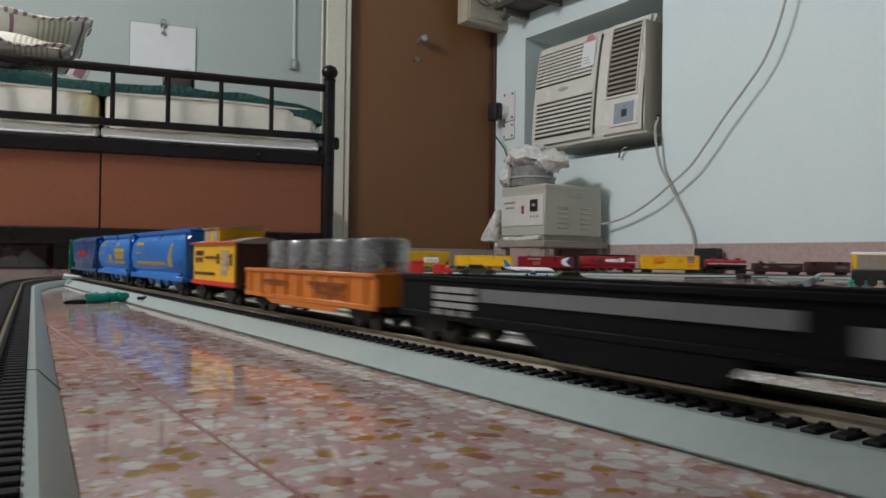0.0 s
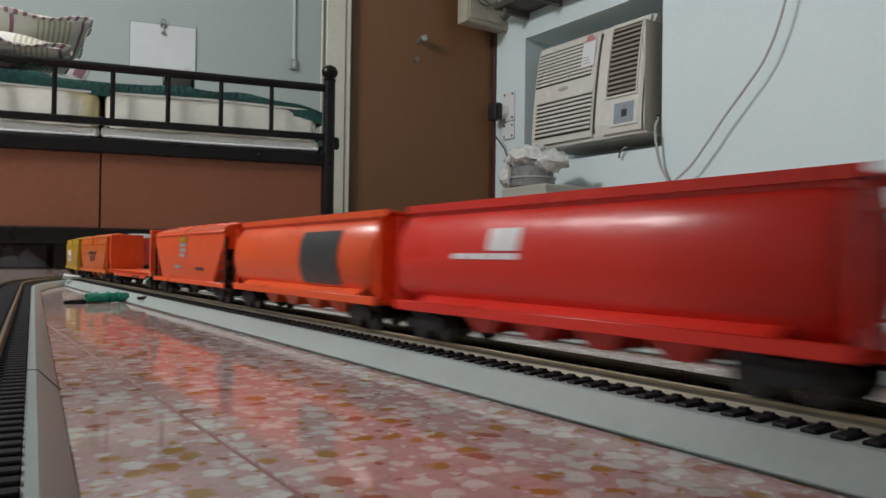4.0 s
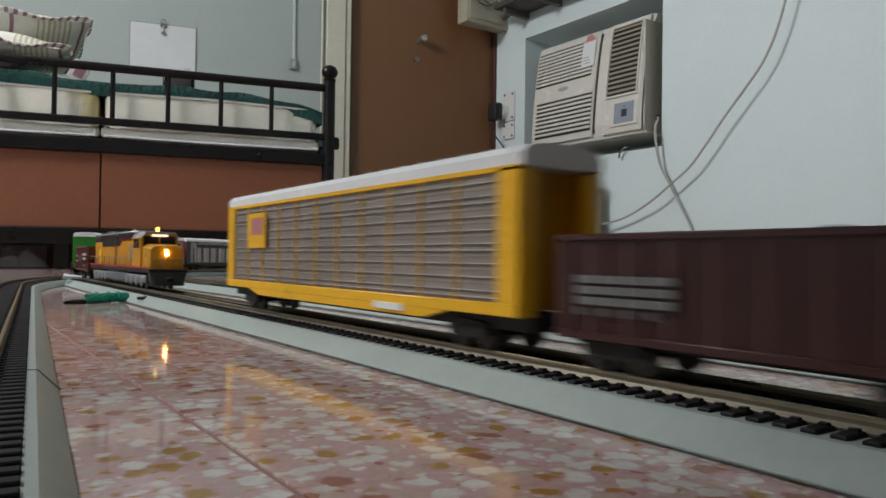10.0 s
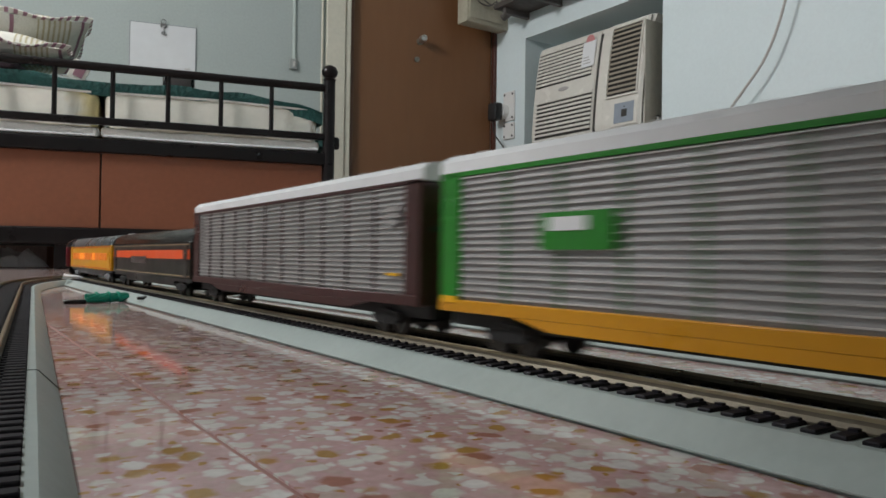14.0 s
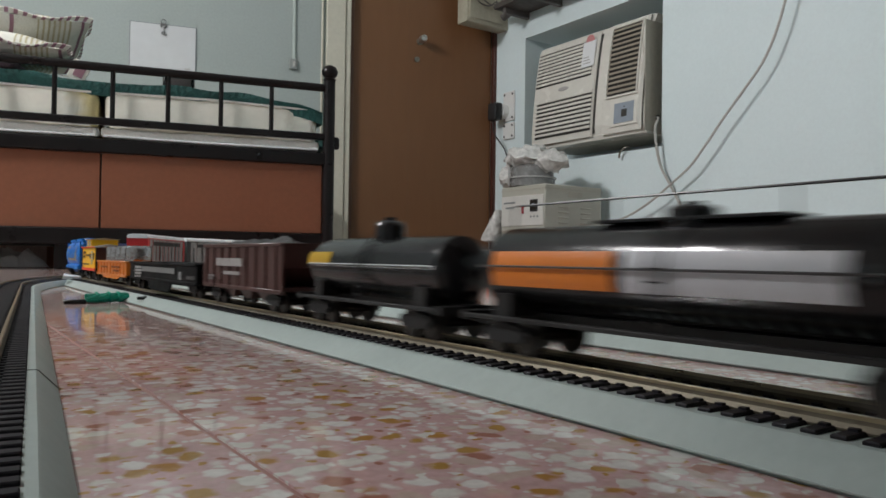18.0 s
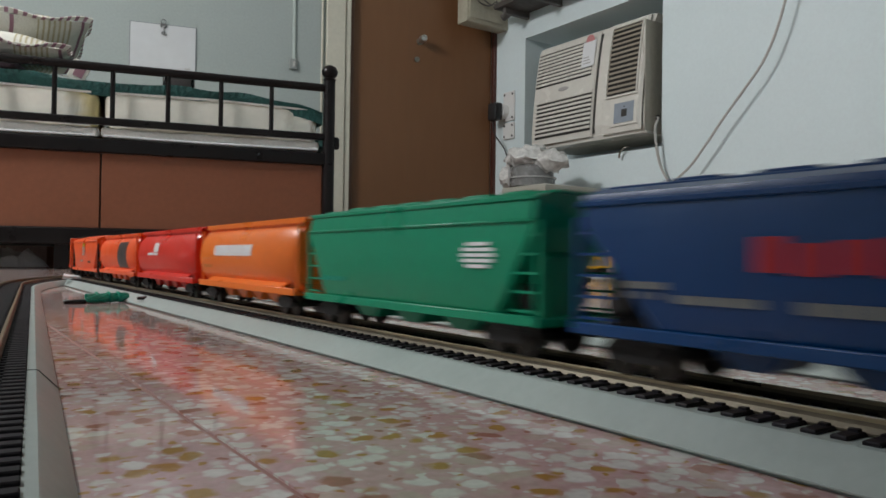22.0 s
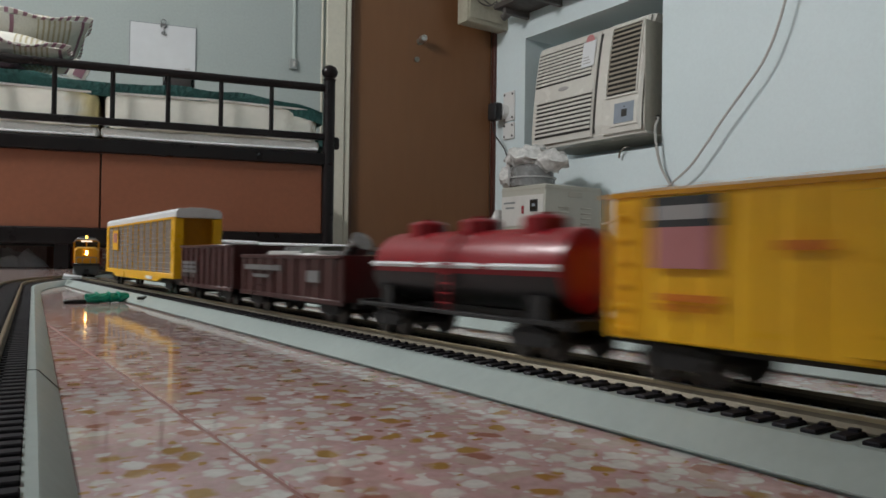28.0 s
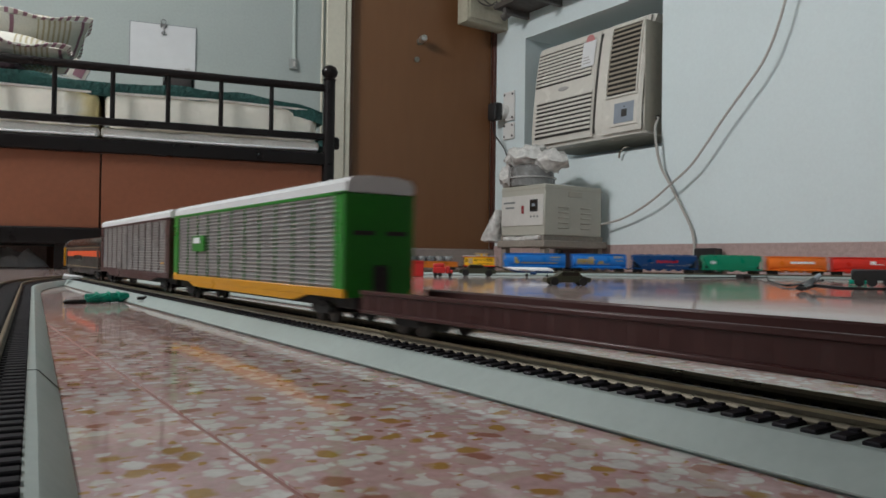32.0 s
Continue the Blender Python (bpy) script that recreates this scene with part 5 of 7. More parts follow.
    ladder(c, 0.077, 0.0120, 0.0400, 0.0172, P["maroon"], 5)
    c, ln = round_hopper("dark red cylindrical hopper with white lettering", 3.053, 3.235, P["maroon"], top=0.0500, roof=P["black"], end_mat=P["black"], bay_mat=TRUCKM)
    wrap(c, -0.050, -0.036, 0.0288, 0.0405, P["white"], 1)
    wrap(c, -0.034, 0.006, 0.0300, 0.0372, P["white"], 5)
    wrap(c, -0.040, 0.004, 0.0282, 0.0296, P["white"], 1)
    wrap(c, -0.084, -0.058, 0.0270, 0.0290, P["white"], 5)
    wrap(c, 0.012, 0.032, 0.0225, 0.0370, P["brown"], 2)
    c, ln = boxcar("yellow boxcar with red lettering and a shield", 3.235, 3.418, P["yellow"], P["amber"], top=0.0475)
    marks(c, 0.0125, 0.0388, 0.036, 0.0042, 0.0192, P["red_orange"], 1, 5)
    marks(c, 0.0125, 0.0304, 0.035, 0.0046, 0.0192, P["red_orange"], 1, 6)
    marks(c, 0.0235, 0.0272, 0.025, 0.0014, 0.0192, P["red_orange"], 1, 5)
    marks(c, -0.0340, 0.0330, 0.012, 0.0030, 0.0186, P["light_orange"], 1, 3)
    marks(c, -0.0660, 0.0180, 0.018, 0.0050, 0.0186, P["light_orange"], 2, 3)
    for s in (-1, 1):
        part("emblem", bx(B(), -0.0675, -0.0495, s * 0.0184 - 0.0003, s * 0.0184 + 0.0003, 0.0285, 0.0387), P["pink"], c, "faded pink shield shape")
        head = part("emblem_head", bx(B(), -0.0685, -0.0485, s * 0.0184 - 0.0003, s * 0.0184 + 0.0003, 0.0387, 0.0462), P["dark_grey"], c, "dark shield head")
        part("emblem_band", bx(B(), -0.0675, -0.0495, s * 0.0186 - 0.0003, s * 0.0186 + 0.0003, 0.0405, 0.0440), P["silver"], head, "pale band")
    c, ln = tank_car("red tank car with three domes over a black base", 3.418, 3.562, P["maroon"], domes=3, z_axis=0.0270, r=0.0140, low_mat=P["black"], dome_h=0.0050)
    marks(c, -0.060, 0.0268, 0.120, 0.0030, 0.0143, P["white"], 1, 3)
    c, ln = open_car("gondola", "brown gondola carrying a silver and olive load", "gondola car", 3.562, 3.714, P["dark_maroon"], 0.0312, low=0.0088, ribs=9)
    ld = B()
    bx(ld, -0.045, 0.028, -0.011, 0.011, 0.0260, 0.0335, 0.002)
    part("load", ld, P["silver"], c, "pale silver crate load")
    cn = B()
    cyl(cn, (0.036, 0, 0.0260), (0.050, 0.002, 0.0385), 0.0048, 14, 0.0058)
    part("canister", cn, SILVERLOAD, c, "tilted silver canister")
    part("olive_load", lumpy(bx(B(), 0.000, 0.026, -0.010, 0.010, 0.026, 0.0355, 0.003), 0.0015, 200), P["olive"], c)
    marks(c, -0.058, 0.0228, 0.055, 0.0040, 0.0182, P["grey"], 1, 12)
    marks(c, -0.044, 0.0186, 0.024, 0.0026, 0.0182, P["grey"], 1, 5)
    marks(c, 0.030, 0.0180, 0.016, 0.0080, 0.0182, P["grey"], 1, 1)
    c, ln = open_car("gondola", "brown ribbed gondola with grey lettering", "gondola car", 3.714, 3.849, P["dark_maroon"], 0.0375, low=0.0088, ribs=9, load=COAL, load_h=0.001)
    marks(c, -0.050, 0.0150, 0.034, 0.0120, 0.0182, P["grey"], 4, 4)
    c, ln = autorack("yellow autorack with grey screens and a white roof", 3.849, 4.145, P["yellow"], material("grey_brown_screen", (0.31, 0.265, 0.225), 0.40, metal=0.2, vary=0.16, scale=30), P["white"], P["yellow"], open_ends=True)
    for s in (-1, 1):
        part("placard", bx(B(), -0.102, -0.075, s * 0.0190 - 0.0003, s * 0.0190 + 0.0003, 0.0350, 0.0548), P["yellow"], c, "yellow side placard")
        part("placard_top", bx(B(), -0.096, -0.078, s * 0.0192 - 0.0003, s * 0.0192 + 0.0003, 0.0425, 0.0520), P["pink"], c)
        part("sill_mark", bx(B(), 0.050, 0.072, s * 0.0190 - 0.0003, s * 0.0190 + 0.0003, 0.0098, 0.0125), P["white"], c)
    locomotive(4.350, 4.668)
    c, ln = open_car("open_hopper", "red-oxide open hopper with white lettering", "hopper car", 4.668, 4.781, P["oxide"], 0.0405, low=0.0105, ribs=8, hopper=True, load=COAL, load_h=0.0015)
    marks(c, 0.011, 0.0284, 0.032, 0.0050, 0.0182, P["silver"], 1, 4)
    marks(c, 0.013, 0.0234, 0.028, 0.0040, 0.0182, P["silver"], 1, 3)
    marks(c, -0.021, 0.0210, 0.030, 0.0092, 0.0182, P["dark_grey"], 1, 1)
    marks(c, -0.040, 0.0272, 0.017, 0.0026, 0.0182, P["silver"], 1, 3)
    marks(c, -0.040, 0.0208, 0.017, 0.0026, 0.0182, P["silver"], 1, 3)
    marks(c, 0.022, 0.0140, 0.016, 0.0044, 0.0182, P["grey"], 3, 1)
    # long low flat
    c, ln = begin("flatcar", "long empty dark red-brown flatcar", "flatcar", 4.781, 5.054)
    dk = bx(B(), -ln / 2 + 0.002, ln / 2 - 0.002, -0.0160, 0.0160, 0.0100, 0.0124, 0.0003)
    part("deck", dk, P["dark_maroon"], c)
    for s in (-1, 1):
        sd = bx(B(), -ln / 2 + 0.002, ln / 2 - 0.002, s * 0.0165 - 0.0008, s * 0.0165 + 0.0008, 0.0068, 0.0158, 0.0003)
        bx(sd, -ln / 2 + 0.002, ln / 2 - 0.002, s * 0.0172 - 0.0010, s * 0.0172 + 0.0010, 0.0144, 0.0162, 0.0004)
        bx(sd, -ln / 2 + 0.002, ln / 2 - 0.002, s * 0.0172 - 0.0010, s * 0.0172 + 0.0010, 0.0064, 0.0080, 0.0004)
        islands("side_channel", sd, P["dark_maroon"], c)
    pk = B()
    for i in range(24):
        for s in (-1, 1):
            x = -ln / 2 + 0.012 + (ln - 0.024) * i / 23
            bx(pk, x - 0.0008, x + 0.0008, s * 0.0174 - 0.0006, s * 0.0174 + 0.0006, 0.0080, 0.0144)
    islands("stake_pocket", pk, P["dark_maroon"], c)
    running_gear(c, ln, inset=0.034)
    c, ln = autorack("autorack with green ends, silver screens and white roof", 5.054, 5.359, P["bright_green"], PANELMETAL, P["white"], P["amber"])
    for s in (-1, 1):
        part("emblem", bx(B(), -0.092, -0.063, s * 0.0192 - 0.0003, s * 0.0192 + 0.0003, 0.0332, 0.0442), P["bright_green"], c, "green emblem panel")
        part("emblem_bar", bx(B(), -0.088, -0.073, s * 0.0195 - 0.0003, s * 0.0195 + 0.0003, 0.0388, 0.0428), P["white"], c)
        part("end_mark", bx(B(), -0.1430, -0.1345, s * 0.0188 - 0.0003, s * 0.0188 + 0.0003, 0.0150, 0.0172), P["yellow"], c)
    c, ln = autorack("autorack with brown ends, silver screens and white roof", 5.359, 5.673, P["dark_maroon"], PANELMETAL, P["white"], P["dark_maroon"])
    marks(c, 0.1255, 0.0435, 0.0105, 0.0080, 0.0190, P["silver"], 3, 1)
    marks(c, 0.1255, 0.0232, 0.0105, 0.0016, 0.0190, P["yellow"], 1, 1)
    dkg = paint("dark_olive_model_paint", (0.013, 0.013, 0.009))
    c, ln = coach("dark olive and orange passenger coach", 5.673, 5.975, dkg, paint("gloss_olive_black_roof", (0.014, 0.014, 0.012), 0.25), P["black"], P["red_orange"], stripe=(0.0275, 0.0345), window_mat=WINDOWDARK, has_windows=False)
    for s in (-1, 1):
        part("window_band", bx(B(), -0.055, 0.005, s * 0.0172 - 0.0003, s * 0.0172 + 0.0003, 0.0230, 0.0290), WINDOWDARK, c, "row of dark windows")
    c, ln = coach("yellow passenger coach with warmly lit windows", 5.975, 6.283, paint("coach_yellow_paint", (0.74, 0.345, 0.006)), paint("slate_grey_roof", (0.085, 0.095, 0.10), 0.35), P["dark_grey"], None, lit=True, window_mat=WINDOWLIT)
    c, ln = coach("dark red passenger coach with a dark rounded roof", 6.285, 6.577, paint("coach_crimson_paint", (0.21, 0.007, 0.017)), paint("gloss_dark_roof", (0.035, 0.035, 0.037), 0.22), P["black"], None, window_mat=WINDOWDARK, has_windows=False)
    for s in (-1, 1):
        for k in range(6):
            part("window", bx(B(), -0.032 + 0.0138 * k, -0.0205 + 0.0138 * k, s * 0.0170 - 0.0003, s * 0.0170 + 0.0003, 0.0172, 0.0262, 0.0002), WINDOWDARK, c)
        part("window_band", bx(B(), -0.0345, 0.051, s * 0.0168 - 0.0003, s * 0.0168 + 0.0003, 0.0166, 0.0268), P["dark_maroon"], c, "dark window band")
        part("baggage_door", bx(B(), -0.103, -0.083, s * 0.0169 - 0.0003, s * 0.0169 + 0.0003, 0.0160, 0.0260), P["dark_maroon"], c, "dark door panel")
        for x in (0.070, 0.094):
            part("small_window", bx(B(), x, x + 0.008, s * 0.0170 - 0.0003, s * 0.0170 + 0.0003, 0.0270, 0.0312), WINDOWDARK, c)
        # no lamp: a short red reflection made as a strip that always glows
        part("red_glint_strip", bx(B(), 0.1085, 0.116, s * 0.0170 - 0.0003, s * 0.0170 + 0.0003, 0.0290, 0.0305), REDGLINT, c, "glowing strip in place of a brief red reflection")
        fl = B()
        for k in range(3):
            bx(fl, -ln / 2 + 0.030, ln / 2 - 0.030, s * 0.0169 - 0.0003, s * 0.0169 + 0.0003, 0.0165 + 0.0018 * k, 0.0170 + 0.0018 * k)
        islands("fluting", fl, P["maroon"], c)
    c, ln = tank_car("black tank car with orange and white bands", 6.577, 6.757, paint("gloss_black_band_tank", (0.009, 0.009, 0.010), 0.22), domes=1, z_axis=0.0270, r=0.0142, dome_h=0.0050)
    for a, b, m_ in ((-0.069, -0.016, P["light_orange"]), (-0.012, 0.048, paint("worn_white_lettering", (0.62, 0.63, 0.66), 0.3))):
        rows = [[(x, 0.0145 * math.cos(t), 0.0270 + 0.0145 * math.sin(t)) for t in [radians(-22 + 46 * k / 8) for k in range(9)]] for x in (a, b)]
        part("band", loft(B(), rows, closed=False, cap=False), m_, c)
        rows = [[(x, -0.0145 * math.cos(t), 0.0270 + 0.0145 * math.sin(t)) for t in [radians(-22 + 46 * k / 8) for k in range(9)]] for x in (a, b)]
        part("band", loft(B(), rows, closed=False, cap=False), m_, c)
    rl = tube(B(), [(-ln / 2 + 0.010, 0, 0.0490), (ln / 2 - 0.010, 0, 0.0490)], 0.0004, 5)
    for x in (-ln / 2 + 0.010, -ln / 6, ln / 6, ln / 2 - 0.010):
        tube(rl, [(x, 0, 0.0380), (x, 0, 0.0490)], 0.0004, 5)
    part("top_railing", rl, P["dark_grey"], c, "thin railing along the tank top")
    part("top_walk", bx(B(), -0.030, 0.030, -0.0065, 0.0065, 0.0412, 0.0422, 0.0002), P["black"], c)
    c, ln = tank_car("glossy black single-dome tank car", 6.757, 6.900, paint("gloss_black_tank", (0.014, 0.014, 0.016), 0.2), domes=1, z_axis=0.0258, r=0.0138, dome_h=0.0085)
    for s in (-1, 1):
        rows = [[(x, s * 0.0141 * math.cos(t), 0.0258 + 0.0141 * math.sin(t)) for t in [radians(5 + 25 * k / 5) for k in range(6)]] for x in (-0.058, -0.034)]
        part("band", loft(B(), rows, closed=False, cap=False), P["ochre"], c, "dull yellow lettering patch")
        rows = [[(x, s * 0.0142 * math.cos(t), 0.0258 + 0.0142 * math.sin(t)) for t in (radians(1), radians(4), radians(7))] for x in (-0.056, 0.056)]
        part("white_line", loft(B(), rows, closed=False, cap=False), P["white"], c, "thin white waist line")
    c, ln = open_car("open_hopper", "brown open hopper heaped with coal", "hopper car", 6.905, 7.062, P["brown"], 0.0376, low=0.0105, ribs=9, hopper=True, load=COAL, load_h=0.0050)
    marks(c, -0.0392, 0.0240, 0.050, 0.0070, 0.0182, P["silver"], 1, 8)
    marks(c, -0.0245, 0.0187, 0.031, 0.0030, 0.0182, P["silver"], 1, 5)
    marks(c, -0.0560, 0.0148, 0.014, 0.0036, 0.0182, P["grey"], 2, 2)
    c, ln = open_car("gondola", "long black gondola with white lettering", "gondola car", 7.063, 7.301, SOOTBLACK, 0.0240, low=0.0090, ribs=0)
    for s in (-1, 1):
        part("belly_plate", loft(B(), [[(x, s * 0.0160, z0), (x, s * 0.0172, z0), (x, s * 0.0172, 0.0084), (x, s * 0.0160, 0.0084)] for x, z0 in ((-0.040, 0.0080), (-0.028, 0.0008), (0.034, 0.0008), (0.042, 0.0080))]), SOOTBLACK, c, "deep black belly plate under the side")
    marks(c, -0.0585, 0.0158, 0.112, 0.0062, 0.0176, P["grey"], 1, 15)
    marks(c, -0.0860, 0.0100, 0.025, 0.0110, 0.0176, P["silver"], 4, 3)
    marks(c, 0.0650, 0.0118, 0.009, 0.0085, 0.0176, P["grey"], 1, 1)
    marks(c, 0.086, 0.0125, 0.022, 0.0040, 0.0176, P["dark_grey"], 1, 4)


build_train()

# metres gone by at every second second
GONE = (-0.0025, 0.7065, 1.4382, 2.1833, 2.9333, 3.6803, 4.4131, 5.1327, 5.8365, 6.5415, 7.2686, 8.0195, 8.781, 9.5525, 10.3163, 11.0717, 11.811)


def gone(t):
    k = min(int(t / 2), len(GONE) - 2)
    u = t / 2 - k
    g = lambda i: GONE[i] if 0 <= i < len(GONE) else (2 * GONE[0] - GONE[1] if i < 0 else 2 * GONE[-1] - GONE[-2])
    a, b, c, d = g(k - 1), g(k), g(k + 1), g(k + 2)
    return 0.5 * (2 * b + (c - a) * u + (2 * a - 5 * b + 4 * c - d) * u * u + (3 * b - a - 3 * c + d) * u ** 3)


def car_pose(front, rear, t):
    mid, q = (front + rear) / 2 - gone(t), (rear - front) * 0.36
    xa, ya, _ = on_loop(mid - q)
    xb, yb, _ = on_loop(mid + q)
    return Matrix.Translation(((xa + xb) / 2, (ya + yb) / 2, CAR_BASE)) @ Matrix.Rotation(math.atan2(ya - yb, xa - xb), 4, "Z")


def motions():
    for ob, front, rear in TRAIN:
        walk(ob, [(k / 5, car_pose(front, rear, k / 5)) for k in range(161)])

# ---- bed ----
BEDM = Matrix.Translation((0.538, 2.237, 0)) @ Matrix.Rotation(-SKEW, 4, "Z")   # local x along the front, local y to the wall
BL, BR, BD = -1.05, 0.482, 1.16

bed = thing("metal_bed", BEDM, "black tubular steel bed with red-brown side panels", "bed")
for x in (BL, BR):
    for y in (0.0, BD):
        part("post", cyl(B(), (x, y, 0.0), (x, y, 0.600), 0.0185, 20), BLACKMETAL, bed)
        fin = B()
        rings = [[(x + q * math.cos(a * math.tau / 20), y + q * math.sin(a * math.tau / 20), z) for a in range(20)] for q, z in ((0.018, 0.600), (0.021, 0.605), (0.016, 0.611), (0.024, 0.620), (0.026, 0.631), (0.020, 0.644), (0.007, 0.651))]
        part("finial", loft(fin, rings), BLACKMETAL, bed, "black ball finial")
for y in (0.0, BD):
    part("top_rail", tube(B(), [(BL + 0.01, y, 0.578), (BR - 0.01, y, 0.578)], 0.0125, 14), BLACKMETAL, bed)
    part("lower_rail", bx(B(), BL + 0.01, BR - 0.01, y - 0.010, y + 0.010, 0.412, 0.433, 0.004), BLACKMETAL, bed)
    for k in range(12):
        x = 0.303 - 0.149 * k
        part("bar", cyl(B(), (x, y, 0.425), (x, y, 0.575), 0.0068, 12), BLACKMETAL, bed)
part("front_beam", bx(B(), BL, BR, -0.012, 0.020, 0.332, 0.372, 0.004), BLACKMETAL, bed)
part("front_beam", bx(B(), BL, BR, -0.010, 0.020, 0.070, 0.118, 0.004), BLACKMETAL, bed)
part("side_beam", bx(B(), BR - 0.02, BR + 0.012, 0.0, BD, 0.332, 0.372, 0.004), BLACKMETAL, bed)
part("side_beam", bx(B(), BL - 0.012, BL + 0.02, 0.0, BD, 0.332, 0.372, 0.004), BLACKMETAL, bed)
part("slat_base", bx(B(), BL + 0.01, BR - 0.01, 0.02, BD, 0.352, 0.376), PANEL, bed)
part("front_panel", bx(B(), BL + 0.02, -0.174, 0.004, 0.016, 0.118, 0.332, 0.001), PANEL, bed, "red-brown laminated panel")
part("front_panel", bx(B(), -0.169, BR - 0.020, 0.001, 0.013, 0.118, 0.334, 0.001), PANEL, bed, "red-brown laminated panel")
part("seam_strip", bx(B(), -0.190, -0.155, 0.017, 0.023, 0.112, 0.340), BLACKMETAL, bed)
part("side_panel", bx(B(), BR - 0.014, BR - 0.002, 0.02, BD, 0.118, 0.332, 0.001), PANEL, bed)
part("box_floor", bx(B(), BL + 0.02, BR - 0.02, 0.02, BD, 0.075, 0.090), BLACKMETAL, bed)
for x in (-0.268, 0.20):
    part("leg", bx(B(), x - 0.019, x + 0.019, 0.0, 0.04, 0.0, 0.072, 0.002), BLACKMETAL, bed)
part("bracket", bx(B(), BR + 0.012, BR + 0.034, -0.008, 0.010, 0.385, 0.425, 0.006), BLACKMETAL, bed)


def cushion(x0, x1, y0, y1, z0, z1, r, amp, seed):
    bm = bx(B(), x0, x1, y0, y1, z0, z1, r, 4)
    bmesh.ops.subdivide_edges(bm, edges=[e for e in bm.edges if e.calc_length() > 0.05], cuts=6, use_grid_fill=True)
    return lumpy(bm, amp, 9, seed)


def stained(m, at, width, colour):
    """A copy of a material with one yellowed patch, `width` metres wide, round local x = at."""
    m = m.copy()
    m.name = "yellow_stained_mattress_in_plastic"
    nt = m.node_tree
    bsdf = nt.nodes["Principled BSDF"]
    old = bsdf.inputs["Base Color"].links[0].from_socket
    tc = nt.nodes.new("ShaderNodeTexCoord")
    sep = nt.nodes.new("ShaderNodeSeparateXYZ")
    nt.links.new(tc.outputs["Object"], sep.inputs[0])
    wob = nt.nodes.new("ShaderNodeTexNoise")
    wob.inputs["Scale"].default_value = 14
    nt.links.new(tc.outputs["Object"], wob.inputs["Vector"])
    add = nt.nodes.new("ShaderNodeMath")
    add.operation, add.inputs[1].default_value = "MULTIPLY_ADD", 0.08
    nt.links.new(wob.outputs["Fac"], add.inputs[0])
    nt.links.new(sep.outputs["X"], add.inputs[2])
    rng = nt.nodes.new("ShaderNodeMapRange")
    rng.interpolation_type = "SMOOTHSTEP"
    rng.inputs["From Min"].default_value, rng.inputs["From Max"].default_value = at + 0.04 - width / 2, at + 0.04
    rng.inputs["To Max"].default_value = 0.8
    nt.links.new(add.outputs[0], rng.inputs["Value"])
    mx = nt.nodes.new("ShaderNodeMixRGB")
    mx.inputs[2].default_value = (*colour, 1)
    nt.links.new(rng.outputs[0], mx.inputs[0])
    nt.links.new(old, mx.inputs[1])
    nt.links.new(mx.outputs[0], bsdf.inputs["Base Color"])
    return m


STAINED = stained(MATTRESS, -0.215, 0.09, (0.66, 0.52, 0.17))
for x0, x1, seed, shell in ((BL + 0.03, -0.183, 1.0, STAINED), (-0.170, BR - 0.030, 4.0, MATTRESS)):
    mt = thing("mattress", BEDM, "cream mattress still wrapped in clear plastic", "mattress", "mattresses on the bed")
    part("core", cushion(x0, x1, 0.026, BD - 0.03, 0.409, 0.520, 0.028, 0.008, seed), shell, mt)
    pp = B()
    for zz in (0.417, 0.512):
        tube(pp, [(x0 + 0.02, 0.030, zz), ((x0 + x1) / 2, 0.024, zz + 0.003), (x1 - 0.02, 0.030, zz - 0.002)], 0.0035, 8)
    part("piping", pp, SHEET, mt, "pale corded edge")
    us = thing("foam_pad", BEDM, "thin white foam pad under the mattress", "mattress pad", "pads on the bed")
    part("pad", cushion(x0 - 0.004, x1 + 0.004, 0.006, BD - 0.04, 0.377, 0.4075, 0.010, 0.006, seed + 9), SHEET, us)
    part("piping", tube(B(), [(x0 + 0.004, 0.004, 0.382), ((x0 + x1) / 2, 0.002, 0.3795), (x1 - 0.004, 0.004, 0.382)], 0.0042, 8), PAPER, us, "white corded edge")

cover = B()
nx, ny = 40, 10
grid = []
for i in range(nx + 1):
    row = []
    for j in range(ny + 1):
        x = BL + 0.03 + (BR - BL - 0.045) * i / nx
        y = 0.034 + 0.50 * j / ny + 0.02 * noise.noise(Vector((x * 6, 2, 0)))
        fall = 0.040 * max(0.0, (x - 0.22) / 0.25) ** 1.3
        z = 0.546 + 0.014 * noise.noise(Vector((x * 9, y * 7, 3))) + 0.010 * j / ny + 0.022 * max(0.0, -0.2 - x) / 0.4 - fall
        row.append(cover.verts.new((x, y, z)))
    grid.append(row)
for i in range(nx):
    for j in range(ny):
        cover.faces.new((grid[i][j], grid[i + 1][j], grid[i + 1][j + 1], grid[i][j + 1]))
ext = bmesh.ops.extrude_face_region(cover, geom=cover.faces[:])
for v in [g for g in ext["geom"] if isinstance(g, bmesh.types.BMVert)]:
    v.co.z -= 0.040
fold = lumpy(cushion(-0.520, -0.392, 0.028, 0.20, 0.556, 0.592, 0.012, 0.006, 7.0), 0.005, 20)
fc = thing("folded_cloth", BEDM, "dark violet folded cloth lying on the green blanket", "cloth")
part("cloth", fold, material("dark_violet_cloth", (0.040, 0.026, 0.034), 0.9, vary=0.3, scale=20, bump=0.4), fc)
bl = thing("blanket", BEDM, "crumpled dark green blanket spread over the mattresses", "blanket")
part("cloth", cover, GREENCLOTH, bl)
corner = lumpy(cushion(0.452, 0.515, 0.03, 0.12, 0.392, 0.450, 0.02, 0.01, 3.0), 0.008, 30)
part("hanging_corner", corner, GREENCLOTH, bl)


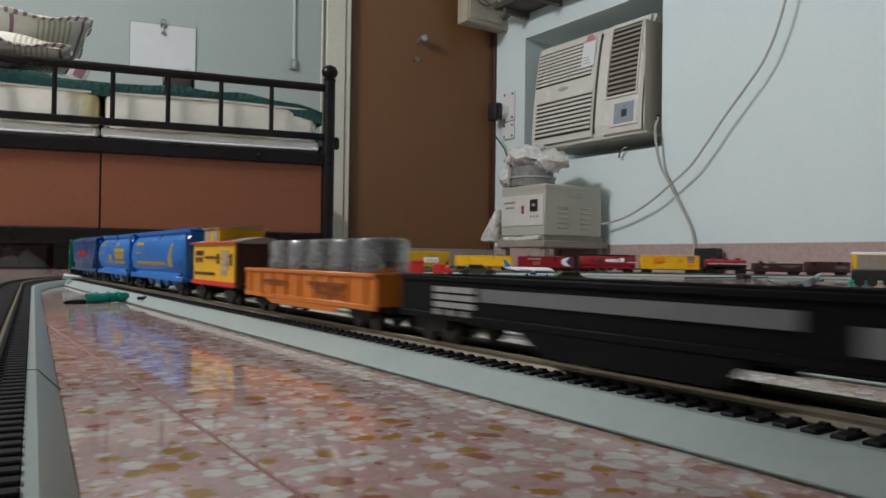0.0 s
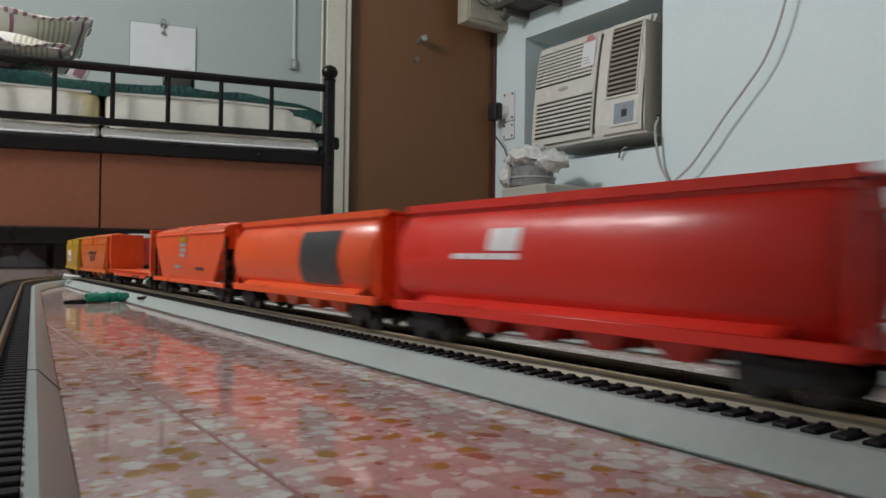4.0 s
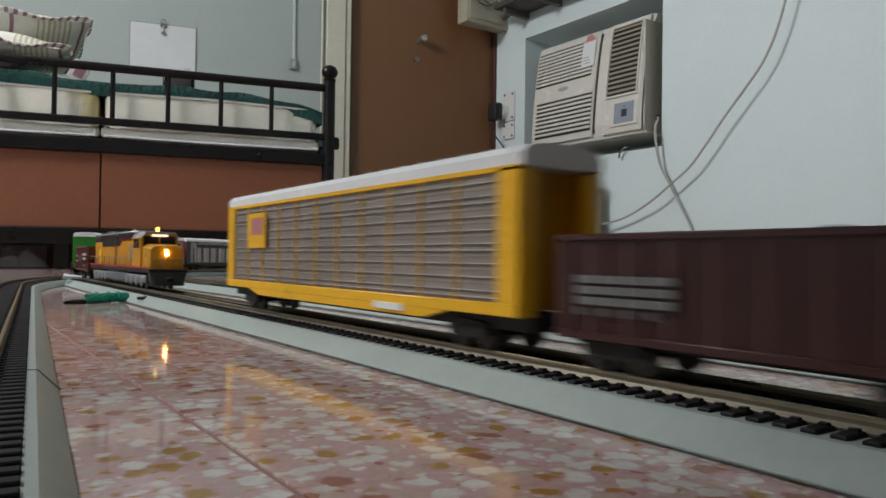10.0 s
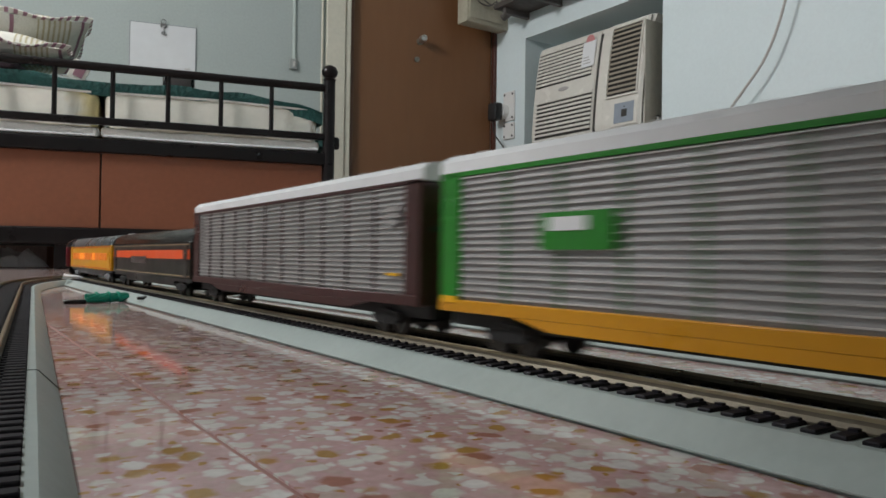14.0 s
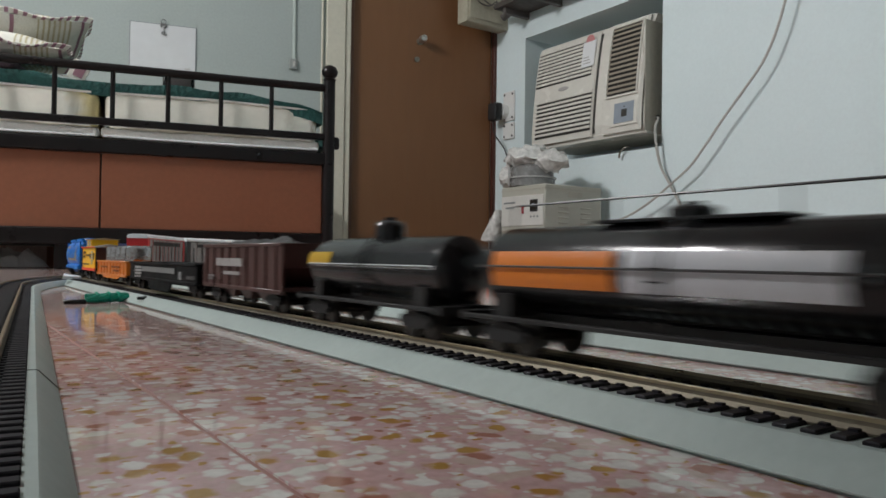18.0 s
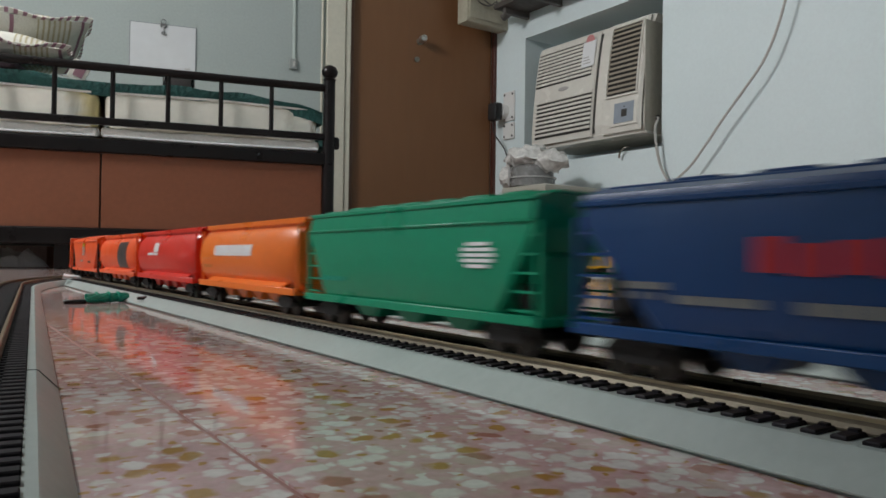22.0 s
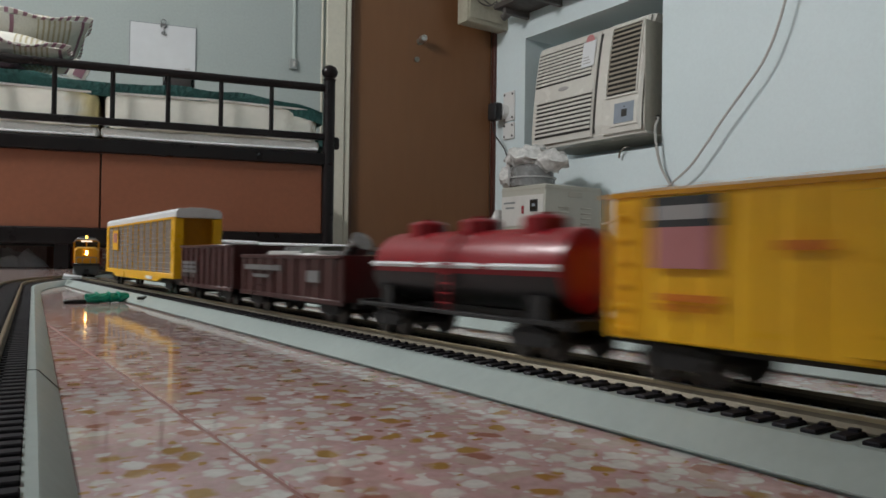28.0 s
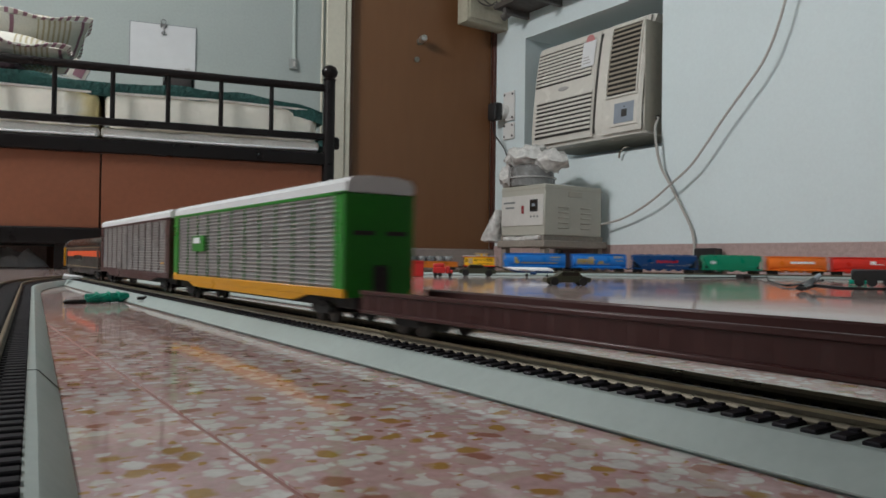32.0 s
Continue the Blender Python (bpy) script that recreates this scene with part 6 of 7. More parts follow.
PILLOWC = material("pale_striped_cotton", (0.70, 0.69, 0.62), 0.85, vary=0.06, scale=30, bump=0.2)
STRIPE = material("dusty_lavender_stripe", (0.30, 0.16, 0.20), 0.85, vary=0.1, scale=30)
OCHRESTRIPE = material("sandy_stripe", (0.48, 0.43, 0.29), 0.85, vary=0.1, scale=30)


def pillow(m, w, d, h, label):
    """A soft cushion: two domed faces with a frilled edge."""
    p = thing("pillow", BEDM @ m, label, "pillow", "pillows on the bed")
    n = 24
    def surf(u, v, s):
        bulge = max(0.0, (1 - abs(u) ** 2.6) * (1 - abs(v) ** 2.6)) ** 0.6
        return Vector((u * w / 2, v * d / 2, s * h / 2 * bulge + 0.004 * noise.noise(Vector((u * 3, v * 3, s)))))
    def sheet(bm, s, us, lift):
        g = [[bm.verts.new(surf(u, -1 + 2 * j / n, s) + Vector((0, 0, s * lift))) for j in range(n + 1)] for u in us]
        for i in range(len(g) - 1):
            for j in range(n):
                bm.faces.new((g[i][j], g[i + 1][j], g[i + 1][j + 1], g[i][j + 1]))
    body = B()
    for s in (-1, 1):
        sheet(body, s, [-1 + 2 * i / n for i in range(n + 1)], 0.0)
    bmesh.ops.remove_doubles(body, verts=body.verts, dist=0.0015)
    part("case", body, PILLOWC, p)
    for a, b, mt_ in ((-0.60, -0.565, STRIPE), (0.10, 0.145, STRIPE), (0.40, 0.420, OCHRESTRIPE), (0.46, 0.485, OCHRESTRIPE), (0.52, 0.545, OCHRESTRIPE), (0.58, 0.605, OCHRESTRIPE), (0.64, 0.665, OCHRESTRIPE), (0.70, 0.725, OCHRESTRIPE), (0.76, 0.785, OCHRESTRIPE), (0.90, 0.935, STRIPE)):
        st_ = B()
        for s in (-1, 1):
            sheet(st_, s, [a + (b - a) * k / 3 for k in range(4)], 0.0012)
        part("stripe", st_, mt_, p)
    fr = B()
    k_ = 84
    for i in range(k_):
        t0, t1 = i / k_, (i + 0.45) / k_
        def edge(t):
            q = (t * 4) % 4
            e = (-1 + 2 * (q % 1))
            return {0: (e, -1), 1: (1, e), 2: (-e, 1), 3: (-1, -e)}[int(q)]
        pts = []
        for tt in (t0, t1):
            u, v = edge(tt)
            wob = 0.006 * math.sin(tt * 60)
            pts.append((u * w / 2, v * d / 2, wob))
            pts.append((u * (w / 2 + 0.009), v * (d / 2 + 0.009), wob * 1.8 + 0.006))
        a, b, c, e_ = pts[0], pts[1], pts[3], pts[2]
        loft(fr, [[a, b, c, e_], [(q[0], q[1], q[2] - 0.003) for q in (a, b, c, e_)]])
    tagged(part("frill", fr, STRIPE, p, "pink and white frilled edge"), kind="stuff")
    fr = B()
    for i in range(k_):
        t0, t1 = (i + 0.45) / k_, (i + 1) / k_
        q0, q1 = (t0 * 4) % 4, (t1 * 4 - 1e-6) % 4
        pts = []
        for q, tt in ((q0, t0), (q1, t1)):
            e = (-1 + 2 * (q % 1))
            u, v = {0: (e, -1), 1: (1, e), 2: (-e, 1), 3: (-1, -e)}[int(q)]
            wob = 0.006 * math.sin(tt * 60)
            pts.append((u * w / 2, v * d / 2, wob))
            pts.append((u * (w / 2 + 0.009), v * (d / 2 + 0.009), wob * 1.8 + 0.006))
        a, b, c, e_ = pts[0], pts[1], pts[3], pts[2]
        loft(fr, [[a, b, c, e_], [(q[0], q[1], q[2] - 0.003) for q in (a, b, c, e_)]])
    tagged(part("frill_lining", fr, PILLOWC, p), kind="stuff")
    return p


low = pillow(pose(-0.50, 0.16, 0.646, 3, 3, 3), 0.45, 0.24, 0.085, "striped pillow with a frilled edge, lying under another")
tab = part("corner_tab", bx(B(), -0.024, 0.024, -0.0035, 0.0035, -0.034, 0.026, 0.002), PILLOWC, low, "pale cloth tab with a violet patch")
tab.matrix_local = pose(0.262, -0.118, -0.050, 0, 22, 0)
part("patch", bx(B(), -0.012, 0.014, -0.0045, -0.0036, -0.022, 0.014), STRIPE, tab)
pillow(pose(-0.505, 0.29, 0.694, -24, -5, 21), 0.50, 0.28, 0.090, "striped pillow with a frilled edge, tilted on another")

ph = thing("camera_bag", BEDM @ pose(0.035, 0.22, 0.566, 0, 0, 8), "small dark grey bag lying on the blanket", "bag")
part("bag", lumpy(bx(B(), -0.041, 0.037, -0.03, 0.03, 0.0, 0.066, 0.010, 3), 0.004, 40), material("charcoal_fabric", (0.075, 0.06, 0.06), 0.8, vary=0.2), ph)
part("flap", bx(B(), -0.043, 0.039, -0.033, 0.0, 0.050, 0.070, 0.005, 2), BLACKPL, ph)
for s in (-1, 1):
    part("strap_lug", bx(B(), s * 0.044 - 0.006, s * 0.044 + 0.002, -0.02, 0.0, 0.020, 0.050, 0.003), BLACKPL, ph)

# things under the bed
ub = thing("plastic_bundle", pose(0.09, 2.52, 0.0), "crumpled white plastic bundle on the floor under the bed", "bundle")
crumple = B()
net = []
for i in range(31):
    row = []
    for j in range(13):
        x, y = -0.32 + 0.495 * i / 30, -0.10 + 0.24 * j / 12
        q = Vector((x * 13, y * 13, 2.0))
        ridge = 1 - 2 * abs(noise.noise(q)) - abs(noise.noise(q * 2.3))
        edge = min(1.0, 6 * (1 - abs(2 * i / 30 - 1)), 5 * (1 - abs(2 * j / 12 - 1)))
        row.append(crumple.verts.new((x, y + 0.01 * noise.noise(q * 1.7), 0.004 + edge * (0.018 + 0.046 * max(0.0, ridge)))))
    net.append(row)
for i in range(30):
    for j in range(12):
        crumple.faces.new((net[i][j], net[i + 1][j], net[i + 1][j + 1], net[i][j + 1]))
bmesh.ops.solidify(crumple, geom=crumple.faces[:], thickness=0.002)
part("plastic_sheet", crumple, material("crumpled_white_plastic", (0.86, 0.83, 0.82), 0.25, vary=0.08, scale=20), ub, angle=25)
ub = thing("brown_carton", pose(0.36, 2.72, 0.0, 0, 0, -10), "dark brown carton standing under the bed", "carton")
part("carton", bx(B(), -0.07, 0.12, -0.05, 0.10, 0.0, 0.066, 0.002), PANEL, ub)

# ---- on the north wall ----
pp = thing("wall_calendar", NORTH @ pose(1.675, 0.004, 1.0), "blank white paper sheets hanging from a bulldog clip", "calendar")
part("sheet", bx(B(), -0.140, 0.140, 0.0, 0.001, -0.105, 0.100), material("dull_white_sheet", (0.57, 0.585, 0.60), 0.6, vary=0.04, scale=4), pp)
bk = bx(B(), -0.1445, 0.1425, -0.003, 0.0, -0.108, 0.1025)
part("backing", bk, material("grey_card", (0.16, 0.17, 0.18), 0.7), pp)
cl = bx(B(), -0.014, 0.014, -0.001, 0.009, 0.088, 0.104, 0.002)
tube(cl, spline([(-0.008, 0.006, 0.100), (-0.010, 0.008, 0.116), (0.0, 0.008, 0.122), (0.010, 0.008, 0.116), (0.008, 0.006, 0.100)], 5), 0.0018, 6)
cyl(cl, (0, 0.006, 0.060), (0, 0.010, 0.060), 0.009, 12)
tube(cl, [(0, 0.008, 0.09), (0, 0.008, 0.06)], 0.003, 6)
part("clip", cl, material("dark_steel_clip", (0.20, 0.20, 0.20), 0.35, metal=0.8), pp, "dark steel clip")
part("print", bx(B(), -0.118, -0.095, 0.0052, 0.0056, -0.098, -0.092), P["silver"], pp)

CONDUIT = material("painted_conduit", (0.50, 0.57, 0.54), 0.45, vary=0.05)
cd = thing("wall_conduit", NORTH @ pose(1.082, 0, 0), "thin white conduit running down to a small switch", "conduit")
part("pipe", bx(B(), -0.007, 0.007, 0.0, 0.012, 1.00, 2.74, 0.003), CONDUIT, cd)
part("switch_box", bx(B(), -0.016, 0.020, 0.0, 0.020, 0.955, 1.005, 0.003), material("grey_switch_plastic", (0.27, 0.29, 0.28), 0.45, vary=0.1), cd)
part("switch_rocker", bx(B(), -0.006, 0.006, 0.020, 0.026, 0.965, 0.990, 0.002), P["silver"], cd)
cd = thing("wall_pipe", NORTH @ pose(0.944, 0, 0), "thin vertical white pipe beside the door frame", "pipe")
part("pipe", cyl(B(), (0, 0.008, 0.0), (0, 0.008, 2.74), 0.006, 12), CREAM, cd)

# ---- window cooler in the east wall ----
ACM = Matrix.Translation((EAST - 0.045, 2.391, 0.840)) @ Matrix.Rotation(radians(-90), 4, "Z")   # local x to the right along the front, local y into the wall
ac = thing("window_air_conditioner", ACM, "ivory window air conditioner with slatted grilles, set in the wall", "air conditioner")
LOUVRE = material("brownish_louvre", (0.30, 0.265, 0.21), 0.5, vary=0.15, scale=30)


def bow(z):
    """How far the leaning, bowed front lies back at that height."""
    return 0.005 + 0.12 * z + 0.15 * z * z


def bowed(x0, x1, z0, z1, out, depth, soft=0.0, n=10):
    """A panel that follows the bowed front, out metres proud of it; soft rounds its rim."""
    zs = [z0 + (z1 - z0) * k / n for k in range(n + 1)]
    bm = B()
    rows = []
    for x, lift in ((x0, soft), (x0 + soft, 0.0), (x1 - soft, 0.0), (x1, soft)) if soft else ((x0, 0.0), (x1, 0.0)):
        front = [(x, bow(z) - out + lift + (soft if soft and k in (0, n) else 0.0), z) for k, z in enumerate(zs)]
        rows.append(front + [(x, bow(z) - out + depth, z) for z in reversed(zs)])
    return loft(bm, rows)


part("casing", bx(B(), -0.330, 0.335, 0.058, 0.28, -0.258, 0.225, 0.006), ACSIDE, ac, "beige steel casing")
part("front", bowed(-0.350, 0.345, -0.257, 0.254, 0.0, 0.085, 0.016), ACPL, ac)
part("side_cheek", bx(B(), 0.3455, 0.3495, -0.004, 0.110, -0.250, 0.215, 0.001), ACSIDE, ac, "grimy beige side plate")
part("grille_panel", bowed(-0.344, 0.060, -0.240, 0.243, 0.010, 0.012, 0.006), ACPL, ac, "hinged ivory grille panel")
part("panel_gap", bowed(0.062, 0.074, -0.228, 0.226, 0.0015, 0.004), ACDARK, ac)
part("outlet_panel", bowed(0.116, 0.338, -0.244, 0.247, 0.012, 0.014, 0.010), ACPL, ac)
# the shade between the slats is a dark sheet laid on the front
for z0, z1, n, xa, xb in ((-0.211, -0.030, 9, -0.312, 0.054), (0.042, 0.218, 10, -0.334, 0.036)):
    part("grille_shade_sheet", bowed(xa, xb, z0, z1, 0.0112, 0.002), ACDARK, ac, "dark sheet in place of the shade behind the slats")
    for k in range(n):
        z = z0 + (z1 - z0) * (k + 0.78) / n
        part("slat", bx(B(), xa - 0.002, xb + 0.002, bow(z) - 0.0160, bow(z) - 0.0108, z - 0.0056, z + 0.0056, 0.0012), ACPL, ac)
# another dark sheet gives the shade behind the louvres
part("louvre_shade_sheet", bowed(0.150, 0.312, -0.082, 0.222, 0.0132, 0.002), ACDARK, ac)
for k in range(14):
    z = -0.080 + 0.300 * (k + 0.5) / 14
    f = bow(z) - 0.0135
    part("louvre", loft(B(), [[(x, f, z + 0.007), (x, f + 0.0005, z + 0.009), (x, f - 0.008, z - 0.002), (x, f - 0.0085, z - 0.004)] for x in (0.150, 0.312)]), LOUVRE, ac)
for a, b, c, d in ((0.142, 0.150, -0.092, 0.232), (0.312, 0.320, -0.092, 0.232), (0.150, 0.312, 0.222, 0.232), (0.150, 0.312, -0.092, -0.082)):
    part("louvre_rim", bowed(a, b, c, d, 0.021, 0.010, 0.002, 6), ACPL, ac)
part("control_panel", bowed(0.172, 0.328, -0.218, -0.108, 0.016, 0.006, 0.003, 4), ACPL, ac)
part("control_face", bowed(0.200, 0.308, -0.206, -0.120, 0.0172, 0.002, 0.0, 4), DISPLAY, ac, "blue-grey control plate")
part("control_screen", bowed(0.242, 0.272, -0.182, -0.150, 0.0182, 0.002, 0.0, 2), ACDARK, ac)
part("control_key", bowed(0.254, 0.260, -0.142, -0.136, 0.0182, 0.002, 0.0, 2), ACDARK, ac)
lg = B()
rings = [[(-0.137 + q * 0.034 * math.cos(a * math.tau / 24), bow(0.011) - yy, 0.011 + q * 0.010 * math.sin(a * math.tau / 24)) for a in range(24)] for q, yy in ((1, 0.010), (1, 0.0125), (0.7, 0.0135))]
part("badge", loft(lg, rings), P["silver"], ac, "plain oval badge")
part("rating_sticker", bowed(-0.028, 0.050, 0.085, 0.205, 0.0168, 0.0006), PAPER, ac, "glossy pale rating sticker")
for k in range(3):
    part("sticker_line", bowed(-0.018, 0.030 - 0.008 * k, 0.100 + 0.014 * k, 0.105 + 0.014 * k, 0.0174, 0.0008, 0.0, 2), P["silver"], ac)
dial = B()
rings = [[(0.012 + q * math.cos(a * math.tau / 24), bow(0.21) - yy, 0.208 + q * math.sin(a * math.tau / 24)) for a in range(24)] for q, yy in ((0.026, 0.0168), (0.026, 0.0178), (0.010, 0.0180))]
part("sticker_dial", loft(dial, rings), P["pink"], ac, "faded red round sticker")
part("cord_grommet", cyl(B(), (0.349, 0.072, -0.190), (0.356, 0.072, -0.190), 0.010, 14), BLACKPL, ac, "black cord grommet")

# cords on the east wall
CX = EAST - 0.010
WALLCORD = material("dusty_grey_cord", (0.42, 0.41, 0.38), 0.55, vary=0.08)
cb = thing("extension_lead", Matrix(), "pale cord draped down the wall beside the cooler", "cord")
pts = [(CX - 0.050, 1.371, 1.274), (CX - 0.050, 1.406, 1.039), (CX - 0.050, 1.423, 0.954), (CX - 0.050, 1.459, 0.845), (CX - 0.050, 1.506, 0.756), (CX - 0.050, 1.572, 0.679), (CX - 0.050, 1.663, 0.580), (CX - 0.050, 1.736, 0.494), (CX - 0.050, 1.807, 0.417), (CX - 0.050, 1.904, 0.350), (CX - 0.050, 2.002, 0.288), (CX - 0.040, 2.139, 0.232), (CX - 0.050, 2.256, 0.207), (CX - 0.060, 2.310, 0.206)]
part("cord", tube(B(), spline(pts, 6), 0.0046, 10), WALLCORD, cb)
cb = thing("cooler_cord", Matrix(), "grey power cord hanging from the air conditioner", "cord")
pts = [(CX + 0.036, 2.040, 0.650), (CX + 0.020, 2.020, 0.640), (CX - 0.028, 1.997, 0.595), (CX - 0.034, 1.984, 0.514), (CX - 0.020, 1.972, 0.433), (CX - 0.010, 1.936, 0.362), (CX - 0.005, 1.884, 0.268), (CX, 1.842, 0.188), (CX - 0.005, 1.820, 0.121), (CX - 0.012, 1.818, 0.020)]
part("cord", tube(B(), spline(pts, 6), 0.0058, 10), WALLCORD, cb)
hk = thing("wall_hook", Matrix(), "small bent hook under the cooler recess", "hook")
part("hook", tube(B(), spline([(EAST - 0.001, 2.170, 0.540), (EAST - 0.02, 2.172, 0.536), (EAST - 0.025, 2.196, 0.520), (EAST - 0.02, 2.207, 0.494)], 5), 0.0045, 8), DULLMETAL, hk)

# sockets
for z0, z1, nm in ((0.772, 0.925, "upper"), (0.676, 0.762, "lower")):
    sp = thing("socket_plate", pose(EAST, 2.985, 0), "white screwed electric socket plate on the wall", "socket", "socket plates")
    part("plate", bx(B(), -0.010, -0.0005, -0.050, 0.040, z0, z1, 0.002), WHITEPL, sp)
    for yy in (-0.036, 0.028):
        for zz in (z0 + 0.015, z1 - 0.015):
            part("screw", cyl(B(), (-0.012, yy, zz), (-0.009, yy, zz), 0.006, 10), ACDARK, sp)
pg = thing("power_plug", pose(EAST - 0.012, 3.015, 0.825), "black adapter on a round white plug in the socket", "plug")
part("plug_disc", cyl(B(), (-0.028, 0.0, 0.0), (0.0, 0.0, 0.0), 0.038, 22, 0.042), WHITEPL, pg, "round white plug base")
part("adapter", bx(B(), -0.078, -0.028, -0.026, 0.044, -0.052, 0.040, 0.010, 2), BLACKPL, pg, "black adapter block")
part("lead", tube(B(), spline([(-0.05, 0.03, -0.05), (-0.045, 0.02, -0.12), (-0.02, -0.03, -0.20), (-0.01, -0.05, -0.26)], 6), 0.0035, 8), BLACKPL, pg)

# shelf above the cooler
sf = thing("wall_shelf", Matrix(), "dark grey wall shelf with grimy brackets above the cooler", "shelf")
part("board", bx(B(), 2.270, EAST - 0.001, 2.20, 2.90, 1.300, 1.328, 0.003), material("dark_shelf_board", (0.075, 0.065, 0.058), 0.6, vary=0.2), sf)
SHELFARM = material("shelf_bracket", (0.10, 0.09, 0.085), 0.5)
for y in (2.30, 2.60, 2.84):
    part("bracket", bx(B(), 2.29, EAST - 0.001, y - 0.01, y + 0.01, 1.268, 1.300, 0.002), SHELFARM, sf)
for y, c_, hgt in ((2.68, (0.035, 0.030, 0.030), 0.16), (2.45, (0.05, 0.05, 0.055), 0.18)):
    bd_ = thing("cloth_bundle", pose(2.35, y, 1.328), "dark folded cloth bundle on the shelf", "bundle", "bundles on the shelf")
    part("cloth", lumpy(cushion(-0.09, 0.09, -0.10, 0.10, 0.0, hgt, 0.03, 0.01, y), 0.008, 25), material("dark_cloth", c_, 0.9, vary=0.25), bd_)
mb = thing("switch_box", Matrix(), "pale cream wall box with loose wires, fixed above the cooler", "switch box")
BOXCREAM = material("aged_cream_box", (0.40, 0.375, 0.29), 0.5, vary=0.12, scale=10)
part("body", bx(B(), 2.178, EAST - 0.001, 3.000, 3.085, 1.254, 1.62, 0.006, 2), BOXCREAM, mb)
part("lid", bx(B(), 2.190, 2.400, 2.990, 3.001, 1.272, 1.60, 0.004), BOXCREAM, mb)
part("conduit_stub", cyl(B(), (2.395, 2.975, 1.305), (2.395, 2.86, 1.335), 0.020, 14), SHELFARM, mb, "dark conduit stub")
for k in range(3):
    q = 0.018 * k
    part("loose_wire", tube(B(), spline([(2.20 + q, 2.982, 1.400 + q), (2.24, 2.975, 1.352 + q), (2.30 + q, 2.972, 1.345), (2.345, 2.970, 1.372 + q), (2.39, 2.960, 1.335 + q)], 6), 0.0038, 6), (SHELFARM, BOXCREAM, SHELFARM)[k], mb)

# voltage stabiliser on its stand
stand = thing("low_stand", pose(2.058, 2.27, 0), "low grey wooden stand with short legs, coloured darker for shade", "stand")
part("top", bx(B(), -0.012, 0.36, -0.012, 0.30, 0.098, 0.128, 0.004), STANDWOOD, stand)
for x in (0.005, 0.32):
    for y in (0.005, 0.26):
        part("leg", bx(B(), x, x + 0.030, y, y + 0.030, 0.0, 0.098, 0.003), STANDWOOD, stand)
for y in (0.005, 0.27):
    part("cleat", bx(B(), 0.0, 0.35, y, y + 0.02, 0.128, 0.148, 0.002), STANDWOOD, stand)
sb = thing("voltage_stabiliser", pose(2.058, 2.27, 0.148), "grey steel voltage stabiliser with white control panel", "stabiliser")
part("case", bx(B(), 0.0, 0.335, 0.0, 0.285, 0.0, 0.215, 0.004), GREYPAINT, sb)
part("front_panel", bx(B(), -0.004, 0.001, 0.006, 0.279, 0.042, 0.172, 0.001), material("off_white_plate", (0.60, 0.585, 0.55), 0.4, vary=0.06, scale=20), sb, "off-white front plate")
part("meter", bx(B(), -0.007, -0.003, 0.038, 0.088, 0.100, 0.152, 0.002), BLACKPL, sb, "black voltage meter")
part("meter_glass", bx(B(), -0.0078, -0.0065, 0.042, 0.084, 0.106, 0.148), WINDOWDARK, sb)
part("meter_digit", bx(B(), -0.0082, -0.0076, 0.052, 0.072, 0.122, 0.134), DISPLAY, sb)
part("switch", bx(B(), -0.009, -0.003, 0.126, 0.140, 0.094, 0.128, 0.002), P["maroon"], sb, "dark red rocker switch")
for k in range(3):
    part("indicator", cyl(B(), (-0.006, 0.040 + 0.020 * k, 0.080), (-0.003, 0.040 + 0.020 * k, 0.080), 0.005, 10), P["grey"], sb)
lt = B()
for y0, y1, z in ((0.185, 0.262, 0.140), (0.190, 0.250, 0.118)):
    bx(lt, -0.0046, -0.0040, y0, y1, z, z + 0.008)
part("lettering", lt, P["grey"], sb)
for k in range(5):
    for x in (0.075, 0.205):
        part("vent", bx(B(), x, x + 0.062, -0.004, 0.001, 0.030 + 0.022 * k, 0.036 + 0.022 * k, 0.002), GREYPAINT, sb)
        part("vent_mouth", bx(B(), x + 0.004, x + 0.058, -0.0012, 0.0005, 0.0282 + 0.022 * k, 0.0300 + 0.022 * k), ACSIDE, sb)
part("hand_hole", bx(B(), 0.135, 0.215, -0.0015, 0.001, 0.165, 0.190, 0.001), ACSIDE, sb)
part("top_seam", bx(B(), -0.002, 0.337, -0.002, 0.287, 0.196, 0.1985), ACSIDE, sb)
rag = thing("plastic_rag", pose(2.058, 2.27, 0.128), "crumpled white plastic pushed under the stabiliser", "plastic sheet")
part("sheet", lumpy(cushion(-0.008, 0.10, 0.030, 0.262, 0.0, 0.018, 0.006, 0.004, 3.0), 0.006, 45), CLEARBAG, rag)
jar = thing("wrapped_jar", pose(2.150, 2.455, 0.363), "round jar wrapped in crumpled milky plastic bag", "jar")
jb = B()
rings = [[(q * math.cos(a * math.tau / 28), q * math.sin(a * math.tau / 28), z) for a in range(28)] for q, z in ((0.094, 0.0), (0.100, 0.004), (0.100, 0.034), (0.104, 0.036), (0.104, 0.042), (0.096, 0.046), (0.094, 0.085), (0.08, 0.095))]
part("drum", loft(jb, rings), material("grey_jar_plastic", (0.20, 0.20, 0.195), 0.25, vary=0.15), jar)
part("band", loft(B(), [[(q * math.cos(a * math.tau / 28), q * math.sin(a * math.tau / 28), z) for a in range(28)] for q, z in ((0.1045, 0.036), (0.107, 0.037), (0.107, 0.042), (0.1045, 0.043))]), P["silver"], jar, "pale rim band")
part("handle", bx(B(), -0.107, -0.100, 0.030, 0.040, 0.004, 0.088, 0.001), P["silver"], jar, "pale wire handle")
bg = B()
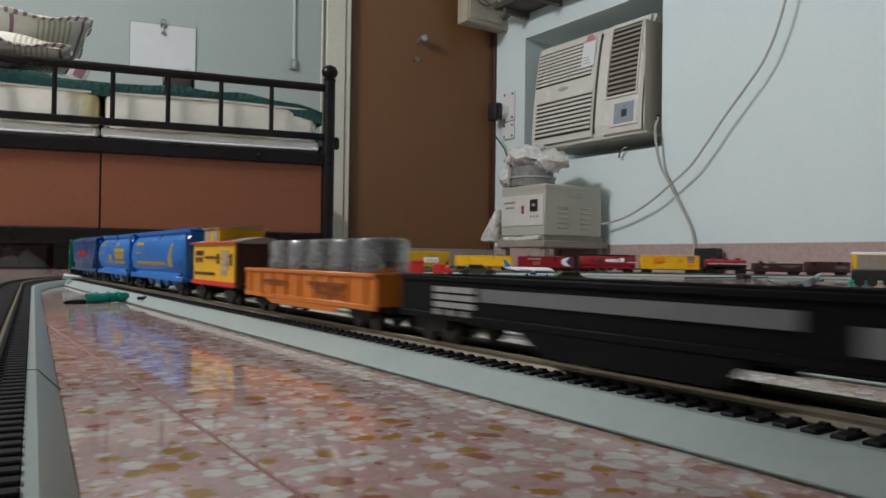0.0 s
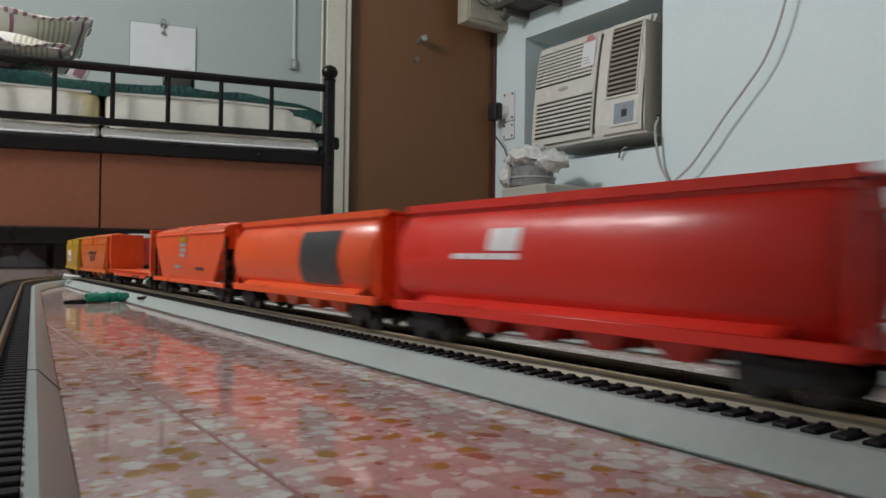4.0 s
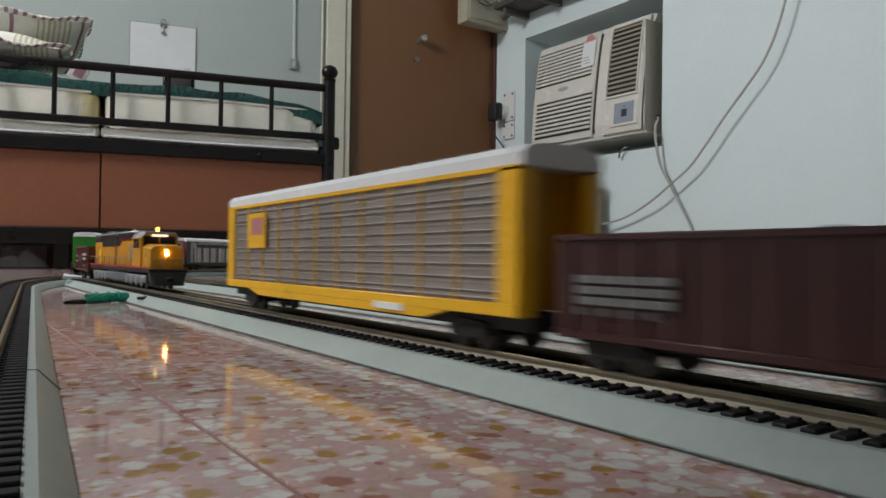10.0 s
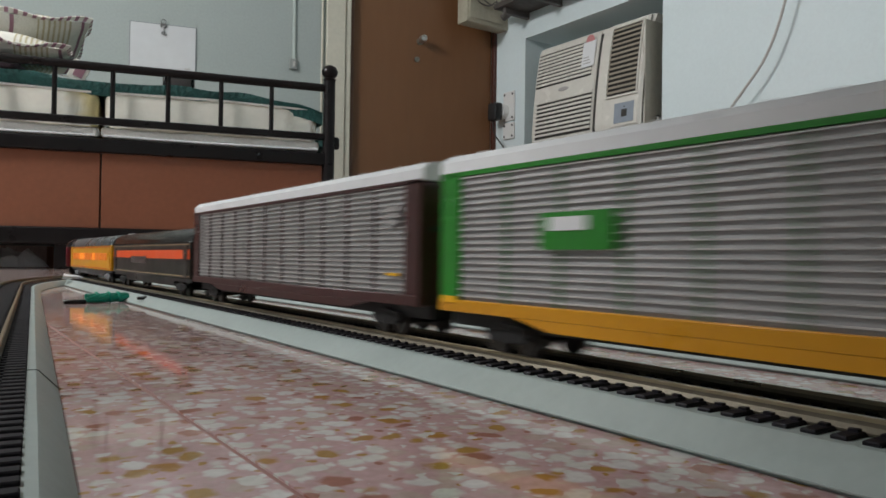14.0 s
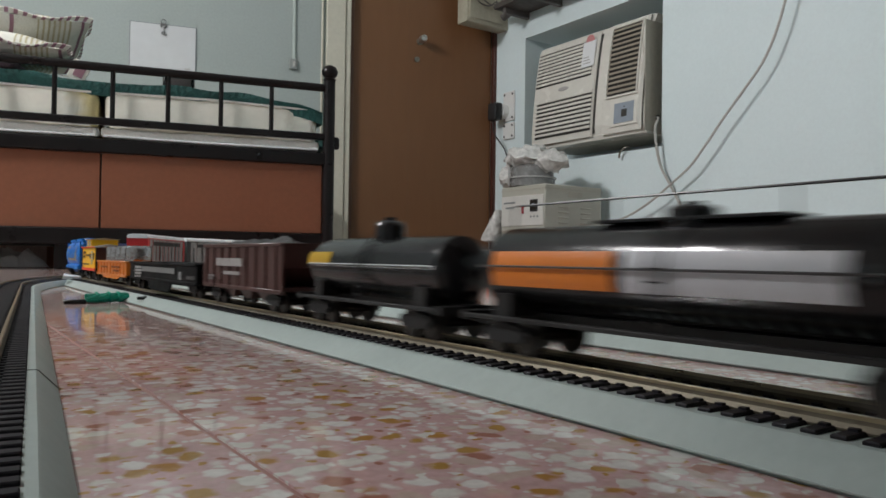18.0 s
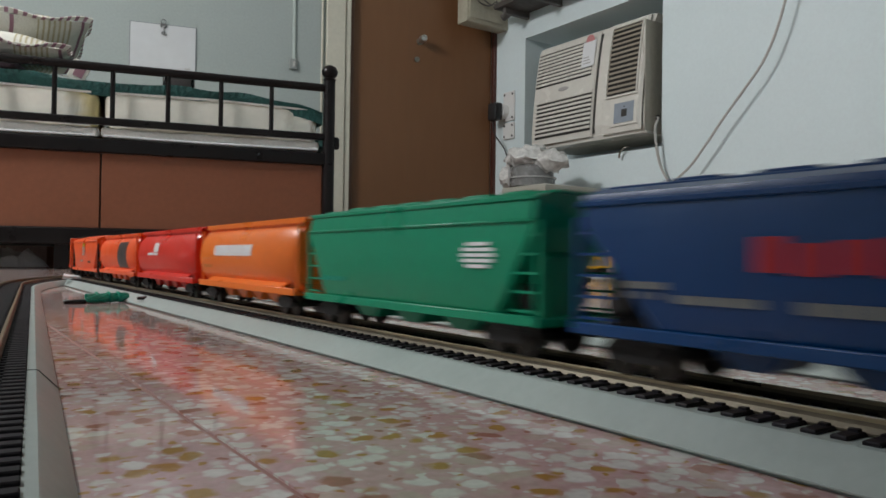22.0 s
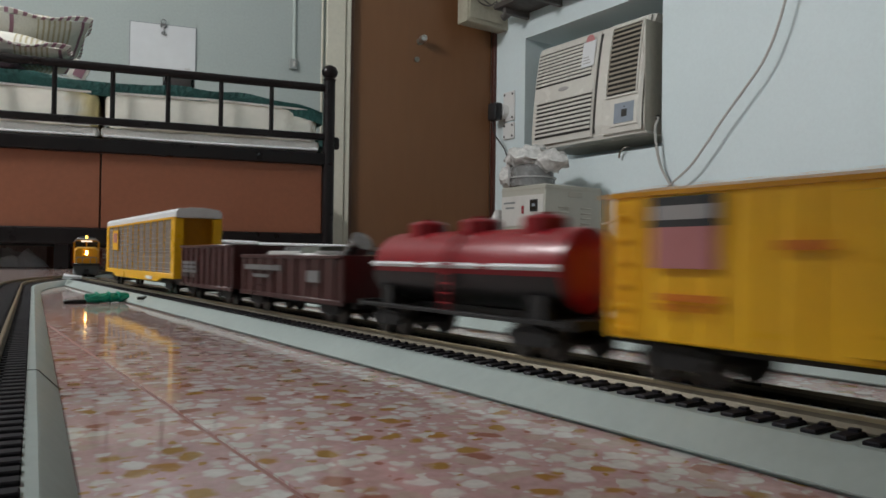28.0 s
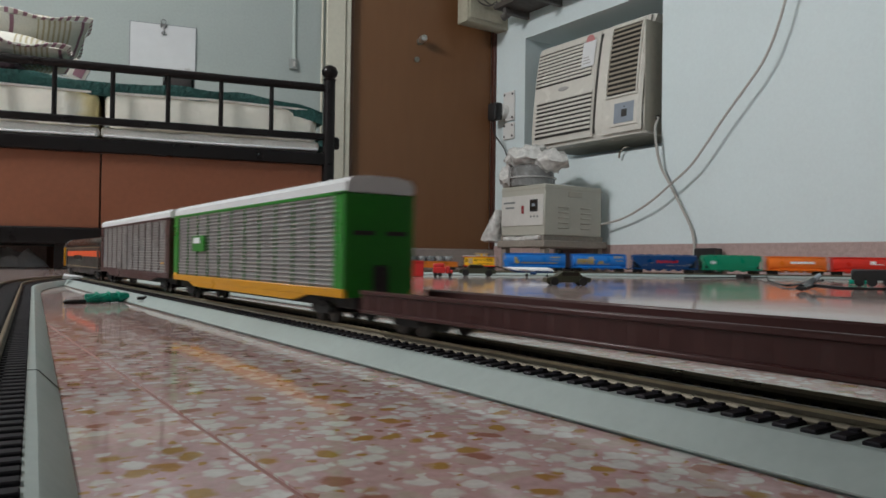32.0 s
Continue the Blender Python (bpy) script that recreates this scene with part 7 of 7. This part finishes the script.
for c_, r_ in (((-0.005, 0.010, 0.128), (0.110, 0.108, 0.044)), ((0.010, -0.105, 0.112), (0.060, 0.085, 0.046)), ((0.000, -0.010, 0.158), (0.060, 0.050, 0.034)), ((-0.03, 0.105, 0.070), (0.045, 0.034, 0.068))):
    n = 18
    loft(bg, [[(c_[0] + r_[0] * math.sin(math.pi * i / 12 + 0.01) * math.cos(a * math.tau / n), c_[1] + r_[1] * math.sin(math.pi * i / 12 + 0.01) * math.sin(a * math.tau / n), c_[2] - r_[2] * math.cos(math.pi * i / 12)) for a in range(n)] for i in range(13)])
part("bag", lumpy(lumpy(bg, 0.026, 18, 5.0), 0.014, 52, 1.0), CLEARBAG, jar, "crumpled milky plastic bag", 30)
bs = thing("plastic_sack", pose(2.085, 2.600, 0.128), "white plastic bag hanging beside the stabiliser", "bag")
sk = loft(B(), [[(q * math.cos(a * math.tau / 14), w * math.sin(a * math.tau / 14) + c, z) for a in range(14)] for q, w, c, z in ((0.05, 0.055, 0.050, 0.0), (0.052, 0.052, 0.046, 0.03), (0.040, 0.034, 0.028, 0.075), (0.030, 0.022, 0.014, 0.11), (0.018, 0.010, 0.006, 0.140))])
part("sack", lumpy(sk, 0.010, 40, 2.0), CLEARBAG, bs)
bb = thing("black_adapter", pose(2.395, 1.73, 0.0), "small black adapter box standing against the skirting", "adapter")
part("box", bx(B(), -0.02, 0.025, -0.048, 0.048, 0.0, 0.098, 0.004), BLACKPL, bb)

# ---- parked cars on the inner track ----
for k, (em, lab) in enumerate((("toy_red", "parked silver autorack with red ends and white roof"), ("dark_grey", "parked silver autorack with dark slots and white roof"))):
    a0 = radians(15.6) + (0.255 * k + 0.1275) / 0.52
    c, ln = autorack(lab, 0.0, 0.255, P[em], P["silver"], P["white"], P["dark_grey"])
    TRAIN.pop()
    c["group"] = "parked model cars"
    c.matrix_world = Matrix.Translation((0.277 + 0.52 * (1 - math.cos(a0)), 1.22 + 0.52 * math.sin(a0), CAR_BASE)) @ Matrix.Rotation(math.pi / 2 - a0 + math.pi, 4, "Z")
    for s in (-1, 1):
        part("letter_board", bx(B(), -0.08, 0.09, s * 0.0192 - 0.0003, s * 0.0192 + 0.0003, 0.0475, 0.0545), ACDARK, c, "dark letter board")
        for i in range(9):
            x = -0.10 + 0.025 * i
            part("slot", bx(B(), x - 0.001, x + 0.001, s * 0.0190 - 0.0003, s * 0.0190 + 0.0003, 0.0170, 0.0470), ACDARK, c)

# ---- toys and clutter on the floor ----
def toy_truck(m, label, s, mat, cat="toy truck"):
    t = thing("toy_truck", m @ Matrix.Diagonal((s, s, s, 1)), label, cat, "toys on the floor")
    part("bed", lumpy(bx(B(), -0.048, 0.012, -0.021, 0.021, 0.016, 0.046, 0.003), 0.0015, 60), mat, t)
    part("cab", bx(B(), 0.013, 0.034, -0.019, 0.019, 0.016, 0.052, 0.004), mat, t)
    part("hood", bx(B(), 0.034, 0.050, -0.017, 0.017, 0.016, 0.033, 0.004), mat, t)
    part("canvas", lumpy(bx(B(), -0.048, 0.010, -0.020, 0.020, 0.046, 0.064, 0.008, 2), 0.002, 70), mat, t)
    part("windscreen", bx(B(), 0.0338, 0.0350, -0.015, 0.015, 0.036, 0.048), WINDOWDARK, t)
    for x in (-0.036, -0.014, 0.036):
        for y in (-0.019, 0.019):
            part("wheel", cyl(B(), (x, y - 0.005, 0.010), (x, y + 0.005, 0.010), 0.010, 16), BLACKPL, t)
    return t


def flat_vehicle(m, label, s, mat):
    t = thing("toy_car", m @ Matrix.Diagonal((s, s, s, 1)), label, "toy car", "toys on the floor")
    prof = [(-0.040, 0.006), (-0.041, 0.014), (-0.026, 0.017), (-0.016, 0.026), (0.010, 0.026), (0.022, 0.017), (0.040, 0.014), (0.041, 0.006)]
    part("body", loft(B(), [[(x, y * 0.96, z) for x, z in prof] for y in (-0.017, 0.017)]), mat, t)
    gl = B()
    for y in (-0.0168, 0.0168):
        bx(gl, -0.018, 0.012, y - 0.0004, y + 0.0004, 0.018, 0.024)
    part("windows", gl, WINDOWDARK, t)
    for x in (-0.026, 0.026):
        for y in (-0.0165, 0.0165):
            part("wheel", cyl(B(), (x, y - 0.003, 0.0075), (x, y + 0.003, 0.0075), 0.0075, 16), BLACKPL, t)
    return t


toy_truck(pose(0.725, 1.475, 0.0, 0, 0, 225), "olive green toy army truck on the floor", 0.98, P["olive"])
toy_truck(pose(1.015, 1.485, 0.0, 0, 0, -32), "small red toy fire truck on the floor", 0.50, P["toy_red"], "toy fire truck")
rb = thing("red_box", pose(0.925, 1.535, 0.0, 0, 0, -26), "small flat red box lying on the floor", "box")
part("box", bx(B(), -0.054, 0.054, -0.02, 0.02, 0.0, 0.034, 0.0015), P["toy_red"], rb)
part("lid", bx(B(), -0.055, 0.055, -0.021, 0.021, 0.0335, 0.0385, 0.0012), P["toy_red"], rb)
part("clasp", cyl(B(), (-0.010, -0.0215, 0.028), (-0.010, -0.0200, 0.028), 0.003, 10), P["tan"], rb)
flat_vehicle(pose(1.148, 1.522, 0.0, 0, 0, -34), "dark grey-green toy car on the floor", 1.15, P["olive"])
flat_vehicle(pose(0.896, 0.930, 0.0, 0, 0, 150), "dark olive toy car lying on the floor", 0.95, P["olive"])

pl_ = thing("toy_airliner", pose(1.250, 1.435, 0.0, 0, 0, -44), "white toy airliner with blue belly and tail", "toy airplane", "toys on the floor")
fz = 0.0180
secs = ((-0.062, 0.0015, 0.005), (-0.050, 0.0045, 0.003), (-0.030, 0.0072, 0.0), (0.045, 0.0072, 0.0), (0.056, 0.0055, -0.001), (0.062, 0.0025, -0.002), (0.064, 0.0006, -0.0025))
part("fuselage", loft(B(), [[(x, q * math.cos(a * math.tau / 18), fz + dz + q * math.sin(a * math.tau / 18)) for a in range(18)] for x, q, dz in secs]), P["white"], pl_)
rows = [[(x, (q + 0.0003) * math.cos(a), fz + dz + (q + 0.0003) * math.sin(a)) for a in [radians(195 + 150 * k / 10) for k in range(11)]] for x, q, dz in secs[1:6]]
part("belly", loft(B(), rows, closed=False, cap=False), P["navy"], pl_, "dark blue belly paint")
for s in (-1, 1):
    part("wing", loft(B(), [[(0.016, s * 0.004, fz - 0.004), (-0.010, s * 0.004, fz - 0.004), (-0.010, s * 0.004, fz - 0.002), (0.016, s * 0.004, fz - 0.002)], [(-0.018, s * 0.062, fz + 0.003), (-0.026, s * 0.062, fz + 0.003), (-0.026, s * 0.062, fz + 0.004), (-0.018, s * 0.062, fz + 0.004)]]), P["white"], pl_)
    part("tailplane", loft(B(), [[(-0.048, s * 0.002, fz + 0.004), (-0.060, s * 0.002, fz + 0.004), (-0.060, s * 0.002, fz + 0.005), (-0.048, s * 0.002, fz + 0.005)], [(-0.060, s * 0.024, fz + 0.006), (-0.066, s * 0.024, fz + 0.006), (-0.066, s * 0.024, fz + 0.0066), (-0.060, s * 0.024, fz + 0.0066)]]), P["white"], pl_)
    part("engine", cyl(B(), (0.004, s * 0.022, fz - 0.0075), (0.018, s * 0.022, fz - 0.0075), 0.0038, 12, 0.0044), P["navy"], pl_)
    part("main_gear", cyl(B(), (-0.006, s * 0.009 - 0.0015, 0.0040), (-0.006, s * 0.009 + 0.0015, 0.0040), 0.0040, 12), BLACKPL, pl_)
    part("gear_leg", cyl(B(), (-0.006, s * 0.009, 0.004), (-0.006, s * 0.006, fz - 0.003), 0.0008, 6), P["silver"], pl_)
part("fin", loft(B(), [[(-0.044, y, fz + 0.006), (-0.060, y, fz + 0.006), (-0.068, y, fz + 0.026), (-0.062, y, fz + 0.026)] for y in (-0.0008, 0.0008)]), P["blue"], pl_, "blue tail fin")
ng = cyl(B(), (0.046, -0.001, 0.0032), (0.046, 0.001, 0.0032), 0.0032, 12)
cyl(ng, (0.046, 0, 0.003), (0.046, 0, fz - 0.005), 0.0007, 6)
part("nose_gear", ng, BLACKPL, pl_)

tw = thing("wire_bundle", pose(0.1165, 0.7020, 0.0), "bundle of teal insulated wire with a black plug end", "wire bundle")
for k in range(7):
    a = k * 0.9
    pts = [(-0.012 + 0.036 * i / 9, 0.0048 * math.sin(a + i * 0.5) - 0.004 + 0.0030 * i / 9 * 5, 0.0045 + 0.0024 * math.cos(a + i * 0.45)) for i in range(10)]
    part("strand", tube(B(), spline(pts, 4), 0.0017, 8), P["teal"], tw)
for x in (-0.004, 0.006, 0.014):
    pts = [(x + 0.0004 * i, 0.0058 * math.cos(i * 0.785) + 0.002 + 0.14 * x, 0.0050 + 0.0040 * math.sin(i * 0.785)) for i in range(9)]
    part("binding", tube(B(), spline(pts, 3), 0.0012, 8), P["teal"], tw)
part("plug", bx(B(), -0.030, -0.012, -0.0070, -0.0022, 0.0, 0.0036, 0.0010), BLACKPL, tw, "black plug end")

fc = thing("floor_cable", Matrix(), "flat black cable with a taped joint lying across the floor", "cable")
rb_ = B()
path = spline([(1.30, 0.36, 0.004), (1.20, 0.52, 0.004), (1.115, 0.562, 0.005), (1.135, 0.605, 0.006), (1.150, 0.637, 0.006), (1.095, 0.623, 0.003)], 8)
rows = []
for k, q in enumerate(path):
    d = (path[min(k + 1, len(path) - 1)] - path[max(k - 1, 0)]).normalized()
    sd = Vector((-d.y, d.x, 0)) * (0.0075 if k > len(path) - 12 else 0.0045)
    rows.append([q + sd, q + sd + Vector((0, 0, 0.0045)), q - sd + Vector((0, 0, 0.0045)), q - sd])
part("cable", loft(rb_, rows), BLACKPL, fc)
part("tape_joint", tube(B(), spline([(1.100, 0.626, 0.006), (1.150, 0.645, 0.008), (1.185, 0.654, 0.016)], 5), 0.0055, 8), BLACKPL, fc)
part("tape_end", tube(B(), [(1.185, 0.654, 0.016), (1.222, 0.664, 0.024)], 0.0042, 8), DISPLAY, fc, "grey frayed tape end")
fc = thing("thin_wire", Matrix(), "thin dark track wire running along the roadbed", "wire")
pts = [(1.58, 1.21, 0.003), (1.80, 1.21, 0.003), (1.86, 1.184, 0.003), (1.74, 1.08, 0.008), (1.56, 0.963, 0.003), (1.29, 0.768, 0.003), (1.33, 0.765, 0.004), (1.45, 0.81, 0.008), (1.30, 0.70, 0.014)]
part("wire", tube(B(), spline(pts, 8), 0.0022, 6), BLACKPL, fc)
part("connector", bx(B(), 1.80, 1.835, 1.185, 1.210, 0.0, 0.012, 0.002), BLACKPL, fc)
tc_ = thing("teal_tool", pose(1.615, 0.800, 0.0, 0, 0, -50), "small teal handled tool lying on the floor", "tool")
part("handle", cyl(B(), (-0.012, 0, 0.006), (0.022, 0, 0.006), 0.0055, 12), P["teal"], tc_)
part("shank", cyl(B(), (-0.040, 0, 0.006), (-0.012, 0, 0.006), 0.0018, 8), STEEL, tc_)
lt_ = thing("loose_truck", pose(1.535, 0.712, 0.0, 0, 0, -62), "black toy wagon chassis with wheels on the floor", "toy wagon", "toys on the floor")
part("chassis", bx(B(), -0.05, 0.05, -0.016, 0.016, 0.012, 0.034, 0.003), BLACKPL, lt_)
for x in (-0.036, -0.014, 0.014, 0.036):
    for y in (-0.014, 0.014):
        part("wheel", cyl(B(), (x, y - 0.003, 0.009), (x, y + 0.003, 0.009), 0.009, 14), BLACKPL, lt_)
for i, (x, y, s) in enumerate(((0.150, 0.395, 0.8), (0.105, 0.36, 0.45))):
    sc = thing("paper_scrap", pose(x, y, 0.0, 0, 0, 40 * i), "tiny pale scrap lying on the floor", "scrap", "scraps on the floor")
    part("scrap", lumpy(bx(B(), -0.005 * s, 0.005 * s, -0.0010 * s, 0.0010 * s, 0.0, 0.0009 * s, 0.0004), 0.0006, 500, i), PAPER, sc)
cp = thing("loose_coupler", pose(0.1405, 0.655, 0.0062, 30, 0, 20), "small black plastic coupler lying on the roadbed", "coupler")
part("coupler_body", bx(B(), -0.004, 0.004, -0.0012, 0.0012, -0.001, 0.0012, 0.0004), BLACKPL, cp)
part("coupler_hook", bx(B(), 0.003, 0.005, -0.0022, 0.0022, -0.001, 0.0012, 0.0004), BLACKPL, cp)
# added white wedge that imitates the lit end of the joined roadbed
wd = thing("lit_bed_end", pose(0.150, 1.095, 0.0095, 0, 0, 20), "white wedge in place of the brightly lit roadbed end", "paper")
part("paper", loft(B(), [[(-0.022, -0.008, 0.0), (0.030, -0.010, 0.0), (-0.010, 0.012, 0.0)], [(-0.020, -0.007, 0.004), (0.028, -0.009, 0.0006), (-0.010, 0.010, 0.007)]]), PAPER, wd)

# tube light on the west wall
tl = thing("tube_light", pose(-1.55, 1.80, 2.15, 0, 0, -90), "white wall-mounted tube light fitting", "light")
part("batten", bx(B(), -0.62, 0.62, 0.0, 0.035, -0.03, 0.03, 0.004), WHITEPL, tl)
part("tube", cyl(B(), (-0.60, 0.055, 0.0), (0.60, 0.055, 0.0), 0.013, 14), material("glowing_tube", (0.9, 0.9, 0.9), 0.3, glow=((1.0, 0.99, 0.95), 6.0)), tl)
for s in (-1, 1):
    part("end_cap", bx(B(), s * 0.61 - 0.012, s * 0.61 + 0.012, 0.03, 0.072, -0.018, 0.018, 0.004), WHITEPL, tl)

# ---- floor tiles ----
tile_mesh = bpy.data.meshes.new("tile")
bm = bx(B(), 0.0008, TILE - 0.0008, 0.0008, TILE - 0.0008, -0.012, 0.0)
bm.to_mesh(tile_mesh)
bm.free()
tile_mesh.materials.append(FLOOR)
for i in range(-3, 5):
    for j in range(-4, 8):
        x, y = 0.054 + i * TILE, 0.62 + j * TILE
        if x > EAST + 0.02 or y > 4.4:
            continue
        t = new("tile", tile_mesh)
        t.parent = floor
        t.location = (x, y, FLOOR_TOP)

motions()
